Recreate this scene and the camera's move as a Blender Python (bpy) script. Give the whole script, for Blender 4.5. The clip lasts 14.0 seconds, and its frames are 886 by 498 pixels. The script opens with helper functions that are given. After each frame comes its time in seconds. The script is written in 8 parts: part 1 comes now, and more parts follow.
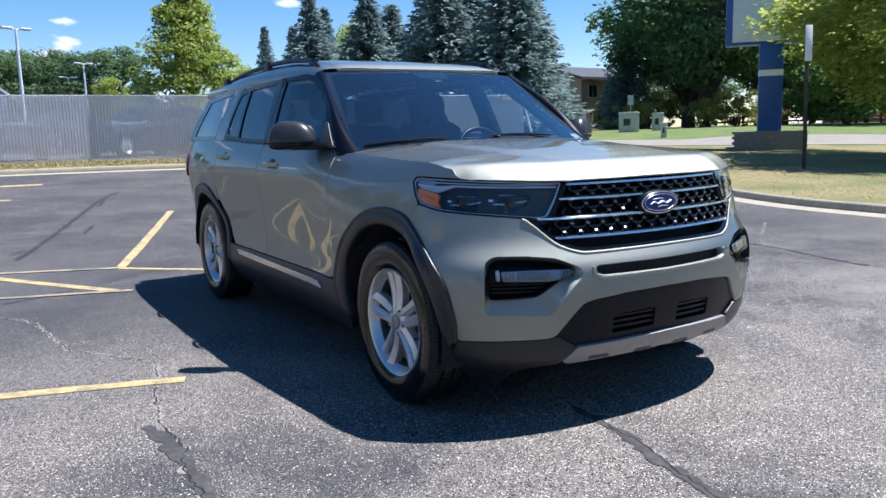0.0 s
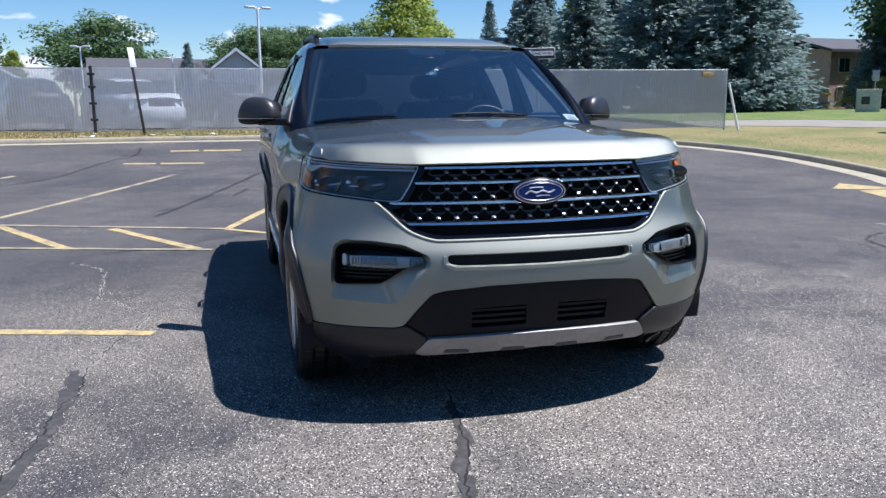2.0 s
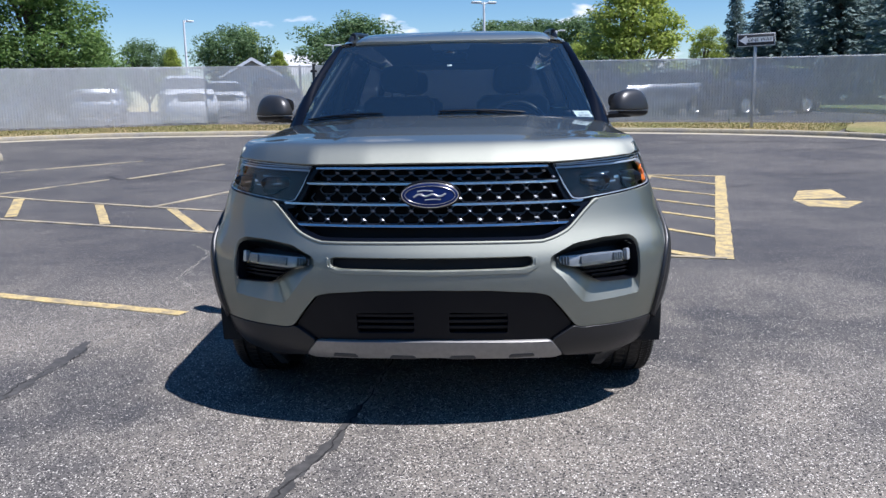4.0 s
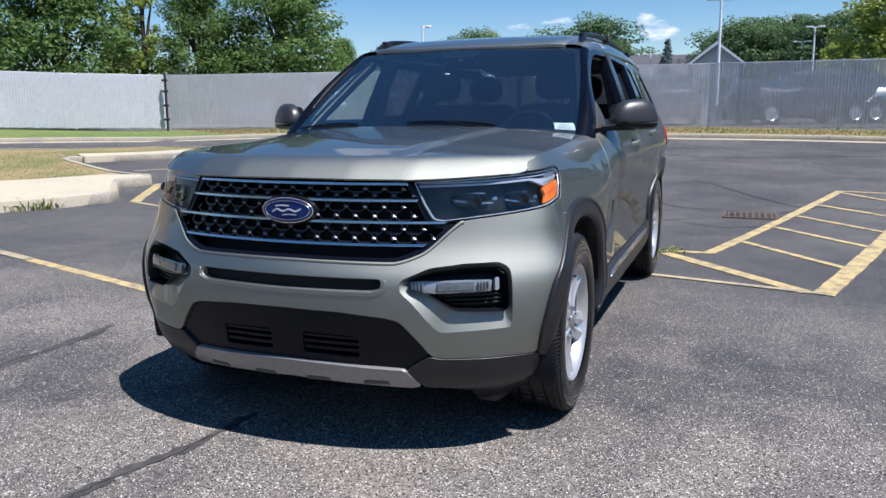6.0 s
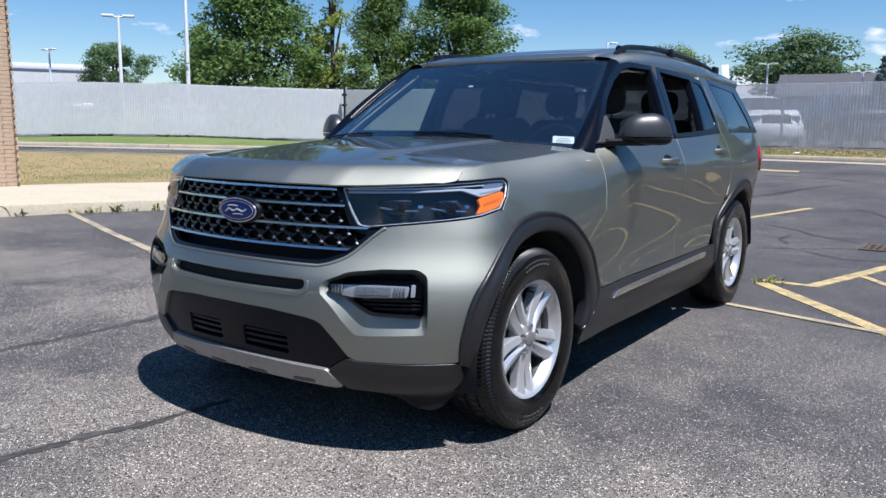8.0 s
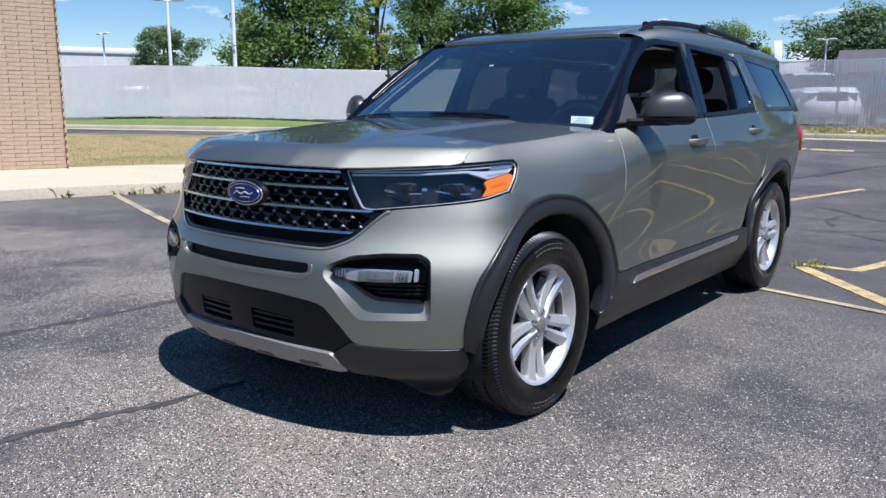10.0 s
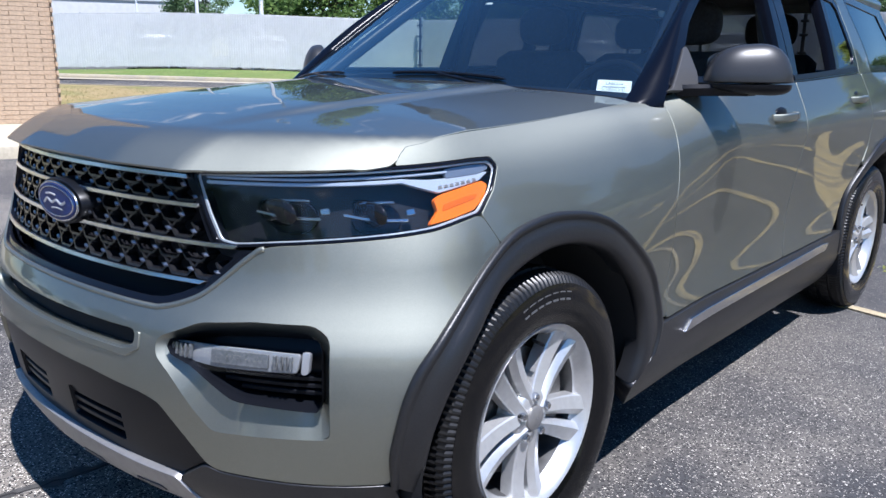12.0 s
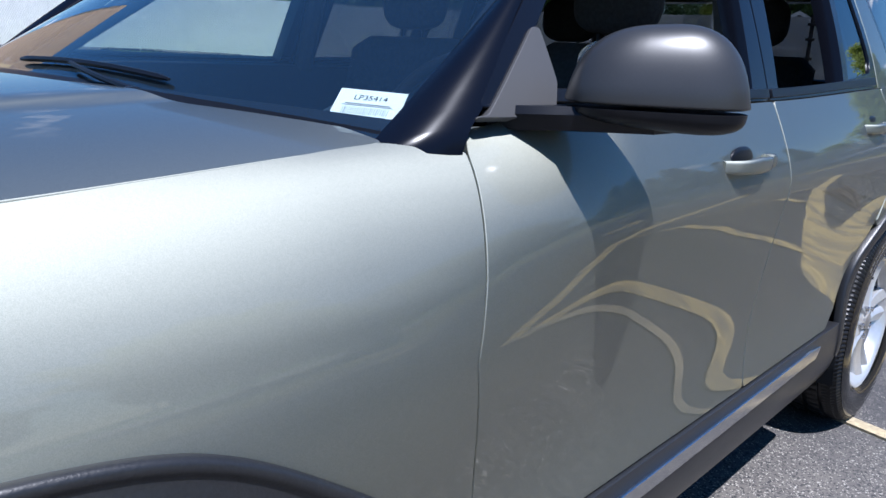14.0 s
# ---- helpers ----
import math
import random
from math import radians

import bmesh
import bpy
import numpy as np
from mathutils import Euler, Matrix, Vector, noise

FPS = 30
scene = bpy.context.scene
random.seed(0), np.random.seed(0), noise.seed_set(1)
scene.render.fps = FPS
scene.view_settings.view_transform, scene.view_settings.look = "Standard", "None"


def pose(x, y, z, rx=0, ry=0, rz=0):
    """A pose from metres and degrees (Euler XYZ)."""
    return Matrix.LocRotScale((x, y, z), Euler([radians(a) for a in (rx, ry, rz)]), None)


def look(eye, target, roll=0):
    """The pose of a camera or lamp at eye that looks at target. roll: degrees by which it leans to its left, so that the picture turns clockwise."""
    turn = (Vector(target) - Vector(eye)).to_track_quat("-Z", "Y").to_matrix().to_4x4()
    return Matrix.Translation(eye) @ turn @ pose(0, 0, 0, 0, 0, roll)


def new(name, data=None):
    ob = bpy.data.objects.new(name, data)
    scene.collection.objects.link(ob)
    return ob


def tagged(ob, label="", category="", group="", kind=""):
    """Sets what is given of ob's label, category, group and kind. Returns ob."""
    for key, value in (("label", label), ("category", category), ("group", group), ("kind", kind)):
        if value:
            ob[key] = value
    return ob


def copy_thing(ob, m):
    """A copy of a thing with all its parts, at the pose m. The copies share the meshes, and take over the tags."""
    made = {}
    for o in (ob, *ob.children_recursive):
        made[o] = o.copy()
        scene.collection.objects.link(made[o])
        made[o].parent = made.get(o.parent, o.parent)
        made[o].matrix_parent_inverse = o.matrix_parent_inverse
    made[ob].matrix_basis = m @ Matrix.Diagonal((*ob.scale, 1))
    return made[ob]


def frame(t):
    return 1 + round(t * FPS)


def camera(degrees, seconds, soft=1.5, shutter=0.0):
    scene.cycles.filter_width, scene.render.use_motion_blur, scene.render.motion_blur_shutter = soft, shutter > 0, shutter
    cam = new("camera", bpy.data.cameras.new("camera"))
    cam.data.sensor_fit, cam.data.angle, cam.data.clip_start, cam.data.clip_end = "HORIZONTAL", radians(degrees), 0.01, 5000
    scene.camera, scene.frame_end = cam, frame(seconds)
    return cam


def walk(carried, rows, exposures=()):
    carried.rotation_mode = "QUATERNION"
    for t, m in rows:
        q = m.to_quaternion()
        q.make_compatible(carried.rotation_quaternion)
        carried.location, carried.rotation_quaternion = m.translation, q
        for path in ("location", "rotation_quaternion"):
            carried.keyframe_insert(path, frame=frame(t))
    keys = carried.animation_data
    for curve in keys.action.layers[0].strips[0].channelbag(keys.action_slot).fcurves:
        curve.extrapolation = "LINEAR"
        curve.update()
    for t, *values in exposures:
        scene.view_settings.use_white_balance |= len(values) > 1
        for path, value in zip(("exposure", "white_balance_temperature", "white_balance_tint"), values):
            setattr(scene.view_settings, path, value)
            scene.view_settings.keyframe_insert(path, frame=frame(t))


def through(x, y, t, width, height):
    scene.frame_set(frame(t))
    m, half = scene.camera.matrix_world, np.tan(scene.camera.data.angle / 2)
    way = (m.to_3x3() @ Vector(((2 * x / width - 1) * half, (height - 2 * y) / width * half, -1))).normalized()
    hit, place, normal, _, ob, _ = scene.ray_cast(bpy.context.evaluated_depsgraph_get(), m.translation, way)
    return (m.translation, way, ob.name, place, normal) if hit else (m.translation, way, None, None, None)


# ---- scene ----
cam = camera(59.0, 14.0)
PATH = [
    (0, (-2.614, -3.195, 1.257), (-1.581, -1.508, 0.964), -1.6),
    (0.5, (-2.29, -3.283, 1.267), (-1.372, -1.533, 0.959), -1.5),
    (1, (-1.94, -3.478, 1.281), (-1.155, -1.668, 0.957), -1.4),
    (1.5, (-1.561, -3.568, 1.264), (-0.92, -1.704, 0.928), -1.0),
    (2, (-1.171, -3.718, 1.252), (-0.677, -1.811, 0.906), -0.6),
    (2.5, (-0.825, -3.809, 1.264), (-0.477, -1.871, 0.91), -0.3),
    (3, (-0.486, -3.763, 1.269), (-0.292, -1.804, 0.915), -0.2),
    (3.2, (-0.341, -3.758, 1.249), (-0.209, -1.794, 0.895), -0.3),
    (5.3, (1.054, -3.46, 1.295), (0.553, -1.557, 0.938), -1.2),
    (5.5, (1.184, -3.378, 1.296), (0.625, -1.491, 0.944), -1.0),
    (6, (1.605, -3.286, 1.292), (0.892, -1.45, 0.945), -0.5),
    (6.5, (1.894, -3.136, 1.295), (1.037, -1.36, 0.959), 0.1),
    (7, (2.107, -2.942, 1.293), (1.124, -1.231, 0.967), 0.4),
    (7.5, (2.377, -2.84, 1.272), (1.302, -1.184, 0.954), 0.7),
    (8, (2.48, -2.854, 1.264), (1.344, -1.237, 0.958), 0.6),
    (8.2, (2.516, -2.876, 1.244), (1.362, -1.27, 0.953), 0.3),
    (10.3, (2.574, -2.615, 1.278), (1.332, -1.094, 0.899), 0.5),
    (10.5, (2.468, -2.517, 1.284), (1.223, -1.004, 0.886), 0.9),
    (11, (2.316, -2.228, 1.265), (1.056, -0.736, 0.834), 1.0),
    (11.5, (2.195, -1.874, 1.277), (0.918, -0.403, 0.821), 1.0),
    (12, (1.989, -1.565, 1.284), (0.701, -0.11, 0.814), 0.8),
    (12.5, (1.877, -1.24, 1.263), (0.592, 0.215, 0.781), 0.8),
    (13, (1.792, -0.923, 1.269), (0.509, 0.533, 0.784), 0.8),
    (13.5, (1.653, -0.569, 1.279), (0.374, 0.892, 0.799), 1.5),
    (14, (1.594, -0.155, 1.288), (0.308, 1.298, 0.802), 2.9),
]
walk(cam, [(t, look(eye, target, roll)) for t, eye, target, roll in PATH], exposures=((0, 0.90, 5920, 15), (1.5, 0.75, 5940, 15), (3, 0.66, 5960, 15), (6, 0.60, 6040, 15), (8.2, 0.60, 6020, 15), (10.5, 0.62, 5960, 15), (11.5, 0.79, 5900, 15), (12.5, 0.95, 5780, 15), (13.4, 0.97, 5840, 15), (14, 0.90, 5700, 15)))

# --- daylight: high summer sun from the car's front left, blue sky with small clouds ---
SUN_WAY = Vector((0.43, -0.12, 1.0)).normalized()
sun = new("sun", bpy.data.lights.new("sun", "SUN"))
sun.data.energy, sun.data.angle, sun.data.color = 5.0, radians(0.53), (1.0, 0.97, 0.93)
sun.matrix_world = look(SUN_WAY * 50, (0, 0, 0))

world = bpy.data.worlds.new("sky")
scene.world = world
world.use_nodes = True
wn, wl = world.node_tree.nodes, world.node_tree.links
wn.clear()
w_out, w_bg, w_sky = wn.new("ShaderNodeOutputWorld"), wn.new("ShaderNodeBackground"), wn.new("ShaderNodeTexSky")
w_sky.sky_type, w_sky.sun_disc = "NISHITA", False
w_sky.sun_elevation, w_sky.sun_rotation = math.asin(SUN_WAY.z), math.atan2(SUN_WAY.x, SUN_WAY.y)
w_sky.altitude = 300
w_sky.air_density, w_sky.dust_density, w_sky.ozone_density = 1.0, 0.0, 2.2
w_bg.inputs["Strength"].default_value = 0.080
w_co, w_map, w_noise, w_ramp, w_mix = (wn.new("ShaderNode" + k) for k in ("TexCoord", "Mapping", "TexNoise", "ValToRGB", "MixRGB"))
w_map.inputs["Scale"].default_value = (5.2, 5.2, 15.0)
w_map.inputs["Location"].default_value = (1.7, 0.4, 0.2)
w_noise.inputs["Scale"].default_value, w_noise.inputs["Detail"].default_value = 1.6, 6.0
w_ramp.color_ramp.elements[0].position, w_ramp.color_ramp.elements[1].position = 0.61, 0.68
w_mix.inputs["Color2"].default_value = (9.0, 9.2, 9.6, 1)
wl.new(w_co.outputs["Generated"], w_map.inputs["Vector"])
wl.new(w_map.outputs["Vector"], w_noise.inputs["Vector"])
wl.new(w_noise.outputs["Fac"], w_ramp.inputs["Fac"])
w_sep, w_low, w_mul, w_hue = (wn.new("ShaderNode" + k) for k in ("SeparateXYZ", "MapRange", "Math", "HueSaturation"))
w_low.inputs["From Min"].default_value, w_low.inputs["From Max"].default_value = 0.36, 0.22
w_mul.operation = "MULTIPLY"
w_hue.inputs["Saturation"].default_value, w_hue.inputs["Value"].default_value = 1.32, 0.95
wl.new(w_co.outputs["Generated"], w_sep.inputs["Vector"])
wl.new(w_sep.outputs["Z"], w_low.inputs["Value"])
wl.new(w_ramp.outputs["Color"], w_mul.inputs[0])
wl.new(w_low.outputs["Result"], w_mul.inputs[1])
wl.new(w_mul.outputs["Value"], w_mix.inputs["Fac"])
wl.new(w_sky.outputs["Color"], w_hue.inputs["Color"])
wl.new(w_hue.outputs["Color"], w_mix.inputs["Color1"])
wl.new(w_mix.outputs["Color"], w_bg.inputs["Color"])
wl.new(w_bg.outputs["Background"], w_out.inputs["Surface"])

# --- materials ---
def material(name, colour, rough=0.5, metal=0.0, coat=0.0, grain=None, bump=0.0, wear=None, alpha=1.0, transmission=0.0, ior=1.5, spec=0.5, emit=None):
    """grain: (scale, amount) fine variation of brightness; wear: (scale, colour, amount) patches; bump in metres."""
    m = bpy.data.materials.new(name)
    m.use_nodes = True
    n, l = m.node_tree.nodes, m.node_tree.links
    b = n["Principled BSDF"]
    b.inputs["Roughness"].default_value, b.inputs["Metallic"].default_value = rough, metal
    b.inputs["Base Color"].default_value = (*colour, 1)
    b.inputs["Coat Weight"].default_value, b.inputs["Coat Roughness"].default_value = coat, 0.03
    b.inputs["Alpha"].default_value = alpha
    b.inputs["Transmission Weight"].default_value, b.inputs["IOR"].default_value = transmission, ior
    b.inputs["Specular IOR Level"].default_value = spec
    if emit:
        b.inputs["Emission Color"].default_value, b.inputs["Emission Strength"].default_value = (*emit[0], 1), emit[1]
    if not grain and not wear:
        return m
    co = n.new("ShaderNodeTexCoord")
    out = None
    if wear:
        t, r, x = n.new("ShaderNodeTexNoise"), n.new("ShaderNodeValToRGB"), n.new("ShaderNodeMixRGB")
        t.inputs["Scale"].default_value, t.inputs["Detail"].default_value = wear[0], 5
        r.color_ramp.elements[0].position, r.color_ramp.elements[1].position = 0.42, 0.68
        r.color_ramp.elements[1].color = (wear[2],) * 3 + (1,)
        x.inputs["Color1"].default_value, x.inputs["Color2"].default_value = (*colour, 1), (*wear[1], 1)
        l.new(co.outputs["Object"], t.inputs["Vector"])
        l.new(t.outputs["Fac"], r.inputs["Fac"])
        l.new(r.outputs["Color"], x.inputs["Fac"])
        out = x.outputs["Color"]
    if grain:
        t, h = n.new("ShaderNodeTexNoise"), n.new("ShaderNodeHueSaturation")
        t.inputs["Scale"].default_value, t.inputs["Detail"].default_value = grain[0], 3
        mr = n.new("ShaderNodeMapRange")
        mr.inputs["From Min"].default_value, mr.inputs["From Max"].default_value = 0.3, 0.7
        mr.inputs["To Min"].default_value, mr.inputs["To Max"].default_value = 1 - grain[1], 1 + grain[1]
        l.new(co.outputs["Object"], t.inputs["Vector"])
        l.new(t.outputs["Fac"], mr.inputs["Value"])
        l.new(mr.outputs["Result"], h.inputs["Value"])
        if out:
            l.new(out, h.inputs["Color"])
        else:
            h.inputs["Color"].default_value = (*colour, 1)
        out = h.outputs["Color"]
        if bump:
            bp = n.new("ShaderNodeBump")
            bp.inputs["Distance"].default_value, bp.inputs["Strength"].default_value = bump, 1.0
            l.new(t.outputs["Fac"], bp.inputs["Height"])
            l.new(bp.outputs["Normal"], b.inputs["Normal"])
    l.new(out, b.inputs["Base Color"])
    return m


def asphalt_material(name, dark, light, fleck):
    """Worn asphalt: pale stone flecks in a dark binder, broad bleached patches, fine relief."""
    m = bpy.data.materials.new(name)
    m.use_nodes = True
    n, l = m.node_tree.nodes, m.node_tree.links
    b, co = n["Principled BSDF"], n.new("ShaderNodeTexCoord")
    b.inputs["Roughness"].default_value = 0.85
    b.inputs["Specular IOR Level"].default_value = 0.35

    def noise_tex(scale, detail, lo, hi, rough=0.5):
        t, r = n.new("ShaderNodeTexNoise"), n.new("ShaderNodeMapRange")
        t.inputs["Scale"].default_value, t.inputs["Detail"].default_value, t.inputs["Roughness"].default_value = scale, detail, rough
        r.inputs["From Min"].default_value, r.inputs["From Max"].default_value = lo, hi
        l.new(co.outputs["Object"], t.inputs["Vector"])
        l.new(t.outputs["Fac"], r.inputs["Value"])
        return r.outputs["Result"]

    def mix(f, a, c, blend="MIX"):
        x = n.new("ShaderNodeMixRGB")
        x.blend_type = blend
        for sock, v in ((x.inputs["Fac"], f), (x.inputs["Color1"], a), (x.inputs["Color2"], c)):
            if isinstance(v, bpy.types.NodeSocket):
                l.new(v, sock)
            else:
                sock.default_value = v
        return x.outputs["Color"]

    pos = n.new("ShaderNodeSeparateXYZ")
    l.new(co.outputs["Object"], pos.inputs["Vector"])
    patches = noise_tex(0.45, 6, 0.42, 0.59, 0.62)
    blot = noise_tex(2.6, 5, 0.40, 0.70)
    base = mix(patches, (*dark, 1), (*light, 1))
    base = mix(0.35, base, mix(blot, (*dark, 1), (*light, 1)))
    vor, vr = n.new("ShaderNodeTexVoronoi"), n.new("ShaderNodeMapRange")
    vor.inputs["Scale"].default_value = 175
    l.new(co.outputs["Object"], vor.inputs["Vector"])
    sep = n.new("ShaderNodeSeparateColor")
    l.new(vor.outputs["Color"], sep.inputs["Color"])
    vr.inputs["From Min"].default_value, vr.inputs["From Max"].default_value = 0.74, 0.86
    l.new(sep.outputs["Red"], vr.inputs["Value"])
    inner, mul = n.new("ShaderNodeMapRange"), n.new("ShaderNodeMath")
    inner.inputs["From Min"].default_value, inner.inputs["From Max"].default_value = 0.52, 0.38
    l.new(vor.outputs["Distance"], inner.inputs["Value"])
    mul.operation = "MULTIPLY"
    l.new(vr.outputs["Result"], mul.inputs[0])
    l.new(inner.outputs["Result"], mul.inputs[1])
    often, thin = n.new("ShaderNodeMapRange"), n.new("ShaderNodeMath")
    often.inputs["To Min"].default_value, often.inputs["To Max"].default_value = 0.50, 1.15
    l.new(patches, often.inputs["Value"])
    thin.operation = "MULTIPLY"
    l.new(mul.outputs["Value"], thin.inputs[0])
    l.new(often.outputs["Result"], thin.inputs[1])
    base = mix(thin.outputs["Value"], base, (*fleck, 1))
    # fewer, larger chips of pale stone
    chips, big = n.new("ShaderNodeTexVoronoi"), n.new("ShaderNodeMapRange")
    chips.inputs["Scale"].default_value = 78
    l.new(co.outputs["Object"], chips.inputs["Vector"])
    split = n.new("ShaderNodeSeparateColor")
    l.new(chips.outputs["Color"], split.inputs["Color"])
    big.inputs["From Min"].default_value, big.inputs["From Max"].default_value = 0.90, 0.96
    l.new(split.outputs["Red"], big.inputs["Value"])
    core, chip = n.new("ShaderNodeMapRange"), n.new("ShaderNodeMath")
    core.inputs["From Min"].default_value, core.inputs["From Max"].default_value = 0.40, 0.30
    l.new(chips.outputs["Distance"], core.inputs["Value"])
    chip.operation = "MULTIPLY"
    l.new(big.outputs["Result"], chip.inputs[0])
    l.new(core.outputs["Result"], chip.inputs[1])
    base = mix(chip.outputs["Value"], base, tuple(0.8 * c for c in fleck) + (1,))
    scuff = n.new("ShaderNodeMath")
    scuff.operation, scuff.inputs[1].default_value = "MULTIPLY", 0.55
    l.new(noise_tex(7.0, 7, 0.66, 0.72, 0.68), scuff.inputs[0])
    base = mix(scuff.outputs["Value"], base, (0.33, 0.31, 0.28, 1))
    fine = noise_tex(160, 2, 0.3, 0.7)
    base = mix(0.45, base, mix(fine, (0.25, 0.25, 0.25, 1), (0.9, 0.9, 0.9, 1)), "OVERLAY")
    pit, add = n.new("ShaderNodeMapRange"), n.new("ShaderNodeMath")
    pit.inputs["From Min"].default_value, pit.inputs["From Max"].default_value = 0.76, 0.84
    l.new(sep.outputs["Blue"], pit.inputs["Value"])
    base = mix(pit.outputs["Result"], base, (0.022, 0.021, 0.021, 1))
    # a later, darker dressing covers the lot from the car's middle backwards
    add.operation = "ADD"
    edge = noise_tex(0.9, 4, 0.3, 0.7)
    l.new(pos.outputs["Y"], add.inputs[0])
    l.new(edge, add.inputs[1])
    dress = n.new("ShaderNodeMapRange")
    dress.inputs["From Min"].default_value, dress.inputs["From Max"].default_value = 0.6, 3.6
    l.new(add.outputs["Value"], dress.inputs["Value"])
    dim = n.new("ShaderNodeMath")
    dim.operation, dim.inputs[1].default_value = "MULTIPLY", 0.66
    l.new(dress.outputs["Result"], dim.inputs[0])
    base = mix(dim.outputs["Value"], base, (0.053, 0.0525, 0.056, 1))
    l.new(base, b.inputs["Base Color"])
    bp = n.new("ShaderNodeBump")
    bp.inputs["Distance"].default_value, bp.inputs["Strength"].default_value = 0.004, 0.8
    l.new(sep.outputs["Green"], bp.inputs["Height"])
    l.new(bp.outputs["Normal"], b.inputs["Normal"])
    return m


def leaf_material(name, a, c, through=0.35):
    """Leaves: colour varies leaf by leaf, light shines a little through."""
    m = bpy.data.materials.new(name)
    m.use_nodes = True
    n, l = m.node_tree.nodes, m.node_tree.links
    b, out = n["Principled BSDF"], n["Material Output"]
    g, x = n.new("ShaderNodeNewGeometry"), n.new("ShaderNodeMixRGB")
    x.inputs["Color1"].default_value, x.inputs["Color2"].default_value = (*a, 1), (*c, 1)
    l.new(g.outputs["Random Per Island"], x.inputs["Fac"])
    l.new(x.outputs["Color"], b.inputs["Base Color"])
    b.inputs["Roughness"].default_value, b.inputs["Specular IOR Level"].default_value = 0.6, 0.3
    t, s = n.new("ShaderNodeBsdfTranslucent"), n.new("ShaderNodeMixShader")
    l.new(x.outputs["Color"], t.inputs["Color"])
    s.inputs["Fac"].default_value = through
    l.new(b.outputs["BSDF"], s.inputs[1])
    l.new(t.outputs["BSDF"], s.inputs[2])
    l.new(s.outputs["Shader"], out.inputs["Surface"])
    return m


def paint_material(name, colour, solid=0.08, rough=0.64):
    """Car paint: a broad flake lobe with a share of solid colour, under a mirror-smooth clear coat."""
    m = bpy.data.materials.new(name)
    m.use_nodes = True
    n, l = m.node_tree.nodes, m.node_tree.links
    n.remove(n["Principled BSDF"])
    co, v, sep, x = n.new("ShaderNodeTexCoord"), n.new("ShaderNodeTexVoronoi"), n.new("ShaderNodeSeparateColor"), n.new("ShaderNodeMixRGB")
    v.inputs["Scale"].default_value = 1400
    l.new(co.outputs["Object"], v.inputs["Vector"])
    l.new(v.outputs["Color"], sep.inputs["Color"])
    x.inputs["Color1"].default_value = (*[c * 0.90 for c in colour], 1)
    x.inputs["Color2"].default_value = (*[min(1, c * 1.10) for c in colour], 1)
    l.new(sep.outputs["Red"], x.inputs["Fac"])
    flake, body, under = n.new("ShaderNodeBsdfGlossy"), n.new("ShaderNodeBsdfDiffuse"), n.new("ShaderNodeMixShader")
    flake.distribution = "BECKMANN"
    flake.inputs["Roughness"].default_value = rough
    under.inputs["Fac"].default_value = solid
    l.new(x.outputs["Color"], flake.inputs["Color"])
    l.new(x.outputs["Color"], body.inputs["Color"])
    l.new(flake.outputs["BSDF"], under.inputs[1])
    l.new(body.outputs["BSDF"], under.inputs[2])
    coat, fr, top = n.new("ShaderNodeBsdfGlossy"), n.new("ShaderNodeFresnel"), n.new("ShaderNodeMixShader")
    coat.inputs["Roughness"].default_value = 0.02
    fr.inputs["IOR"].default_value = 1.55
    l.new(fr.outputs["Fac"], top.inputs["Fac"])
    l.new(under.outputs["Shader"], top.inputs[1])
    l.new(coat.outputs["BSDF"], top.inputs[2])
    l.new(top.outputs["Shader"], n["Material Output"].inputs["Surface"])
    return m


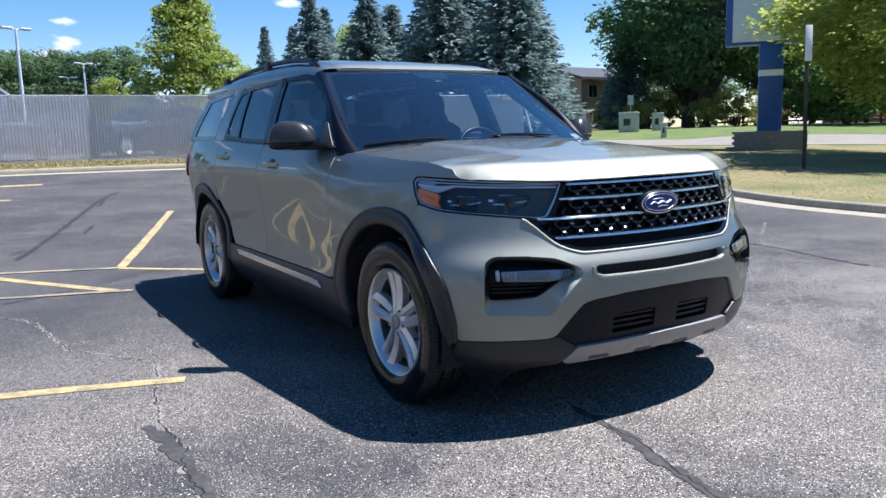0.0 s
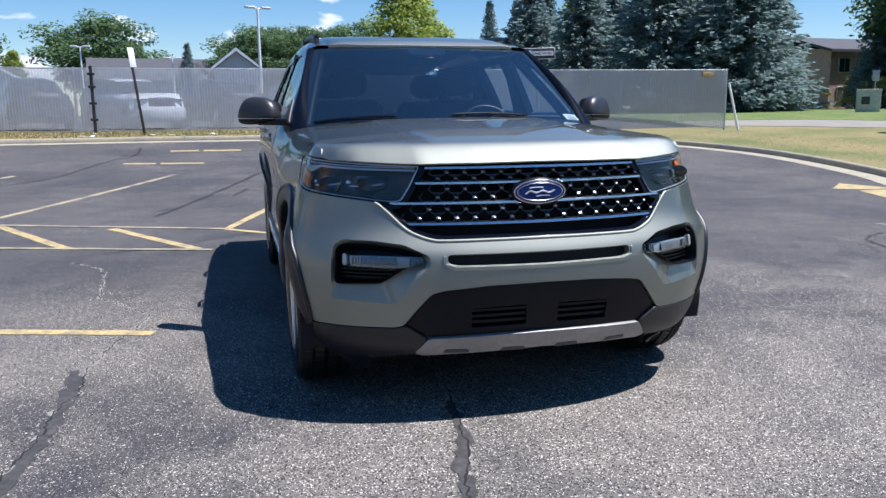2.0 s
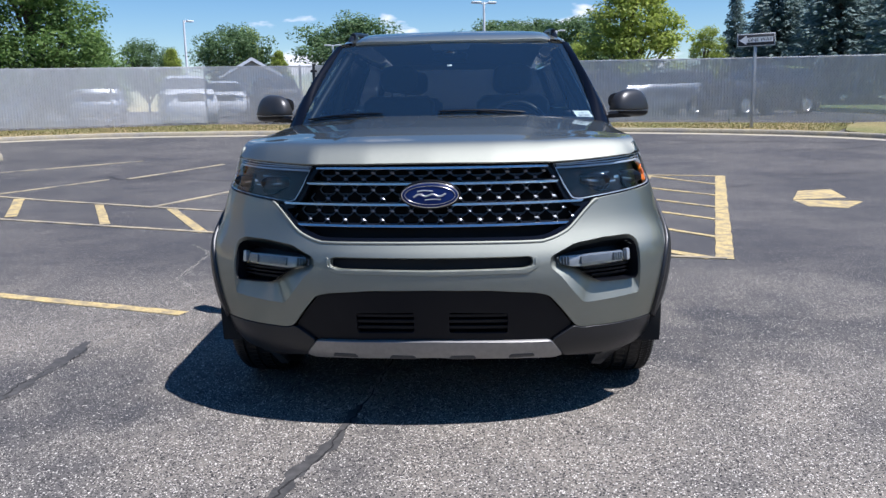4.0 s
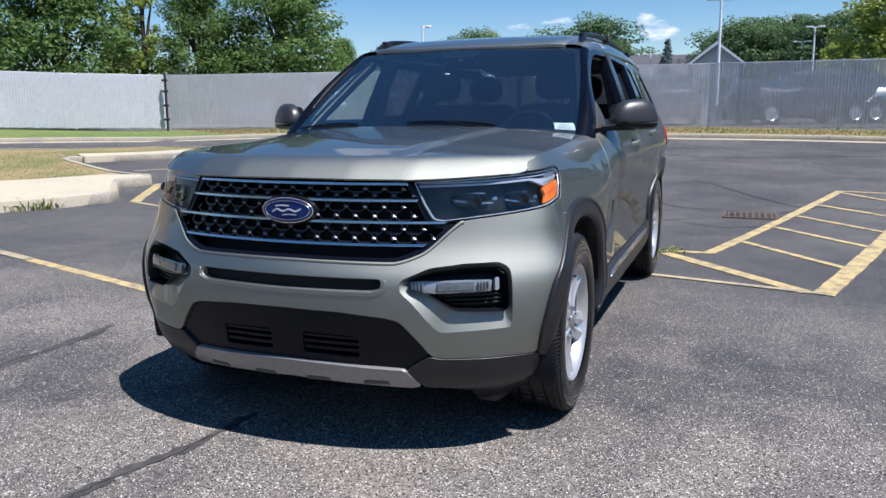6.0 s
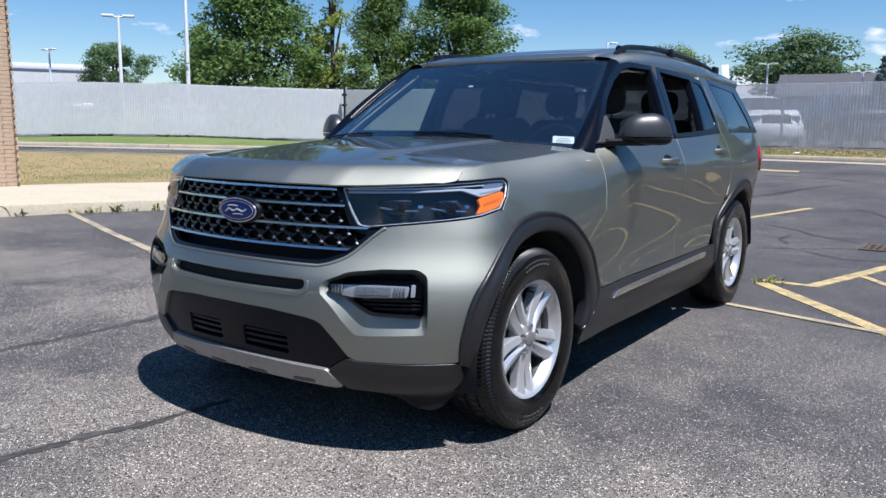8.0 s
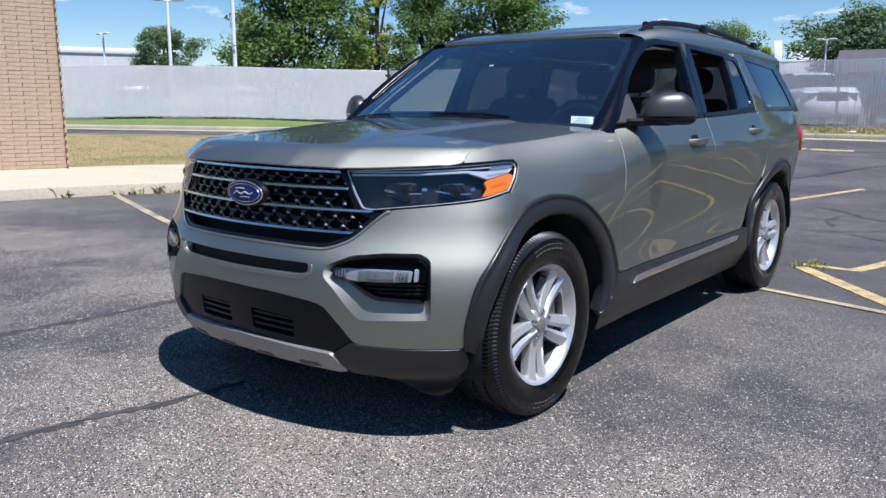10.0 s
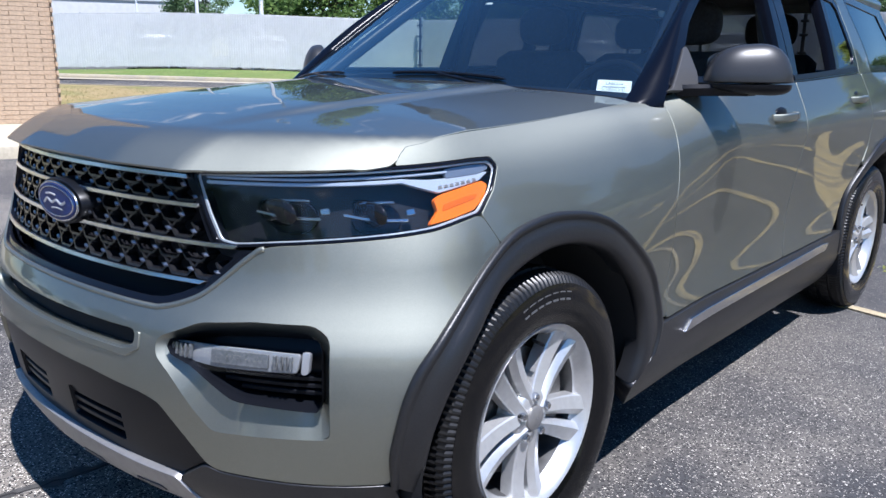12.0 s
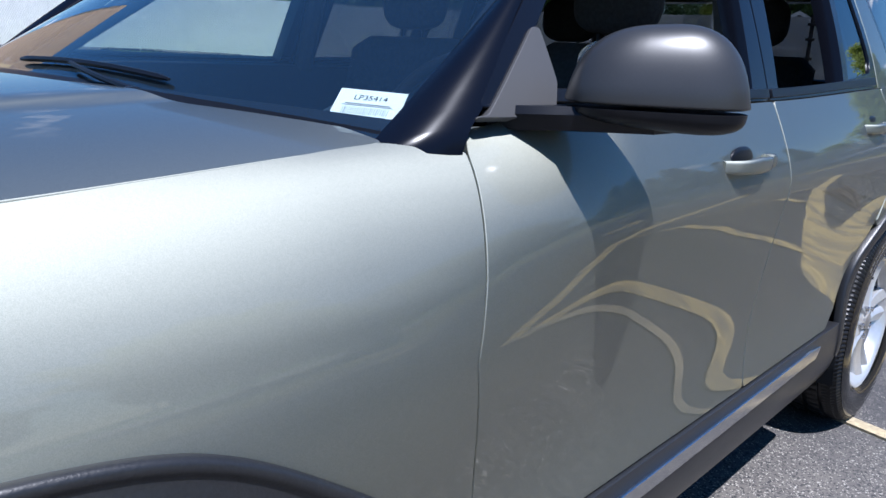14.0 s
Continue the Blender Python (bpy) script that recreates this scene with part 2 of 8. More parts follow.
M = dict(
    asphalt=asphalt_material("asphalt", (0.048, 0.047, 0.049), (0.212, 0.187, 0.155), (0.78, 0.72, 0.62)),
    sealant=material("crack sealant", (0.024, 0.023, 0.022), 0.75, grain=(30, 0.25), bump=0.002),
    old_sealant=material("greyed crack sealant", (0.042, 0.040, 0.038), 0.8, grain=(30, 0.3), bump=0.002, wear=(6, (0.075, 0.07, 0.064), 0.6)),
    crack=material("open crack", (0.012, 0.011, 0.010), 0.95),
    crumbs=material("crack crumbs", (0.26, 0.24, 0.21), 0.95, grain=(60, 0.3)),
    yellow=material("yellow road paint", (0.47, 0.355, 0.150), 0.75, grain=(60, 0.3), bump=0.001, wear=(9, (0.19, 0.165, 0.12), 0.85)),
    faded=material("faded road paint", (0.37, 0.305, 0.19), 0.8, grain=(45, 0.25), wear=(3, (0.12, 0.115, 0.11), 0.9)),
    concrete=material("pale concrete", (0.46, 0.40, 0.285), 0.9, grain=(25, 0.10), bump=0.002, wear=(1.6, (0.40, 0.355, 0.28), 0.7)),
    drive=material("weathered drive concrete", (0.25, 0.228, 0.185), 0.9, grain=(20, 0.12), bump=0.002, wear=(1.2, (0.20, 0.18, 0.15), 0.7)),
    kerb=material("kerb concrete", (0.36, 0.315, 0.225), 0.9, grain=(20, 0.14), bump=0.003, wear=(2.0, (0.27, 0.25, 0.22), 0.8)),
    drygrass=material("dry lawn", (0.27, 0.205, 0.095), 0.95, grain=(24, 0.4), bump=0.02, wear=(0.7, (0.135, 0.145, 0.04), 0.9)),
    sparse=material("sparse lawn", (0.225, 0.185, 0.078), 0.95, grain=(24, 0.4), bump=0.02, wear=(0.5, (0.105, 0.130, 0.035), 0.95)),
    lawn=material("green lawn", (0.10, 0.15, 0.03), 0.95, grain=(14, 0.35), bump=0.03, wear=(0.8, (0.19, 0.19, 0.06), 0.5)),
    blade=leaf_material("grass blade", (0.14, 0.16, 0.045), (0.36, 0.29, 0.14)),
    paint=paint_material("silver green metallic paint", (0.274, 0.282, 0.240), 0.13, 0.645),
    cladding=material("black textured plastic", (0.0125, 0.013, 0.0148), 0.38, spec=0.52, grain=(220, 0.2), bump=0.0004),
    gloss=material("gloss black", (0.005, 0.006, 0.010), 0.16, spec=0.22),
    mirror=material("charcoal mirror housing", (0.029, 0.0295, 0.031), 0.36, 0.1, grain=(300, 0.06)),
    pillar=material("black pillar film", (0.003, 0.0042, 0.0085), 0.24, spec=0.14),
    satin=material("satin black plastic", (0.006, 0.0068, 0.0095), 0.34, spec=0.22),
    dark=material("dark cavity", (0.010, 0.010, 0.011), 0.9),
    chrome=material("chrome", (0.60, 0.60, 0.61), 0.20, 1.0),
    stud=material("bright grille stud", (0.30, 0.31, 0.33), 0.36, 1.0),
    dim_chrome=material("dim chrome", (0.40, 0.40, 0.41), 0.20, 1.0),
    satin_silver=material("satin silver trim", (0.30, 0.29, 0.28), 0.42, 0.6, grain=(40, 0.08)),
    alloy=material("silver alloy", (0.58, 0.58, 0.575), 0.33, 0.62, coat=0.5, grain=(60, 0.05)),
    # alloy barrel coloured dark, to imitate the shade between the spokes
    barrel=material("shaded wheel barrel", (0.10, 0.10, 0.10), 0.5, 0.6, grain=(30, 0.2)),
    steel=material("brake steel", (0.26, 0.25, 0.24), 0.45, 0.9, grain=(50, 0.2)),
    rubber=material("tyre rubber", (0.009, 0.009, 0.0095), 0.36, grain=(80, 0.25), bump=0.0004, spec=0.38),
    wet_rubber=material("dressed sidewall rubber", (0.003, 0.003, 0.0033), 0.13, spec=0.40),
    letters=material("raised sidewall marks", (0.085, 0.085, 0.086), 0.35),
    amber=material("amber lens", (0.82, 0.165, 0.003), 0.35, coat=0.15, grain=(320, 0.12), bump=0.0008),
    amber_core=material("amber reflector", (0.62, 0.11, 0.003), 0.35),
    red=material("red lens", (0.30, 0.012, 0.014), 0.12, coat=1.0),
    white_lens=material("clear ribbed lens", (0.31, 0.32, 0.335), 0.22, 0.3, coat=0.5),
    corner=material("pale lamp reflector", (0.22, 0.25, 0.30), 0.25, 0.5),
    dome=material("smoky lens", (0.008, 0.009, 0.011), 0.08, spec=0.4),
    lens_core=material("dimpled lens core", (0.16, 0.165, 0.17), 0.3, 0.3, grain=(120, 0.3), bump=0.001),
    drl=material("clear light guide", (0.46, 0.50, 0.56), 0.2, 0.2, coat=0.5),
    sail=material("grey trim", (0.055, 0.054, 0.054), 0.5),
    weave=material("black grille plastic", (0.010, 0.010, 0.012), 0.26, spec=0.50),
    housing=material("lamp housing", (0.014, 0.015, 0.018), 0.4, spec=0.3),
    blue=material("emblem blue", (0.008, 0.030, 0.15), 0.35, spec=0.25),
    badge_silver=material("badge silver", (0.62, 0.64, 0.66), 0.3, 0.5),
    seat=material("dark seat cloth", (0.034, 0.034, 0.036), 0.85, grain=(90, 0.3), bump=0.001),
    trim=material("cabin trim", (0.05, 0.05, 0.052), 0.6, grain=(120, 0.15)),
    headliner=material("pale headliner", (0.30, 0.29, 0.27), 0.9, grain=(80, 0.05)),
    paper=material("white paper", (0.80, 0.80, 0.79), 0.7),
    print=material("grey print", (0.22, 0.22, 0.24), 0.8),
    ink=material("black ink", (0.03, 0.03, 0.035), 0.7),
    galv=material("galvanised steel", (0.40, 0.41, 0.42), 0.5, 0.5, grain=(30, 0.12)),
    slat=material("pale grey fence slats", (0.76, 0.765, 0.78), 0.6, grain=(6, 0.07)),
    slat_dark=material("grey fence slats", (0.80, 0.81, 0.83), 0.6, grain=(6, 0.07)),
    wire=material("fence wire", (0.52, 0.525, 0.53), 0.5, 0.1),
    black_metal=material("black painted metal", (0.02, 0.02, 0.022), 0.55),
    rust=material("weathered dark post", (0.05, 0.042, 0.036), 0.8, grain=(40, 0.3)),
    white=material("white painted metal", (0.78, 0.79, 0.80), 0.45, grain=(10, 0.04)),
    signblue=material("blue sign paint", (0.018, 0.085, 0.30), 0.4, grain=(8, 0.08)),
    signface=material("milky sign face", (0.62, 0.70, 0.70), 0.35, grain=(3, 0.05)),
    brick=material("tan brick", (0.44, 0.325, 0.225), 0.9, grain=(26, 0.14), bump=0.003, wear=(3, (0.46, 0.33, 0.22), 0.8)),
    mortar=material("mortar", (0.385, 0.295, 0.21), 0.95, grain=(60, 0.1)),
    redbrick=material("red brick", (0.46, 0.30, 0.25), 0.9, grain=(5, 0.15)),
    stone=material("stacked stone", (0.30, 0.275, 0.24), 0.9, grain=(12, 0.2), bump=0.004),
    roofing=material("grey shingles", (0.075, 0.075, 0.082), 0.9, grain=(6, 0.2)),
    siding=material("pale siding", (0.60, 0.60, 0.58), 0.7, grain=(4, 0.05)),
    pane=material("dark window pane", (0.02, 0.025, 0.03), 0.08),
    red_wood=material("red-brown stained wood", (0.26, 0.055, 0.04), 0.8, grain=(12, 0.2)),
    bark=material("bark", (0.085, 0.062, 0.045), 0.95, grain=(18, 0.3), bump=0.01),
    iron=material("cast iron grate", (0.09, 0.065, 0.048), 0.8, grain=(40, 0.3)),
    utility=material("utility box green-grey", (0.46, 0.46, 0.39), 0.6, grain=(6, 0.1)),
    maple=leaf_material("maple leaves", (0.085, 0.160, 0.042), (0.21, 0.31, 0.085), 0.5),
    lime=leaf_material("light green leaves", (0.25, 0.32, 0.066), (0.48, 0.54, 0.135), 0.65),
    oak=leaf_material("dark green leaves", (0.074, 0.135, 0.054), (0.172, 0.258, 0.108), 0.42),
    spruce=leaf_material("blue spruce needles", (0.115, 0.170, 0.155), (0.30, 0.385, 0.37), 0.45),
    shrub=leaf_material("shrub leaves", (0.24, 0.25, 0.06), (0.42, 0.38, 0.12)),
    weed=leaf_material("weeds", (0.10, 0.18, 0.03), (0.30, 0.30, 0.09)),
    car_white=paint_material("white car paint", (0.72, 0.73, 0.74), 1.0, 0.4),
    car_grey=paint_material("dark grey car paint", (0.055, 0.058, 0.064), 0.6, 0.5),
    car_silver=paint_material("silver car paint", (0.45, 0.46, 0.47), 0.3, 0.5),
)


def tinted_glass(name, tint, base, dust=0.0, power=4.0):
    """A pane: part mirror, more so at a slant, part clear view through the tint, under a thin blue veil painted for sky
    glare.
    """
    m = bpy.data.materials.new(name)
    m.use_nodes = True
    n, l = m.node_tree.nodes, m.node_tree.links
    n.remove(n["Principled BSDF"])
    gl, tr, mx, lw = n.new("ShaderNodeBsdfGlossy"), n.new("ShaderNodeBsdfTransparent"), n.new("ShaderNodeMixShader"), n.new("ShaderNodeLayerWeight")
    pw, mr = n.new("ShaderNodeMath"), n.new("ShaderNodeMapRange")
    gl.inputs["Roughness"].default_value = 0.01
    tr.inputs["Color"].default_value = (*tint, 1)
    pw.operation, pw.inputs[1].default_value = "POWER", power
    mr.inputs["To Min"].default_value, mr.inputs["To Max"].default_value = base, 1.0
    l.new(lw.outputs["Facing"], pw.inputs[0])
    l.new(pw.outputs["Value"], mr.inputs["Value"])
    l.new(mr.outputs["Result"], mx.inputs["Fac"])
    l.new(tr.outputs["BSDF"], mx.inputs[1])
    l.new(gl.outputs["BSDF"], mx.inputs[2])
    # blue diffuse share imitates the veiling sky glare on the glass
    df, dm = n.new("ShaderNodeBsdfDiffuse"), n.new("ShaderNodeMixShader")
    df.inputs["Color"].default_value = (0.32, 0.48, 0.66, 1)
    dm.inputs["Fac"].default_value = dust
    l.new(mx.outputs["Shader"], dm.inputs[1])
    l.new(df.outputs["BSDF"], dm.inputs[2])
    l.new(dm.outputs["Shader"], n["Material Output"].inputs["Surface"])
    return m


def sheer(name, share):
    """A woven cloth or close slats that let part of the view through."""
    m = M[name]
    n, l = m.node_tree.nodes, m.node_tree.links
    tr, mx = n.new("ShaderNodeBsdfTransparent"), n.new("ShaderNodeMixShader")
    mx.inputs["Fac"].default_value = share
    l.new(n["Principled BSDF"].outputs["BSDF"], mx.inputs[1])
    l.new(tr.outputs["BSDF"], mx.inputs[2])
    l.new(mx.outputs["Shader"], n["Material Output"].inputs["Surface"])


sheer("slat", 0.05)
sheer("slat_dark", 0.42)
M["glass"] = tinted_glass("windshield glass", (0.76, 0.84, 0.83), 0.15, 0.013)
M["side_glass"] = tinted_glass("side glass", (0.72, 0.82, 0.76), 0.05)
M["privacy"] = tinted_glass("privacy glass", (0.10, 0.11, 0.12), 0.075)
M["lamp_glass"] = tinted_glass("lamp cover", (0.94, 0.96, 0.975), 0.045, power=5.0)
# --- shape of the car body: plan curve, height profiles, hood, glass and roof ---
def smooth(a, b, t):
    t = np.clip((np.asarray(t, float) - a) / (b - a), 0, 1)
    return t * t * (3 - 2 * t)


def curve(pts, n=400):
    """A smooth dense line through control points."""
    p = np.array([pts[0], *pts, pts[-1]], float)
    p[0], p[-1] = 2 * p[1] - p[2], 2 * p[-2] - p[-3]
    out = []
    for i in range(1, len(p) - 2):
        t = np.linspace(0, 1, max(2, n // (len(p) - 3)), endpoint=False)[:, None]
        a, b, c, d = p[i - 1:i + 3]
        out.append(0.5 * (2 * b + (c - a) * t + (2 * a - 5 * b + 4 * c - d) * t ** 2 + (3 * b - a - 3 * c + d) * t ** 3))
    return np.vstack(out + [p[-2:-1]])


PLAN = curve([(-0.2, -0.815), (0, -0.825), (0.2, -0.815), (0.4, -0.785), (0.6, -0.725), (0.77, -0.635), (0.89, -0.515), (0.955, -0.37), (0.98, -0.15), (0.988, 0.3),
              (0.99, 1.0), (0.992, 1.8), (0.99, 2.6), (0.98, 3.2), (0.95, 3.65), (0.87, 3.93), (0.68, 4.07), (0.3, 4.13), (0, 4.14), (-0.2, 4.13)], 1900)
PLAN = PLAN[(PLAN[:, 0] >= 0)]
PLAN_U = np.r_[0, np.cumsum(np.hypot(*np.diff(PLAN, axis=0).T))]


def at_y(y):
    """Place along the plan curve at y on the flank."""
    a, b = np.argmax(PLAN[:, 0] > 0.80), np.argmax(PLAN[:, 1] > 3.95)
    return float(np.interp(y, PLAN[a:b, 1], PLAN_U[a:b]))


KNOT_V = [0.16, 0.22, 0.28, 0.33, 0.38, 0.46, 0.55, 0.62, 0.70, 0.76, 0.80, 0.85, 0.92, 1.00, 1.03, 1.06, 1.10, 1.16, 1.24, 1.34]
FRONT_D = [-0.20, -0.10, -0.045, -0.02, -0.012, 0.0, 0.012, 0.012, 0.0, -0.035, -0.055, -0.068, -0.08, -0.092, -0.098, -0.105, -0.125, -0.16, -0.22, -0.30]
FENDER_D = [-0.16, -0.11, -0.06, -0.03, -0.018, -0.016, -0.022, -0.026, -0.020, -0.012, -0.008, -0.004, -0.004, -0.020, -0.034, -0.052, -0.085, -0.145, -0.225, -0.32]
DOOR_D = [-0.17, -0.125, -0.08, -0.052, -0.038, -0.036, -0.046, -0.052, -0.048, -0.0405, -0.0350, -0.0280, -0.0170, -0.0040, 0.001, -0.006, -0.018, -0.044, -0.082, -0.13]
FENDER_Z = KNOT_V[:16] + [1.093, 1.125, 1.143, 1.15]


FINE_V = np.linspace(0.0, 1.5, 1501)
SMOOTHED = {}


def blurred(line, width):
    """A line of values, rounded off over a width given in steps."""
    k = int(3 * width)
    w = np.exp(-0.5 * (np.arange(-k, k + 1) / width) ** 2)
    return np.convolve(np.pad(line, k, mode="edge"), w / w.sum(), mode="valid")


def flow(v, knots, soft=22.0):
    """Smooth reading of a profile; soft widens the rounding below the shoulder."""
    key = (*knots, soft)
    if key not in SMOOTHED:
        line = np.interp(FINE_V, KNOT_V, knots)
        k = smooth(0.92, 1.0, FINE_V)
        SMOOTHED[key] = blurred(blurred(line, soft) * (1 - k) + blurred(line, 16.0) * k, 8.0)
    return np.interp(np.asarray(v, float), FINE_V, SMOOTHED[key])


def belt_rise(y, z):
    """The belt line climbs towards the tail."""
    return 0.036 * smooth(1.6, 3.0, y) * smooth(0.98, 1.20, z) * (1 - smooth(1.26, 1.58, z))


def shell(u, v):
    """The lower body's skin: u along the plan curve (negative on the right-hand side), v up the profile."""
    u, v = np.asarray(u, float), np.asarray(v, float)
    s, a = np.where(u < 0, -1.0, 1.0), np.abs(u)
    x, y = np.interp(a, PLAN_U, PLAN[:, 0]), np.interp(a, PLAN_U, PLAN[:, 1])
    e = 0.02
    tx = np.interp(a + e, PLAN_U, PLAN[:, 0]) - np.interp(np.maximum(a - e, 0), PLAN_U, PLAN[:, 0])
    ty = np.interp(a + e, PLAN_U, PLAN[:, 1]) - np.interp(np.maximum(a - e, 0), PLAN_U, PLAN[:, 1])
    n = np.hypot(tx, ty) + 1e-9
    nx, ny = ty / n, -tx / n
    nx = np.where(a < e, nx * a / e, nx)
    wf = smooth(-0.5, 0.7, y)
    wd = smooth(0.45, 1.05, y)
    d = flow(v, FRONT_D) * (1 - wf) + wf * (flow(v, FENDER_D) * (1 - wd) + wd * flow(v, DOOR_D, 42.0))
    zf = flow(v, FENDER_Z) + 0.045 * smooth(-0.3, 0.62, y) * smooth(1.0, 1.14, v)
    side = wf * (1 - wd)
    z = v * (1 - side) + zf * side
    # flared wings over the wheels and the bumper's cheeks
    d = d + 0.016 * np.exp(-((y / 0.55) ** 2) - ((v - 0.80) / 0.16) ** 2) + 0.036 * np.exp(-(((y - 3.025) / 0.46) ** 2) - ((v - 0.80) / 0.16) ** 2)
    d = d + 0.034 * np.exp(-(((a - 1.14) / 0.20) ** 2)) * (1 - 0.65 * smooth(0.86, 1.05, v)) * smooth(0.30, 0.50, v)
    z = z + belt_rise(y, v)
    return np.stack([s * (x + nx * d), y + ny * d, z], -1)


def seam_v(y, x=0.842):
    """Where the wing's skin, followed upwards, comes in to x."""
    v = np.linspace(1.0, 1.34, 200)
    return float(np.interp(-x, -shell(np.full(200, at_y(y)), v)[:, 0], v))


RIM_Y = np.linspace(-0.20, 0.60, 20)
RIM_Z = np.array([shell(at_y(y), seam_v(y))[2] for y in RIM_Y])


def hood_plain(x, y):
    mid = np.interp(y, [-0.80, -0.60, -0.45, -0.2, 0.1, 0.4, 0.8], [1.106, 1.128, 1.144, 1.168, 1.192, 1.212, 1.230])
    rim = np.interp(y, [-0.75, -0.45, -0.33, *RIM_Y, 0.8], [1.072, 1.112, 1.119, *RIM_Z, RIM_Z[-1] + 0.008])
    return mid + (rim - mid) * np.clip(x / 0.842, 0, 1.1) ** 2.8


def hood_z(x, y):
    """Crowned sheet whose front lip turns down to the grille and the lamps."""
    x, y = np.abs(np.asarray(x, float)), np.asarray(y, float)
    edge = np.interp(x, [0, 0.25, 0.47, 0.55, 0.62, 0.70, 0.74, 0.80, 0.83, 0.9], [-0.752, -0.743, -0.700, -0.655, -0.615, -0.565, -0.534, -0.473, -0.430, -0.36])
    lip = np.interp(x, [0, 0.47, 0.55, 0.62, 0.70, 0.74, 0.80, 0.83, 0.9], [1.055, 1.052, 1.0525, 1.0555, 1.0600, 1.0625, 1.0655, 1.0635, 1.070])
    z = hood_plain(x, y) - (hood_plain(x, edge) - lip) * np.clip(1 - (y - edge) / np.interp(x, [0, 0.55, 0.83], [0.15, 0.15, 0.13]), 0, 1.2) ** 2.0
    ridge = np.interp(y, [-0.7, 0.6], [0.36, 0.50])
    return z + 0.010 * (1 - smooth(-0.03, 0.03, x - ridge)) * smooth(-0.66, -0.2, y) - 0.002


def hood(x, y):
    x, y = np.asarray(x, float), np.asarray(y, float)
    z = sum(hood_z(x + i, y + j) for i in (-0.015, 0, 0.015) for j in (-0.008, 0, 0.008)) / 9
    return np.stack([x, y, z], -1)


def glass_front(x, s):
    """Windshield: x across at the base, s from 0 at the cowl to 1 at the roof."""
    x, s = np.asarray(x, float), np.asarray(s, float)
    q = (x / 0.86) ** 2
    w = 1 - 0.215 * s
    y = (0.40 + 0.20 * q) * (1 - s) + (1.21 + 0.06 * q) * s
    z = (1.20 - 0.045 * q) * (1 - s) + (1.652 - 0.013 * q) * s + 0.010 * s * (1 - s) * 4
    return np.stack([x * w, y, z], -1)


def green(y, z):
    """Flank of the cabin above the belt line."""
    y, z = np.asarray(y, float), np.asarray(z, float)
    base = 0.928 - 0.05 * smooth(1.0, 0.5, y) - 0.075 * smooth(2.6, 4.1, y)
    h = z - 1.165
    x = base - 0.30 * h - 0.18 * np.maximum(h, 0) ** 2 - 0.036 * smooth(1.75, 0.95, y) * smooth(0.0, 0.30, h)
    return np.stack([x, y, z + belt_rise(y, z)], -1)


def roof_z(x, y):
    x, y = np.abs(np.asarray(x, float)), np.asarray(y, float)
    mid = np.interp(y, [1.0, 1.2, 1.45, 1.8, 2.3, 2.9, 3.5, 3.9, 4.1], [1.58, 1.668, 1.726, 1.770, 1.786, 1.770, 1.730, 1.690, 1.65])
    return mid - 0.012 * (x / 0.62) ** 2 - 0.050 * np.clip((x - 0.53) / 0.16, 0, 1.5) ** 2


def roof(x, y):
    x, y = np.asarray(x, float), np.asarray(y, float)
    z = sum(roof_z(x, y + j) for j in (-0.12, -0.06, 0, 0.06, 0.12)) / 5
    return np.stack([x, y, z], -1)


# --- mesh helpers ---
def build(name, verts, faces, mat, parent=None, label="", flat=False, normals=None, angle=38):
    me = bpy.data.meshes.new(name)
    me.from_pydata([tuple(map(float, v)) for v in verts], [], [tuple(map(int, f)) for f in faces])
    me.materials.append(mat)
    if not flat:
        me.shade_smooth()
        if normals is not None:
            me.normals_split_custom_set_from_vertices([tuple(map(float, k)) for k in normals])
        else:
            me.set_sharp_from_angle(angle=radians(angle))
    ob = new(name, me)
    if parent:
        ob.parent = parent
    if label:
        tagged(ob, label)
    return ob


def thing(name, at, label, category, group="", kind=""):
    ob = new(name)
    ob.empty_display_size = 0.2
    ob.location = at
    return tagged(ob, label, category, group, kind)


def join(*pieces):
    verts, faces, n = [], [], 0
    for v, f in pieces:
        verts.extend(v)
        faces.extend(tuple(i + n for i in q) for q in f)
        n += len(v)
    return verts, faces


def moved(piece, m):
    return [m @ Vector(v) for v in piece[0]], piece[1]


def block(x0, y0, z0, x1, y1, z1, r=0.0, seg=2):
    """A box with rounded edges."""
    bm = bmesh.new()
    bmesh.ops.create_cube(bm, size=1)
    for v in bm.verts:
        v.co = ((x0 + x1) / 2 + v.co.x * (x1 - x0), (y0 + y1) / 2 + v.co.y * (y1 - y0), (z0 + z1) / 2 + v.co.z * (z1 - z0))
    if r:
        bmesh.ops.bevel(bm, geom=bm.edges[:], offset=r, segments=seg, affect="EDGES", profile=0.5)
    bm.verts.index_update()
    out = [v.co.copy() for v in bm.verts], [tuple(v.index for v in f.verts) for f in bm.faces]
    bm.free()
    return out


def loft(rings, closed=True, caps=True):
    """Skin over rings of equally many points."""
    n, verts, faces = len(rings[0]), [tuple(p) for r in rings for p in r], []
    for i in range(len(rings) - 1):
        for j in range(n if closed else n - 1):
            a, b = i * n + j, i * n + (j + 1) % n
            faces.append((a, b, b + n, a + n))
    if caps and closed:
        faces.append(tuple(range(n))[::-1])
        faces.append(tuple(range((len(rings) - 1) * n, len(rings) * n)))
    return verts, faces


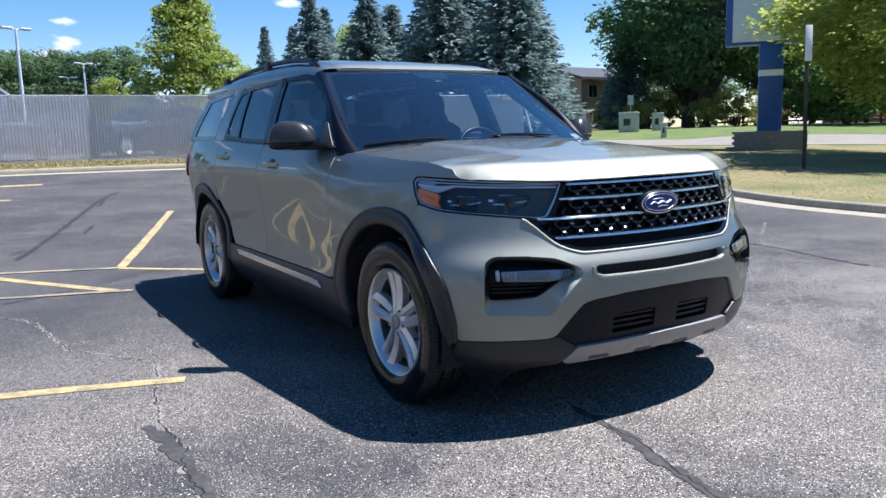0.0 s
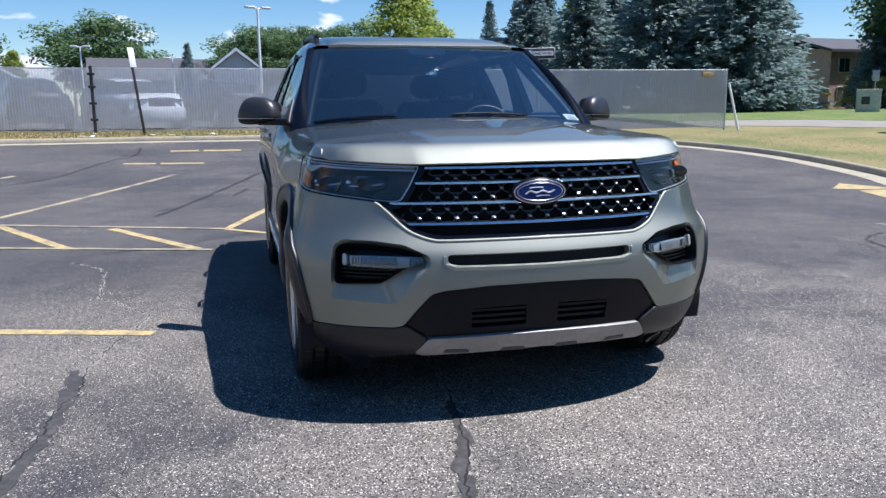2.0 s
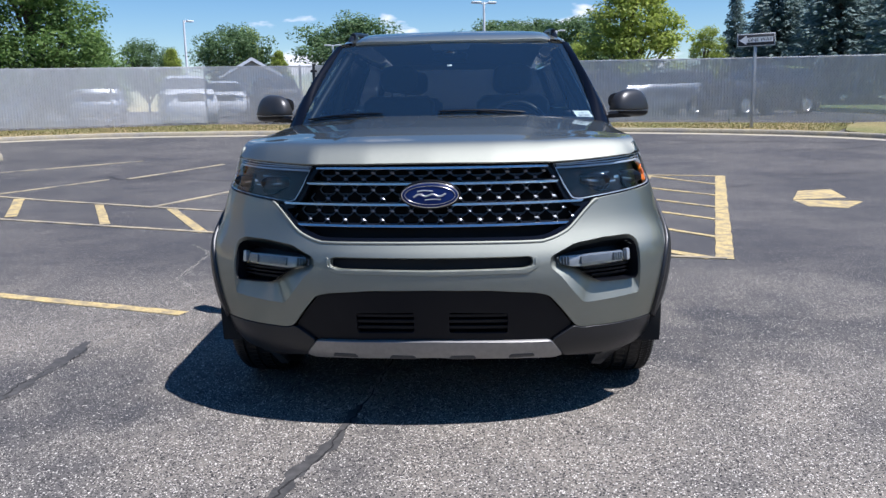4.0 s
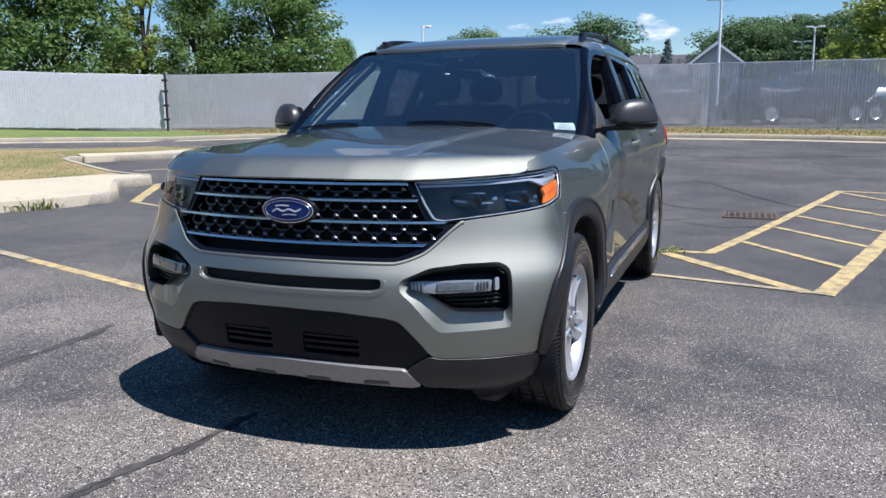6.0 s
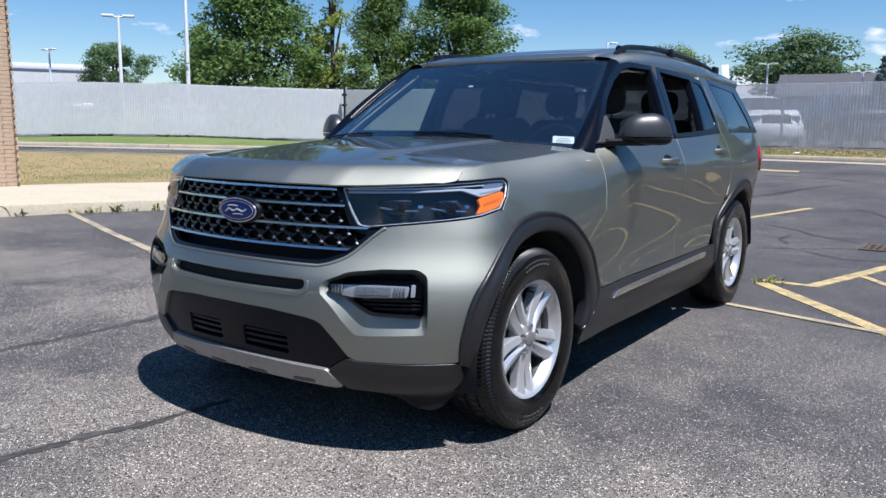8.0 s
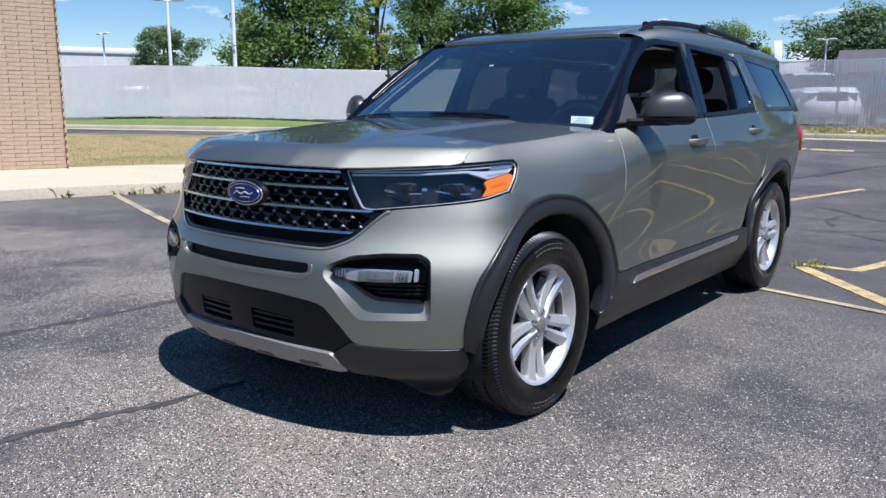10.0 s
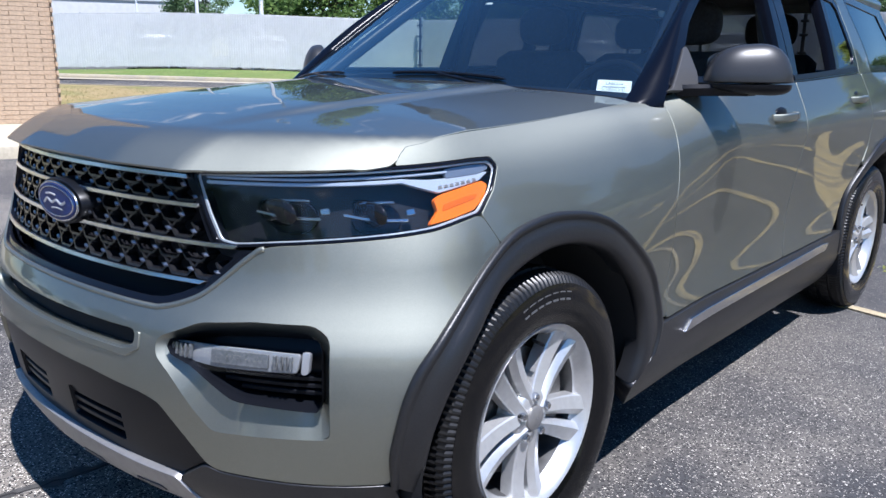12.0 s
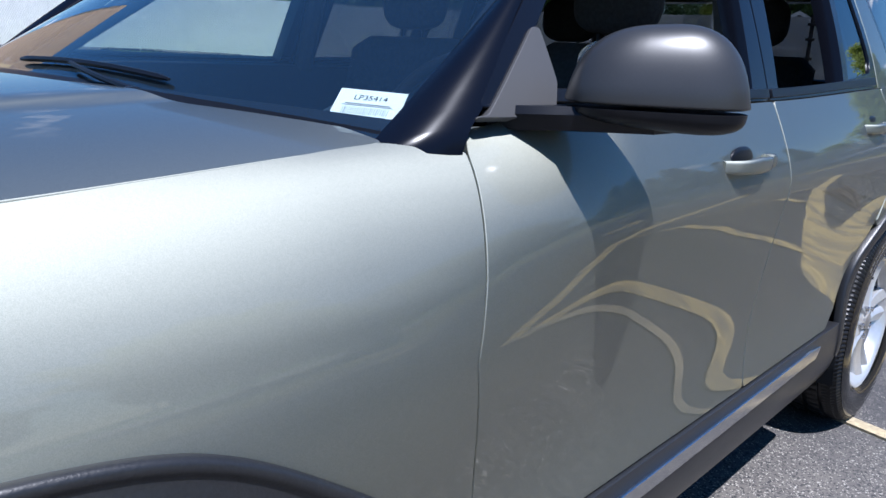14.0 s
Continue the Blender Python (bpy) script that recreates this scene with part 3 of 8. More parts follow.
def tube(path, r, n=8, caps=True):
    """A round bar along a path; r is one radius or one for each point."""
    path = [Vector(p) for p in path]
    rr = [r] * len(path) if not hasattr(r, "__len__") else r
    rings, side = [], None
    for i, p in enumerate(path):
        t = (path[min(i + 1, len(path) - 1)] - path[max(i - 1, 0)]).normalized()
        ref = side if side else (Vector((0, 0, 1)) if abs(t.z) < 0.9 else Vector((1, 0, 0)))
        a = ref.cross(t).normalized()
        b = t.cross(a).normalized()
        side = b
        rings.append([p + (a * math.cos(k * math.tau / n) + b * math.sin(k * math.tau / n)) * rr[i] for k in range(n)])
    return loft(rings, True, caps)


def lathe(profile, n=48, caps=False):
    """Turned about the x axis: profile of (x, radius)."""
    return loft([[(x, r * math.cos(k * math.tau / n), r * math.sin(k * math.tau / n)) for k in range(n)] for x, r in profile], True, caps)


def egg(cx, cy, cz, a, b, c, p=2.6, n=28, m=16):
    """A rounded, boxy solid."""
    f = lambda w: math.copysign(abs(w) ** (2 / p), w)
    rings = []
    for i in range(1, m):
        h = math.pi * i / m - math.pi / 2
        rings.append([(cx + a * f(math.cos(h)) * f(math.cos(k * math.tau / n)), cy + b * f(math.cos(h)) * f(math.sin(k * math.tau / n)), cz + c * f(math.sin(h))) for k in range(n)])
    return loft(rings, True, True)


def fillet(poly, r, n=4):
    """Rounds the corners of a polygon."""
    out, k = [], len(poly)
    for i in range(k):
        a, b, c = np.array(poly[i - 1], float), np.array(poly[i], float), np.array(poly[(i + 1) % k], float)
        u, v = a - b, c - b
        lu, lv = np.linalg.norm(u), np.linalg.norm(v)
        d = min(r, lu * 0.45, lv * 0.45)
        p, q = b + u / lu * d, b + v / lv * d
        for t in np.linspace(0, 1, n):
            out.append((1 - t) ** 2 * p + 2 * t * (1 - t) * b + t * t * q)
    return np.array(out)


def refined(poly, step):
    out = []
    for a, b in zip(poly, np.roll(poly, -1, axis=0)):
        k = max(1, int(np.ceil(np.linalg.norm(b - a) / step)))
        out.extend(a + (b - a) * t for t in np.arange(k) / k)
    return np.array(out)


def inside(p, poly):
    x, y, hit = p[:, 0], p[:, 1], np.zeros(len(p), bool)
    for (x0, y0), (x1, y1) in zip(poly, np.roll(poly, -1, axis=0)):
        if y0 != y1:
            hit ^= ((y0 > y) != (y1 > y)) & (x < (x1 - x0) * (y - y0) / (y1 - y0) + x0)
    return hit


def area(poly):
    return 0.5 * np.sum(poly[:, 0] * np.roll(poly[:, 1], -1) - np.roll(poly[:, 0], -1) * poly[:, 1])


def panel_mesh(surf, outline, holes=(), step=0.03, off=0.0, lip=0.014, gap=0.0015, r=0.015, middle=(0, 1.6, 0.8)):
    """A trimmed sheet of a surface, with rounded and turned-in edges."""
    from mathutils.geometry import delaunay_2d_cdt
    loops = [refined(fillet(outline, r) if r else np.array(outline, float), step * 0.7)]
    if area(loops[0]) < 0:
        loops[0] = loops[0][::-1]
    for h in holes:
        q = refined(fillet(h, r) if r else np.array(h, float), step * 0.7)
        loops.append(q[::-1] if area(q) > 0 else q)
    lo, hi = loops[0].min(0), loops[0].max(0)
    g = np.stack(np.meshgrid(np.arange(lo[0] + step / 2, hi[0], step), np.arange(lo[1] + step / 2, hi[1], step)), -1).reshape(-1, 2)
    keep = inside(g, loops[0])
    for h in loops[1:]:
        keep &= ~inside(g, h)
    edge = np.vstack(loops)
    g = g[keep]
    if len(g):
        near = np.min(np.hypot(g[:, None, 0] - edge[None, :, 0], g[:, None, 1] - edge[None, :, 1]), 1)
        g = g[near > step * 0.45]
    pts, con, n = np.vstack([edge, g]), [], 0
    for q in loops:
        con += [(n + i, n + (i + 1) % len(q)) for i in range(len(q))]
        n += len(q)
    v2, _, tri, *_ = delaunay_2d_cdt([Vector(p) for p in pts], con, [], 0, 1e-7)
    pts = np.array([tuple(v) for v in v2])
    tri = np.array([t for t in tri if len(t) == 3])
    mid = pts[tri].mean(1)
    ok = inside(mid, loops[0])
    for h in loops[1:]:
        ok &= ~inside(mid, h)
    tri = tri[ok]
    e = 2e-3

    def frame_at(p):
        a, b = p[:, 0], p[:, 1]
        da, db = surf(a + e, b) - surf(a - e, b), surf(a, b + e) - surf(a, b - e)
        k = np.cross(da, db)
        return surf(a, b), k / (np.linalg.norm(k, axis=1)[:, None] + 1e-12)

    pos, nrm = frame_at(pts)
    mm = np.stack([np.zeros(len(pos)), np.clip(pos[:, 1], middle[1] - 1.2, middle[1] + 1.2), np.full(len(pos), middle[2])], -1)
    sign = 1.0 if np.mean(np.sum((pos - mm) * nrm, 1)) > 0 else -1.0
    verts, norms, faces = [pos + nrm * sign * off], [nrm * sign], [tuple(t if sign > 0 else t[::-1]) for t in tri]
    base = len(pos)
    if lip:
        for q in loops:
            p3, k3 = frame_at(q)
            t = np.roll(p3, -1, 0) - np.roll(p3, 1, 0)
            t /= np.linalg.norm(t, axis=1)[:, None] + 1e-12
            side = np.cross(t, k3)
            out_n = k3 * sign
            rings = [(p3 + out_n * off, out_n * 0.8 + side * 0.6), (p3 + out_n * (off - gap) + side * gap, out_n * 0.3 + side), (p3 + out_n * (off - lip) + side * gap, side)]
            k = len(q)
            for p, d in rings:
                verts.append(p)
                norms.append(d / np.linalg.norm(d, axis=1)[:, None])
            for ring in range(2):
                for i in range(k):
                    a, b = base + ring * k + i, base + ring * k + (i + 1) % k
                    f = (a, a + k, b + k, b)
                    faces.append(f if sign > 0 else f[::-1])
            base += 3 * k
    return np.vstack(verts), faces, np.vstack(norms)


def panel(name, surf, outline, mat, parent, label="", mirror=False, **kw):
    v, f, n = panel_mesh(surf, outline, **kw)
    if mirror:
        v, n, f = v * (-1, 1, 1), n * (-1, 1, 1), [q[::-1] for q in f]
    return build(name, v, f, mat, parent, label, normals=n)


# --- ground, kerbs, lawns, road paint ---
def ground_z(x, y):
    x, y = np.asarray(x, float), np.asarray(y, float)
    far = np.hypot(x, y)
    z = 0.50 * (np.clip(y - 4, 0, 18) / 14) ** 1.6 + 0.012 * np.clip(-x - 6, 0, 14) + 0.006 * np.clip(x - 7, 0, 40)
    z = z + 0.045 * np.clip(-x - 14.5, 0, 8) * (1 - smooth(14.5, 18.5, y))
    return np.minimum(z + 0.008 * np.clip(far - 25, 0, 30), 1.0)


def drape(x, y, h=0.0):
    return np.stack([np.asarray(x, float), np.asarray(y, float), ground_z(x, y) + h], -1)


axis = np.r_[-900, -300, -120, np.arange(-60, -20, 4.0), np.arange(-20, 20.1, 1.0), np.arange(24, 61, 4.0), 120, 300, 900]
gx, gy = np.meshgrid(axis, axis, indexing="ij")
gn = len(axis)
ground = build("ground", drape(gx.ravel(), gy.ravel()), [(i * gn + j, (i + 1) * gn + j, (i + 1) * gn + j + 1, i * gn + j + 1) for i in range(gn - 1) for j in range(gn - 1)], M["asphalt"])
tagged(ground, "worn dark grey asphalt car park with pale stone flecks", "asphalt", kind="structure")


def sheet(name, outline, h, mat, label, category, step=0.6, kind="structure", skirt=0.3, r=0.3):
    """A raised area that follows the ground."""
    v, f, n = panel_mesh(lambda a, b: drape(a, b, h), outline, step=step, lip=skirt, gap=0.012, r=r, middle=(0, 0, -50))
    return tagged(build(name, v, f, mat, normals=n), label, category, kind=kind)


def offset_line(line, d):
    p = np.array(line, float)
    t = np.gradient(p, axis=0)
    t /= np.linalg.norm(t, axis=1)[:, None]
    return p + np.stack([-t[:, 1], t[:, 0]], -1) * d


def kerb_run(name, line, label, w=0.16, h=0.15, closed=False):
    """A kerb with a rounded nose, in lengths with joints between them."""
    p = curve([*line, line[0]] if closed else line, 40 * len(line))
    s = np.r_[0, np.cumsum(np.hypot(*np.diff(p, axis=0).T))]
    owner = tagged(new(name), label, "kerb", kind="structure")
    length, a = 3.0, 0.0
    while a < s[-1] - 0.3:
        b = min(a + length, s[-1])
        t = np.linspace(a + 0.006, b - 0.006, 7)
        q = np.stack([np.interp(t, s, p[:, 0]), np.interp(t, s, p[:, 1])], -1)
        d = np.gradient(q, axis=0)
        d /= np.linalg.norm(d, axis=1)[:, None]
        nrm = np.stack([-d[:, 1], d[:, 0]], -1)
        rings = []
        for k in range(7):
            z = float(ground_z(*q[k]))
            rings.append([(*(q[k] + nrm[k] * o), z + hh) for o, hh in ((0.012, -0.05), (0.0, 0.01), (0.012, h - 0.03), (0.03, h - 0.006), (0.05, h), (w, h), (w, -0.05))])
        build("kerb_stone", *loft(rings), M["kerb"], owner)
        a = b
    return owner


KERB = [(8.4, -9), (8.1, -3), (7.9, 1.0), (8.1, 3.5), (8.7, 5.6), (9.6, 7.6), (10.3, 10.4), (10.35, 12.6), (9.6, 14.8), (7.6, 16.6), (4.5, 17.8),
        (0.5, 18.5), (-5, 18.7), (-10, 18.1), (-13, 16.8), (-15.6, 15.0), (-18.2, 12.6), (-22.2, 8.9), (-28, 3.6), (-34, -2)]
kerb_run("kerb_outer", KERB[::-1], "pale worn concrete kerb along the dry verge", h=0.12)
gutter = curve(KERB, 400)
gut_v, gut_f = loft([[tuple(drape(*p, 0.005)) for p in offset_line(gutter, 0.40)], [tuple(drape(*p, 0.006)) for p in offset_line(gutter, -0.02)]], closed=False)
tagged(build("gutter", gut_v, gut_f, M["kerb"]), "pale concrete gutter strip beside the kerb", "gutter", kind="structure")
FENCE = [(13.0, 17.15), (7.0, 18.9), (0.5, 20.3), (-8.5, 20.6), (-16.2, 17.8), (-24.6, 10.4), (-36.0, 0.3)]
kerb_line = [tuple(p) for p in offset_line(curve(KERB, 60), -0.10)]
north = [p for p in kerb_line if p[1] > 15.9 and -13.6 < p[0] < 9.0]
west = [p for p in kerb_line if p[0] <= -13.6]
sheet("verge_north", [*north, (-16.2, 17.9), (-8.5, 20.9), (0.5, 20.6), (7.0, 19.2), (10.0, 18.3)], 0.122, M["drygrass"], "dry yellow-green grass verge below the fence", "grass", r=0.05)
sheet("verge_west", [north[-1], *west, (-36.2, 0.2), (-24.8, 10.5), (-16.3, 17.9)], 0.122, M["lawn"], "green grass verge along the white fence", "grass", r=0.05)
east = [p for p in kerb_line if p[0] > 7.5 and p[1] <= 15.9]
sheet("lawn_east", [*east, (9.0, 16.2), (10.0, 18.3), (13.2, 18.55), (14.5, 18.4), (16.2, 17.65), (17.6, 16.8), (19.2, 15.9), (21.2, 14.3), (22.8, 13.4), (24.2, 12.3), (25.5, 9), (26, 2), (25, -9)], 0.122, M["sparse"], "sun-bleached dry lawn with sparse green patches", "grass", step=0.8, r=0.05)
sheet("path", [(13.2, 18.58), (14.5, 18.43), (16.2, 17.68), (17.6, 16.83), (19.2, 15.93), (21.2, 14.33), (22.8, 13.43), (24.2, 12.33), (25.5, 9), (26, 2), (25, -9), (32, -9), (32.6, 2), (31.8, 11), (30.0, 15.6), (28.5, 16.9), (24.0, 18.3), (21.6, 18.0), (19.7, 19.1), (18.2, 20.0), (16.0, 20.5), (13.2, 20.7)], 0.14, M["drive"], "pale concrete drive behind the lawn", "drive", step=1.2, r=0.3)
sheet("lawn_far", [(13.2, 20.73), (16.0, 20.53), (18.2, 20.03), (19.7, 19.13), (21.6, 18.03), (24.0, 18.33), (28.5, 16.93), (30.0, 15.63), (31.83, 11), (32.63, 2), (32.03, -9), (90, -20), (90, 90), (14, 95)], 0.15, M["lawn"], "green lawn under the trees by the road", "grass", step=4, r=0.3)
# island with a concrete walk, in front of the brick building
ISLAND = [(-6.95, 5.5), (-7.05, 5.75), (-7.6, 6.35), (-8.15, 7.0), (-7.95, 7.6), (-8.3, 7.85), (-9.1, 8.0), (-10.8, 8.95), (-12.4, 9.95), (-12.35, 10.3), (-11.8, 10.74), (-10.9, 11.44), (-10.2, 12.15), (-10.25, 12.8), (-10.9, 13.1),
          (-12.3, 12.95), (-14.5, 11.8), (-16.4, 10.2), (-19.5, 6.8), (-24, 1), (-24, -6), (-13, -7.5), (-9.75, -1.2), (-8.5, 1.8), (-8.2, 2.9), (-7.75, 3.9), (-7.25, 4.85)]
WALK_EDGE = [(-9.0, 7.5), (-9.55, 6.5), (-10.35, 5.55), (-10.95, 4.65), (-11.45, 3.35), (-12.25, 1.0), (-13.3, -6.5)]
sheet("walk", [(-7.05, 5.48), (-7.17, 5.72), (-7.72, 6.3), (-8.27, 6.95), (-8.1, 7.5), (-8.4, 7.7), *WALK_EDGE, (-12.9, -7.2), (-9.65, -1.15), (-8.4, 1.85), (-8.1, 2.95), (-7.65, 3.95), (-7.15, 4.88)], 0.152, M["concrete"], "broad pale concrete walk with a scored joint", "walkway", r=0.06)
sheet("median_edge", [(-12.25, 10.25), (-11.75, 10.84), (-10.87, 11.55), (-10.32, 12.2), (-10.36, 12.7), (-10.88, 12.98), (-10.98, 12.5), (-11.7, 11.5), (-12.95, 10.75)], 0.151, M["concrete"], "pale concrete border of the grass median", "walkway", r=0.05)
sheet("island_grass", [(-8.85, 7.75), (-9.2, 7.9), (-10.85, 8.85), (-12.45, 9.85), (-12.6, 10.3), (-13.0, 10.8), (-11.72, 11.55), (-11.0, 12.5), (-11.05, 12.9), (-12.35, 12.78), (-14.4, 11.65), (-16.25, 10.1), (-19.35, 6.7), (-23.8, 1), (-23.8, -5.8), (-13.35, -6.5), *[(x - 0.03, y + 0.02) for x, y in WALK_EDGE[::-1]]], 0.14, M["drygrass"], "dry brown grass island beside the building", "grass", r=0.06)
kerb_run("kerb_island", ISLAND, "rounded concrete kerb of the walk and island", closed=True)

# road paint
stripe_layers = []


def stripe(a, b, w, mat="yellow", name="parking_line", label="worn yellow parking line on the asphalt"):
    a, b = np.array(a, float), np.array(b, float)
    t = (b - a) / np.linalg.norm(b - a)
    n = np.array([-t[1], t[0]]) * w / 2
    rng = random.Random(int(1000 * abs(a[0] + 3 * b[1])))
    lift = 0.0045 + 0.00025 * len(stripe_layers)
    stripe_layers.append(name)
    k = max(2, int(np.linalg.norm(b - a) / 0.12))
    s = np.linspace(0, 1, k + 1)
    up = [tuple(drape(*(a + (b - a) * q + n * (1 + rng.uniform(-0.10, 0.05))), lift)) for q in s]
    dn = [tuple(drape(*(a + (b - a) * q - n * (1 + rng.uniform(-0.10, 0.05))), lift)) for q in s]
    low = [[(x, y, z - 0.012) for x, y, z in r] for r in (up, dn)]
    tagged(build(name, *loft([low[1], dn, up, low[0]], closed=False), M[mat]), label, "road marking", group="parking lines", kind="structure")


for a, b, w in (((-1.70, 0.955), (-4.4, 1.848), 0.10), ((-1.34, 5.06), (0.25, 9.9), 0.10), ((-3.88, 6.12), (-2.76, 4.22), 0.11), ((-5.02, 6.50), (-4.12, 4.84), 0.11),
                ((-2.56, 5.46), (-1.58, 3.88), 0.11), ((-1.34, 5.06), (-0.62, 4.40), 0.09), ((1.32, 4.08), (2.87, 9.25), 0.11), ((2.87, 9.25), (4.0, 9.0), 0.08),
                ((3.93, 9.0), (2.15, 2.64), 0.15), ((2.05, 2.68), (0.95, 3.97), 0.13), ((0.93, 4.09), (1.34, 4.09), 0.09), ((1.60, 4.82), (2.44, 3.66), 0.08), ((1.92, 5.83), (2.75, 4.78), 0.08),
                ((2.19, 6.72), (3.02, 5.72), 0.08), ((2.49, 7.74), (3.32, 6.77), 0.08), ((2.87, 9.06), (3.63, 7.94), 0.08), ((-6.66, 5.64), (-7.93, 7.66), 0.16), ((-5.61, 5.45), (-6.49, 7.09), 0.14)):
    stripe(a, b, w)
for a, b, w in (((-4.41, 1.851), (-8.05, 3.06), 0.10), ((-1.34, 5.08), (-7.9, 7.72), 0.08), ((-1.45, 3.78), (-6.7, 5.66), 0.08), ((-4.2, 6.16), (-2.3, 11.2), 0.09), ((-6.0, 9.5), (-5.05, 11.7), 0.09), ((2.17, 2.66), (0.85, 2.98), 0.07),
                ((-9.95, 9.25), (-7.0, 12.4), 0.08), ((-7.2, 7.42), (-6.3, 9.4), 0.06)):
    stripe(a, b, w, "faded", label="faded pale parking line on the asphalt")


def paint_shape(poly, label):
    v, f, n = panel_mesh(lambda a, b: drape(a, b, 0.004), poly, step=0.3, lip=0.006, gap=0.001, r=0.02, middle=(0, 0, -50))
    tagged(build("painted_arrow", v, f, M["yellow"], normals=n), label, "road marking", kind="structure")


for q in ([(4.46, 7.20), (4.96, 7.34), (4.80, 6.50), (4.10, 6.40)], [(4.08, 6.36), (4.86, 6.17), (4.44, 5.63), (4.06, 5.80)],
          [(7.56, 6.30), (8.17, 6.86), (8.45, 6.08), (8.06, 6.02)], [(7.75, 5.97), (7.43, 5.03), (7.90, 5.05), (8.20, 5.95)],
          [(-3.45, 13.52), (-2.81, 13.42), (-2.81, 13.22), (-3.40, 13.30)], [(-2.72, 13.42), (-1.87, 13.30), (-1.84, 13.10), (-2.70, 13.18)],
          [(-2.73, 16.12), (-2.07, 16.12), (-2.07, 15.86), (-2.70, 15.86)], [(-1.96, 16.12), (-1.11, 16.04), (-1.08, 15.78), (-1.96, 15.82)]):
    paint_shape(q, "worn yellow arrow piece painted on the asphalt")


# cracks: dark open lines with pale crumbs, and tar-sealed bands
def jagged(pts, step, amp, seed):
    p = curve(pts, 60 * len(pts))
    s = np.r_[0, np.cumsum(np.hypot(*np.diff(p, axis=0).T))]
    t = np.arange(0, s[-1], step)
    q = np.stack([np.interp(t, s, p[:, 0]), np.interp(t, s, p[:, 1])], -1)
    rng = np.random.RandomState(seed)
    return q + rng.uniform(-amp, amp, q.shape)


def ribbon(name, q, widths, h, mat, label):
    t = np.gradient(q, axis=0)
    t /= np.linalg.norm(t, axis=1)[:, None] + 1e-9
    n = np.stack([-t[:, 1], t[:, 0]], -1) * np.asarray(widths)[:, None] / 2
    v, f = loft([[tuple(drape(*p, h)) for p in q - n], [tuple(drape(*p, h)) for p in q + n]], closed=False)
    return tagged(build(name, v, f, M[mat]), label, "crack", kind="structure")


CRACKS = [[(-2.6, 3.5), (-2.46, 3.32), (-2.28, 3.02), (-2.24, 2.79), (-2.19, 2.38), (-2.14, 1.97), (-2.07, 1.87), (-1.94, 1.69), (-1.83, 1.51), (-1.77, 1.35), (-1.89, 0.78), (-1.95, 0.40)],
          [(-1.95, 0.4), (-1.94, 0.14), (-1.93, -0.01), (-1.97, -0.12), (-1.99, -0.32), (-1.99, -0.5), (-2.08, -1.2), (-2.2, -2.4), (-2.3, -5)],
          [(-0.20, 1.0), (-0.30, -0.4), (-0.355, -0.80), (-0.40, -1.10), (-0.50, -1.42), (-0.62, -2.2), (-0.7, -4.5)],
          [(6.2, 3.2), (4.5, 1.92), (4.1, 0.5), (3.6, -1.2), (3.4, -3.0)]]
rng0 = np.random.RandomState(4)
for k, c in enumerate(CRACKS):
    q = jagged(c, 0.025, 0.010, k)
    ribbon("crack", q, rng0.uniform(0.003, 0.011, len(q)), 0.0035, "crack", "thin open crack in the asphalt")
    ribbon("crack_edge", q + rng0.uniform(-0.008, 0.008, q.shape), rng0.uniform(0.0, 0.040, len(q)), 0.0022, "crumbs", "pale crumbled edge of a crack")
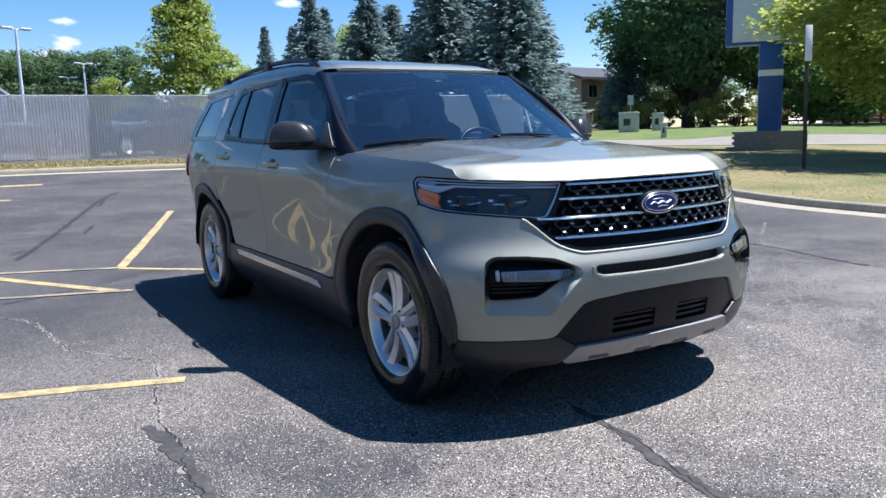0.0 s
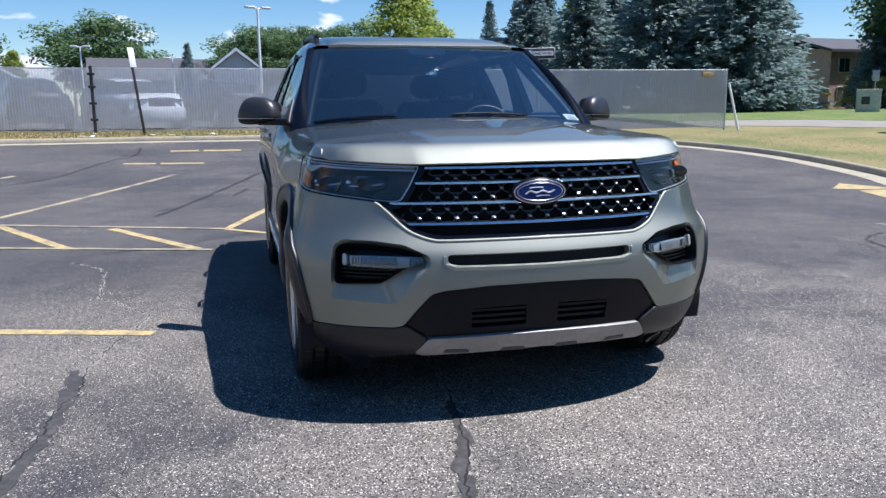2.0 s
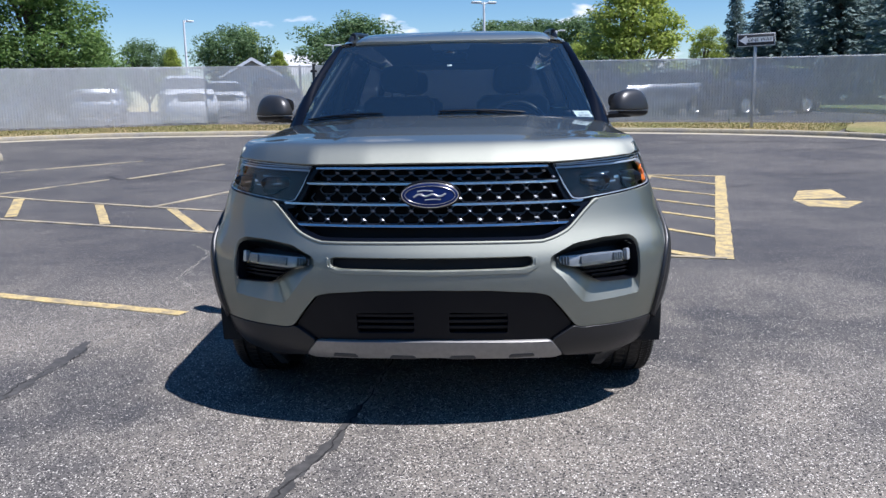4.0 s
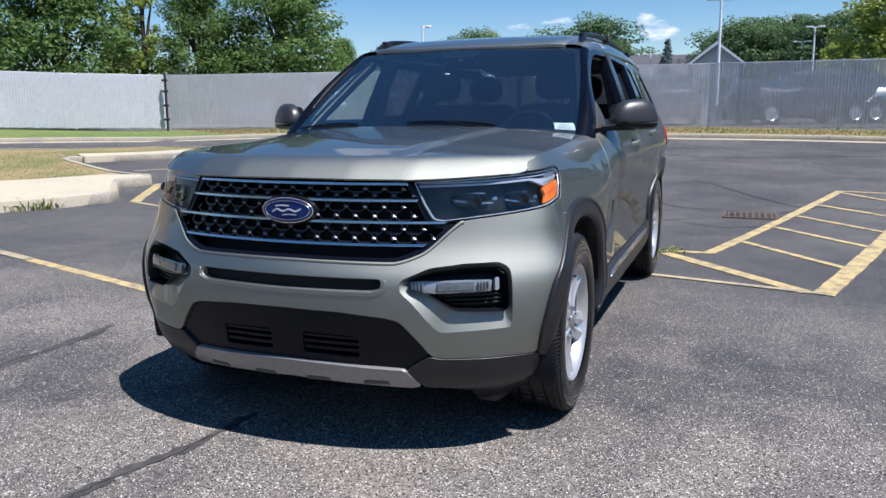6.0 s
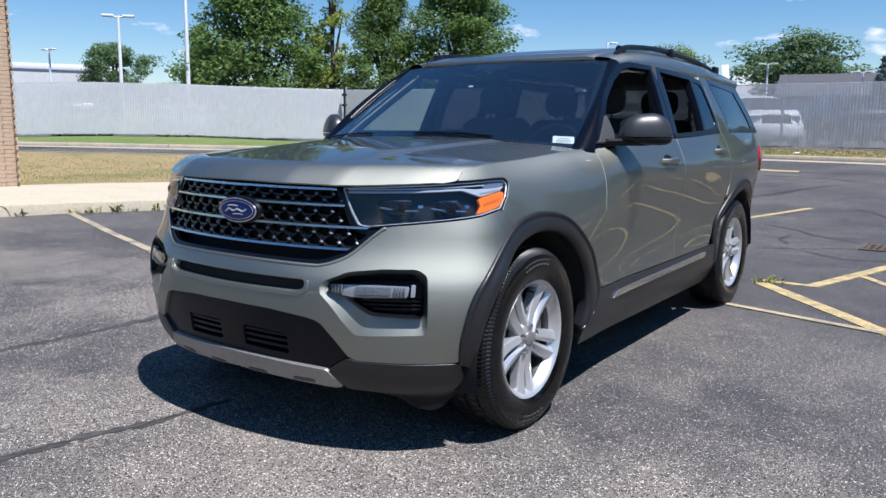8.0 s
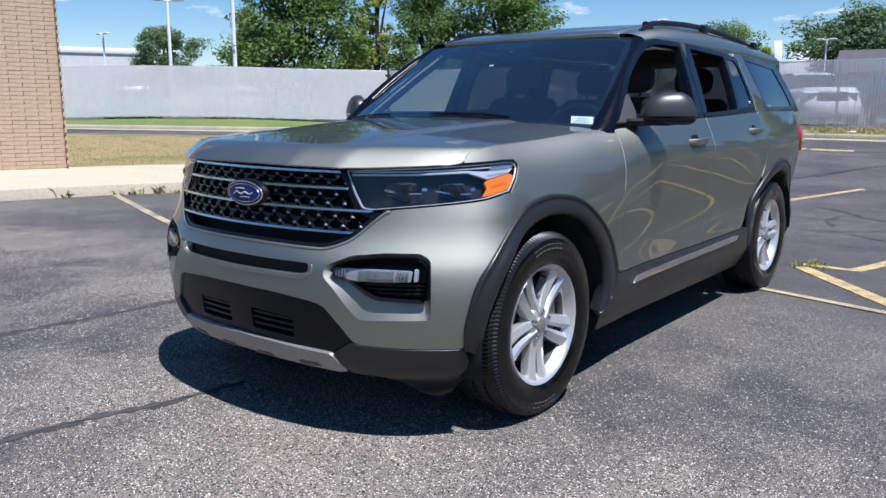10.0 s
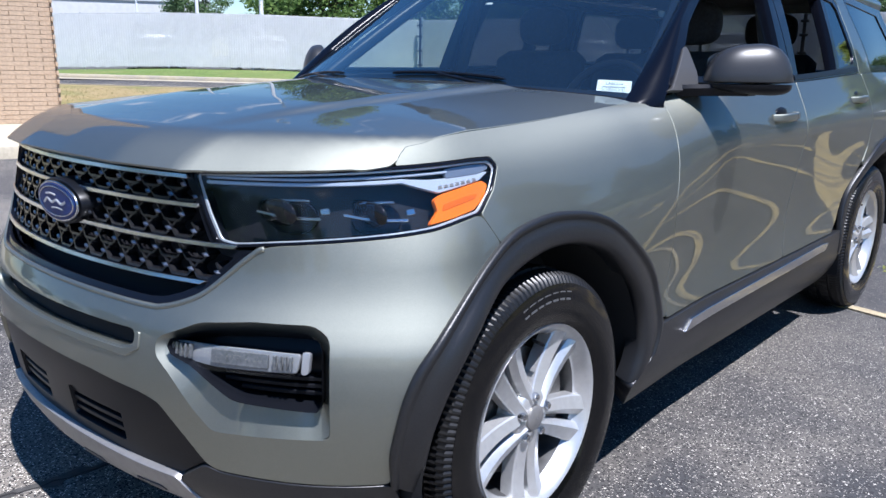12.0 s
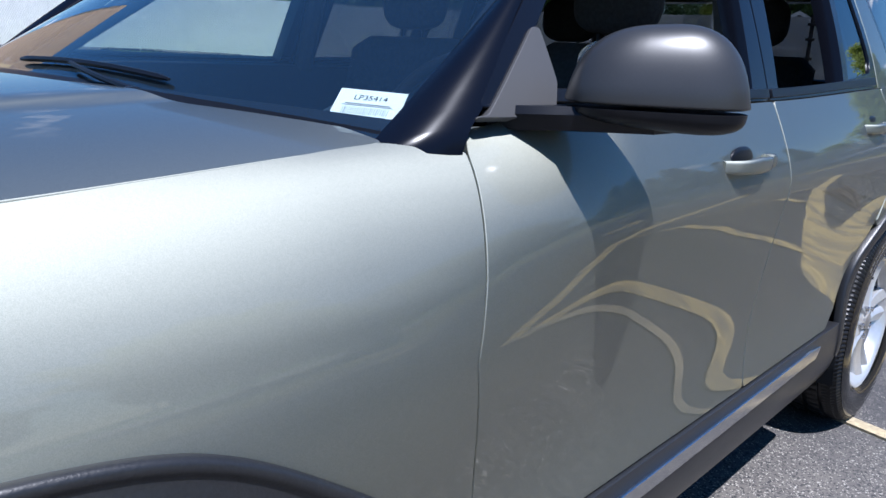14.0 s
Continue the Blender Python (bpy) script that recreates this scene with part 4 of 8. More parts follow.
for k, (c, w) in enumerate((([(-2.02, 0.36), (-1.98, 0.12), (-1.97, -0.13), (-1.97, -0.34), (-1.98, -0.6), (-2.1, -1.5), (-2.2, -2.6)], 0.085), ([(-0.33, -0.55), (-0.38, -0.95), (-0.50, -1.45), (-0.6, -2.6), (-0.7, -4.6)], 0.065),
             ([(-2.18, 6.26), (-1.91, 7.17), (-1.57, 8.38), (-1.22, 9.63), (-0.66, 11.62), (-0.4, 12.45), (0.1, 13.6)], 0.075), ([(-0.99, 9.5), (-0.69, 9.24), (-0.2, 9.27)], 0.03), ([(-1.27, 8.1), (-1.06, 8.85)], 0.06),
             ([(-2.44, 3.86), (-2.1, 4.01), (-1.76, 4.25), (-1.42, 4.48), (-0.97, 4.79), (-0.59, 5.11)], 0.025), ([(-0.66, 11.14), (-0.45, 12.0), (-0.31, 12.7)], 0.05), ([(0.08, 7.83), (0.52, 7.53), (0.81, 7.18), (1.30, 6.9)], 0.04),
             ([(0.67, 6.35), (0.52, 6.73), (0.58, 7.1)], 0.05), ([(0.51, 5.93), (1.0, 6.2), (1.38, 6.47)], 0.03), ([(0.95, 5.93), (1.27, 5.7), (1.57, 5.72), (1.89, 5.94)], 0.035), ([(0.75, 10.3), (1.2, 9.6), (1.48, 8.94), (2.0, 7.9), (2.30, 7.4)], 0.05),
             ([(-1.59, 14.75), (-0.45, 14.66), (0.66, 14.05), (1.31, 14.05), (6.0, 15.0)], 0.06), ([(0.15, 13.25), (0.74, 13.35), (2.2, 13.2)], 0.04), ([(-6.53, 9.93), (-6.04, 9.41), (-5.49, 9.81), (-4.7, 10.53), (-4.26, 11.45), (-4.02, 12.85), (-3.72, 14.3), (-3.42, 14.93), (-3.46, 17.04)], 0.06),
             ([(-3.6, 15.05), (-3.1, 15.4), (3, 15.9), (8.5, 14.4)], 0.05), ([(-6.93, 12.09), (-5.35, 11.38), (-4.6, 11.2)], 0.035), ([(-5.69, 9.16), (-5.3, 9.45), (-4.65, 9.28), (-3.93, 9.06)], 0.035),
             ([(4.84, 9.19), (6.47, 9.19), (7.04, 9.48), (7.67, 9.3), (9.3, 9.31)], 0.04), ([(6.47, 13.21), (7.59, 13.08), (8.83, 13.94)], 0.05), ([(-2.2, 6.75), (-2.05, 7.0)], 0.04), ([(1.95, 6.9), (2.6, 7.6), (3.3, 7.5), (4.2, 8.0)], 0.03),
             ([(-2.7, 8.4), (-1.9, 8.9), (-0.7, 8.6), (0.2, 8.9)], 0.022), ([(5.07, 2.71), (4.78, 2.58), (4.56, 2.31), (4.47, 2.02), (4.41, 1.78), (4.32, 1.49), (4.19, 1.09), (4.1, 0.6)], 0.035), ([(8.9, 5.76), (9.42, 5.73)], 0.07))):
    q = jagged(c, 0.045, 0.022 if k > 1 else 0.012, 40 + k)
    ribbon("sealed_crack", q, w * rng0.uniform(0.35, 1.25, len(q)), 0.0028 + 0.0001 * k, "old_sealant" if k < 2 else "sealant", "dark tar band over a mended crack")

# a pale patch of spilt grit
q = np.array([(5.50, 3.27), (5.56, 3.18), (5.55, 3.08), (5.51, 2.98)])
ribbon("grit_patch", q, np.array([0.02, 0.10, 0.12, 0.03]), 0.0042, "crumbs", "pale patch of spilt grit on the asphalt")

# storm drain
drain = tagged(new("storm_drain"), "rusty cast iron storm drain grate in the asphalt", "drain")
drain.location = tuple(drape(1.67, 6.66))
build("pit", *block(-0.27, -0.25, -0.30, 0.27, 0.25, 0.003), M["dark"], drain)
for s in (-1, 1):
    build("frame_bar", *block(-0.31, s * 0.265 - 0.02, -0.02, 0.31, s * 0.265 + 0.02, 0.012, 0.004), M["iron"], drain)
    build("frame_bar", *block(s * 0.29 - 0.02, -0.243, -0.02, s * 0.29 + 0.02, 0.243, 0.012, 0.004), M["iron"], drain)
for i in range(8):
    build("grate_bar", *block(-0.238 + i * 0.068 - 0.014, -0.243, -0.02, -0.238 + i * 0.068 + 0.014, 0.243, 0.010, 0.003), M["iron"], drain)
for y0 in (-0.125, 0.0, 0.125):
    build("cross_bar", *block(-0.268, y0 - 0.016, -0.02, 0.268, y0 + 0.016, 0.013, 0.003), M["iron"], drain)

# --- the car: a large SUV, nose towards -y, front axle at y = 0 ---
suv = thing("suv", (0, 0, 0), "silver-green metallic SUV with black grille, parked with its windows down", "car")
U_END = float(PLAN_U[-1])


def on_side(pts):
    """(y, v) on the flank to (u, v)."""
    return [(at_y(y), v) for y, v in pts]


def both(pts):
    """A right half outline, from the middle round to the middle, made whole."""
    return [*pts, *[(-a, b) for a, b in pts[::-1] if abs(a) > 1e-6]]


ARCH_OUT = [(-0.497, 0.39), (-0.500, 0.50), (-0.456, 0.670), (-0.321, 0.803), (-0.177, 0.888), (-0.06, 0.918), (0.057, 0.924), (0.215, 0.896), (0.365, 0.811), (0.540, 0.668), (0.612, 0.519), (0.575, 0.43)]
ARCH_OUT = [tuple(p) for p in curve(ARCH_OUT, 80)]
ARCH_IN = [(-0.430, 0.36), (-0.420, 0.52), (-0.350, 0.673), (-0.22, 0.775), (-0.06, 0.828), (0.077, 0.838), (0.212, 0.807), (0.311, 0.744), (0.447, 0.615), (0.484, 0.475), (0.449, 0.345)]
ARCH_IN = [tuple(p) for p in curve(ARCH_IN, 80)]
HEADLIGHT = [(0.500, 1.044), (0.640, 1.0485), (0.778, 1.0545), (1.05, 1.065), (1.28, 1.070), (1.343, 1.0685), (1.358, 1.050), (1.326, 1.000), (1.272, 0.953), (1.214, 0.946), (1.126, 0.933), (0.924, 0.917), (0.734, 0.902), (0.622, 0.891), (0.580, 0.897), (0.543, 0.954)]
GRILLE = [(0, 1.047), (0.486, 1.046), (0.515, 1.006), (0.547, 0.950), (0.582, 0.893), (0.625, 0.886), (0.678, 0.889), (0.645, 0.867), (0.560, 0.799), (0.507, 0.773), (0.454, 0.757), (0.407, 0.753), (0, 0.755)]
FOG = [(0.490, 0.688), (0.576, 0.719), (0.701, 0.733), (0.828, 0.735), (0.858, 0.718), (0.858, 0.572), (0.662, 0.580), (0.612, 0.612), (0.560, 0.645), (0.500, 0.660)]
FOG_RIM = [(0.463, 0.690), (0.570, 0.734), (0.701, 0.748), (0.838, 0.750), (0.874, 0.728), (0.872, 0.510), (0.603, 0.498), (0.560, 0.545), (0.500, 0.618), (0.460, 0.650)]

# skin panels
bumper_half = [(0, 0.573), (0.228, 0.569), (0.403, 0.554), (0.460, 0.540), (0.523, 0.470), (0.574, 0.408), (0.605, 0.398), (0.785, 0.396), (1.0, 0.394),
               *[(at_y(y), v) for y, v in ARCH_OUT if y < -0.21 and v > 0.42], (1.3205, 0.878), (1.2715, 0.950), (1.214, 0.9432), (1.126, 0.9302), (0.924, 0.9142), (0.734, 0.8992), (0.690, 0.890), (0.650, 0.862),
               (0.566, 0.795), (0.510, 0.768), (0.456, 0.752), (0.407, 0.748), (0, 0.750)]
slot = both([(0, 0.648), (0.36, 0.651), (0.395, 0.662), (0.395, 0.690), (0.38, 0.696), (0, 0.696)])
bumper = panel("front_bumper", shell, both(bumper_half), M["paint"], suv, "silver-green painted front bumper", holes=[slot, FOG_RIM, [(-a, b) for a, b in FOG_RIM]], step=0.028, lip=0.03, r=0.018)
panel("bumper_slot", lambda u, v: shell(u, v), both([(0, 0.646), (0.37, 0.649), (0.398, 0.662), (0.398, 0.692), (0.38, 0.698), (0, 0.698)]), M["dark"], bumper, off=-0.035, lip=0, r=0.01)
panel("slot_lip", shell, both([(0, 0.630), (0.37, 0.632), (0.412, 0.655), (0.412, 0.69), (0.402, 0.69), (0.402, 0.66), (0.36, 0.647), (0, 0.645)]), M["paint"], bumper, off=0.004, lip=0.02, r=0.004)


ledge_half = [(0.706, 0.892), (0.690, 0.887), (0.650, 0.859), (0.566, 0.792), (0.510, 0.765), (0.456, 0.7495), (0.407, 0.7455), (0.2, 0.7465), (0.0, 0.7475)]
ledge = curve([*ledge_half, *[(-a, b) for a, b in ledge_half[-2::-1]]], 160)


def outward(verts, faces):
    """Turns the faces of a closed solid outwards."""
    v = np.array([tuple(p) for p in verts], float)
    v -= v.mean(0)
    volume = sum(np.dot(v[f[0]], np.cross(v[f[i]], v[f[i + 1]])) for f in faces for i in range(1, len(f) - 1))
    return verts, faces if volume > 0 else [tuple(f[::-1]) for f in faces]


build("rolled_edge", *outward(*tube(shell(ledge[:, 0], ledge[:, 1]) + np.array([0, 0.0035, 0]), [0.002, *[0.0075] * (len(ledge) - 2), 0.002], 12)), M["paint"], bumper, angle=80)


def recess(name, rim, floor, depth, mat, parent, mirror, n=48, label=""):
    """Sloping walls from a rim on the skin to a deeper outline."""
    def sample(poly):
        q = fillet(poly, 0.02, 5)
        s = np.r_[0, np.cumsum(np.linalg.norm(np.roll(q, -1, 0) - q, axis=1))]
        q = np.vstack([q, q[:1]])
        t = np.linspace(0, s[-1], n, endpoint=False)
        return np.stack([np.interp(t, s, q[:, 0]), np.interp(t, s, q[:, 1])], -1)
    a, b = sample(rim), sample(floor)
    e = 1e-3
    k = np.cross(shell(b[:, 0] + e, b[:, 1]) - shell(b[:, 0] - e, b[:, 1]), shell(b[:, 0], b[:, 1] + e) - shell(b[:, 0], b[:, 1] - e))
    k /= np.linalg.norm(k, axis=1)[:, None]
    p, q = shell(a[:, 0], a[:, 1]), shell(b[:, 0], b[:, 1]) - k * depth
    if mirror:
        p, q = p * (-1, 1, 1), q * (-1, 1, 1)
    v, f = loft([p, q], True, False)
    return build(name, v, f if mirror else [x[::-1] for x in f], mat, parent, label, angle=50)


for side in (False, True):
    recess("fog_surround", FOG_RIM, FOG, 0.028, M["paint"], bumper, side)
    pocket = panel("fog_pocket", shell, FOG, M["satin"], suv, "black fog lamp pocket with slats", off=-0.075, lip=0, mirror=side)
    recess("pocket_wall", FOG, [(a * 0.97 + 0.02, b * 0.97 + 0.02) for a, b in FOG], 0.076, M["satin"], pocket, side)
    for z in (0.594, 0.611, 0.628):
        panel("pocket_slat", shell, [(0.66 if z < 0.6 else 0.62, z), (0.85, z), (0.85, z + 0.007), (0.66 if z < 0.6 else 0.62, z + 0.007)], M["satin"], pocket, off=-0.045, lip=0.02, r=0.002, mirror=side)
    fog = panel("fog_lamp", shell, [(0.487, 0.648), (0.60, 0.640), (0.80, 0.646), (0.808, 0.694), (0.70, 0.696), (0.50, 0.692), (0.484, 0.676)], M["lamp_glass"], suv, "clear horizontal fog lamp with ribbed ends", off=-0.006, lip=0.004, r=0.01, mirror=side)
    panel("reflector", shell, [(0.489, 0.651), (0.60, 0.643), (0.798, 0.649), (0.805, 0.691), (0.70, 0.693), (0.502, 0.689), (0.487, 0.676)], M["white_lens"], fog, off=-0.026, lip=0.01, r=0.008, mirror=side)
    panel("lamp_core", shell, [(0.60, 0.653), (0.735, 0.656), (0.735, 0.686), (0.60, 0.684)], M["lens_core"], fog, off=-0.018, lip=0.006, r=0.004, mirror=side)
    for k in range(9):
        u0 = (0.495, 0.507, 0.519, 0.531, 0.543, 0.75, 0.762, 0.774, 0.786)[k]
        panel("lens_rib", shell, [(u0, 0.655), (u0 + 0.003, 0.655), (u0 + 0.003, 0.685), (u0, 0.685)], M["lens_core"], fog, off=-0.013, lip=0.010, r=0.001, mirror=side)
    panel("side_marker", shell, [(0.812, 0.650), (0.826, 0.652), (0.829, 0.697), (0.815, 0.698)], M["white_lens"], fog, off=-0.012, lip=0.02, r=0.005, mirror=side)

insert = panel("lower_grille", shell, both([(0, 0.567), (0.228, 0.563), (0.400, 0.548), (0.453, 0.535), (0.515, 0.468), (0.565, 0.405), (0.476, 0.352), (0.168, 0.360), (0, 0.362)]), M["satin"], suv, "black lower grille with two louvred vents",
               holes=[[(s * 0.068, 0.392), (s * 0.30, 0.386), (s * 0.30, 0.470), (s * 0.068, 0.478)] for s in (-1, 1)], off=-0.012, lip=0.03, r=0.012)
for s in (-1, 1):
    panel("vent_hollow", shell, [(s * 0.055, 0.38), (s * 0.31, 0.38), (s * 0.31, 0.485), (s * 0.055, 0.485)], M["dark"], insert, off=-0.06, lip=0)
    for z in (0.408, 0.433, 0.457):
        panel("vent_slat", shell, [(s * 0.066, z), (s * 0.302, z - 0.004), (s * 0.302, z + 0.006), (s * 0.066, z + 0.010)], M["satin"], insert, off=-0.020, lip=0.03, r=0.003)
for side in (False, True):
    panel("valance", shell, [(0.482, 0.348), (0.568, 0.404), (0.605, 0.393), (0.785, 0.391), (1.0, 0.389), (1.03, 0.33), (1.02, 0.29), (0.95, 0.266), (0.74, 0.262), (0.55, 0.272)], M["cladding"], suv, off=0.002, lip=0.03, mirror=side)
    panel("air_deflector", shell, [(0.72, 0.275), (0.86, 0.285), (1.05, 0.30), (1.06, 0.15), (0.95, 0.135), (0.82, 0.155), (0.76, 0.21)], M["cladding"], suv, off=-0.01, lip=0.02, mirror=side)
skid = panel("skid_plate", shell, both([(0, 0.362), (0.168, 0.359), (0.474, 0.349), (0.535, 0.283), (0.50, 0.272), (0.40, 0.278), (0, 0.292)]), M["satin_silver"], suv, "satin silver skid plate", off=0.006, lip=0.03, r=0.012)
for x in (-0.36, -0.12, 0.12, 0.36):
    panel("skid_notch", shell, [(x - 0.055, 0.286), (x + 0.055, 0.286), (x + 0.045, 0.300), (x - 0.045, 0.300)], M["sail"], skid, off=0.0075, lip=0.002, r=0.006)

# grille
grille = panel("grille", shell, both(GRILLE), M["gloss"], suv, "black grille with four chrome bars",
               holes=[both([(0, 1.033), (0.474, 1.032), (0.503, 0.994), (0.535, 0.938), (0.556, 0.900), (0.60, 0.872), (0.632, 0.870), (0.55, 0.808), (0.500, 0.785), (0.452, 0.770), (0.407, 0.766), (0, 0.768)])], off=-0.004, lip=0.05, r=0.012)
panel("grille_back", shell, both([(0, 1.045), (0.50, 1.04), (0.56, 0.93), (0.64, 0.87), (0.53, 0.77), (0.42, 0.755), (0, 0.755)]), M["dark"], grille, off=-0.075, lip=0, r=0)
BARS = [(1.0300, 0.484, 0.487, 0.0085), (0.970, 0.528, 0.522, 0.0085), (0.891, 0.640, 0.628, 0.0085), (0.810, 0.562, 0.548, 0.0085)]
for z, top, low, h in BARS:
    panel("grille_bar", shell, both([(0, z - h / 2), (low, z - h / 2 + 0.001), (top, z + h / 2), (0, z + h / 2)]), M["chrome"], grille, "polished bar", off=0.004, lip=0.010, r=0.003)
panel("chrome_edge", shell, both([(0, 0.752), (0.407, 0.750), (0.455, 0.754), (0.51, 0.770), (0.565, 0.797), (0.650, 0.864), (0.70, 0.892), (0.694, 0.893), (0.645, 0.868), (0.56, 0.801), (0.507, 0.775), (0.454, 0.758), (0.407, 0.7545), (0, 0.7565)]), M["gloss"], grille, off=0.001, lip=0.01, r=0.0)


def rib(u0, v0, u1, v1, w, off, deep):
    """A thin web of the grille between two places on the skin."""
    a, b = np.array([u0, v0]), np.array([u1, v1])
    t = (b - a) / np.linalg.norm(b - a)
    n = np.array([-t[1], t[0]]) * w / 2
    ring = []
    for o in (off, off - deep):
        q = np.array([a - n, a + n, b + n, b - n])
        p = shell(q[:, 0], q[:, 1])
        p[:, 1] += -o
        ring.append([tuple(r) for r in p])
    return loft(ring)


def stud(u, v):
    """A small raised diamond where the grille's webs meet."""
    q = [(u - 0.0115, v + 0.0022), (u - 0.0022, v - 0.0052), (u + 0.0115, v - 0.0022), (u + 0.0022, v + 0.0052)]
    p = shell(np.array([a for a, b in q]), np.array([b for a, b in q]))
    tip = p.mean(0) + np.array([0, 0.0012, 0])
    return [*[tuple(r + np.array([0, 0.0052, 0])) for r in p], tuple(tip)], [(0, 1, 4), (1, 2, 4), (2, 3, 4), (3, 0, 4)]


web, notch = [], []
cell = 0.078
for (zt, *_), (zb, *_), in zip(BARS[:3], BARS[1:4]):
    hh = (zt - zb - 0.013) / 2
    for row in range(2):
        zc = zb + 0.0065 + hh * (row + 0.5)
        half = np.interp(zc, [0.77, 0.80, 0.87, 0.90, 1.04], [0.49, 0.54, 0.60, 0.55, 0.47])
        k = int(half / cell) + 2
        for i in range(-k, k + 1):
            u = (i + 0.5 * row) * cell
            if abs(u) > half - 0.02:
                continue
            a, g = cell * 0.30, hh / 2
            web += [rib(u - a, zc - g, u + a, zc - g, 0.006, -0.012, 0.03), rib(u + a, zc - g, u + cell * 0.5, zc, 0.005, -0.012, 0.03), rib(u - a, zc - g, u - cell * 0.5, zc, 0.005, -0.012, 0.03),
                    rib(u + cell * 0.5, zc, u + a, zc + g, 0.005, -0.012, 0.03), rib(u - cell * 0.5, zc, u - a, zc + g, 0.005, -0.012, 0.03)]
            notch.append(stud(u + cell * 0.5, zc))
tagged(build("grille_mesh", *join(*web), M["weave"], grille, flat=True), kind="stuff")
for piece in notch:
    build("stud", *piece, M["stud"], grille, flat=True)


def oval(cu, cv, a, b, n=40):
    return [(cu + a * math.cos(k * math.tau / n), cv + b * math.sin(k * math.tau / n)) for k in range(n)]


field = lambda u, v: shell(u, v * 0 + 0.93) + np.stack([u * 0, u * 0, v - 0.93], -1)
emblem = panel("emblem", field, oval(0, 0.930, 0.114, 0.049), M["chrome"], suv, "blue oval badge with a thin chrome rim", off=0.026, lip=0.005, r=0, step=0.012)
panel("badge_bezel", field, oval(0, 0.930, 0.120, 0.055), M["satin"], emblem, "black badge housing", off=0.018, lip=0.055, r=0, step=0.012)
panel("badge_field", field, oval(0, 0.930, 0.1075, 0.0435), M["blue"], emblem, off=0.028, lip=0.001, r=0, step=0.012)
panel("badge_ring", field, oval(0, 0.930, 0.100, 0.037), M["chrome"], emblem, holes=[oval(0, 0.930, 0.0978, 0.0352)], off=0.0292, lip=0.001, r=0, step=0.012)
# a plain wave and two bars stand for the badge's mark
for stroke, w in (([(-0.066, 0.922), (-0.044, 0.934), (-0.018, 0.926), (0.010, 0.934), (0.038, 0.926), (0.064, 0.936)], 0.007), ([(-0.050, 0.945), (-0.020, 0.948), (0.012, 0.946)], 0.005), ([(-0.020, 0.912), (0.012, 0.915), (0.044, 0.913)], 0.004)):
    q = curve(stroke, 24)
    t = np.gradient(q, axis=0)
    t /= np.linalg.norm(t, axis=1)[:, None] + 1e-9
    nn = np.stack([-t[:, 1], t[:, 0]], -1) * w / 2
    rows = [field(*(q + nn * k).T) + np.array([0, -lift, 0]) for k, lift in ((-1, 0.0285), (-0.6, 0.0305), (0.6, 0.0305), (1, 0.0285))]
    build("badge_stroke", *loft([[tuple(p) for p in r] for r in rows], closed=False), M["badge_silver"], emblem)

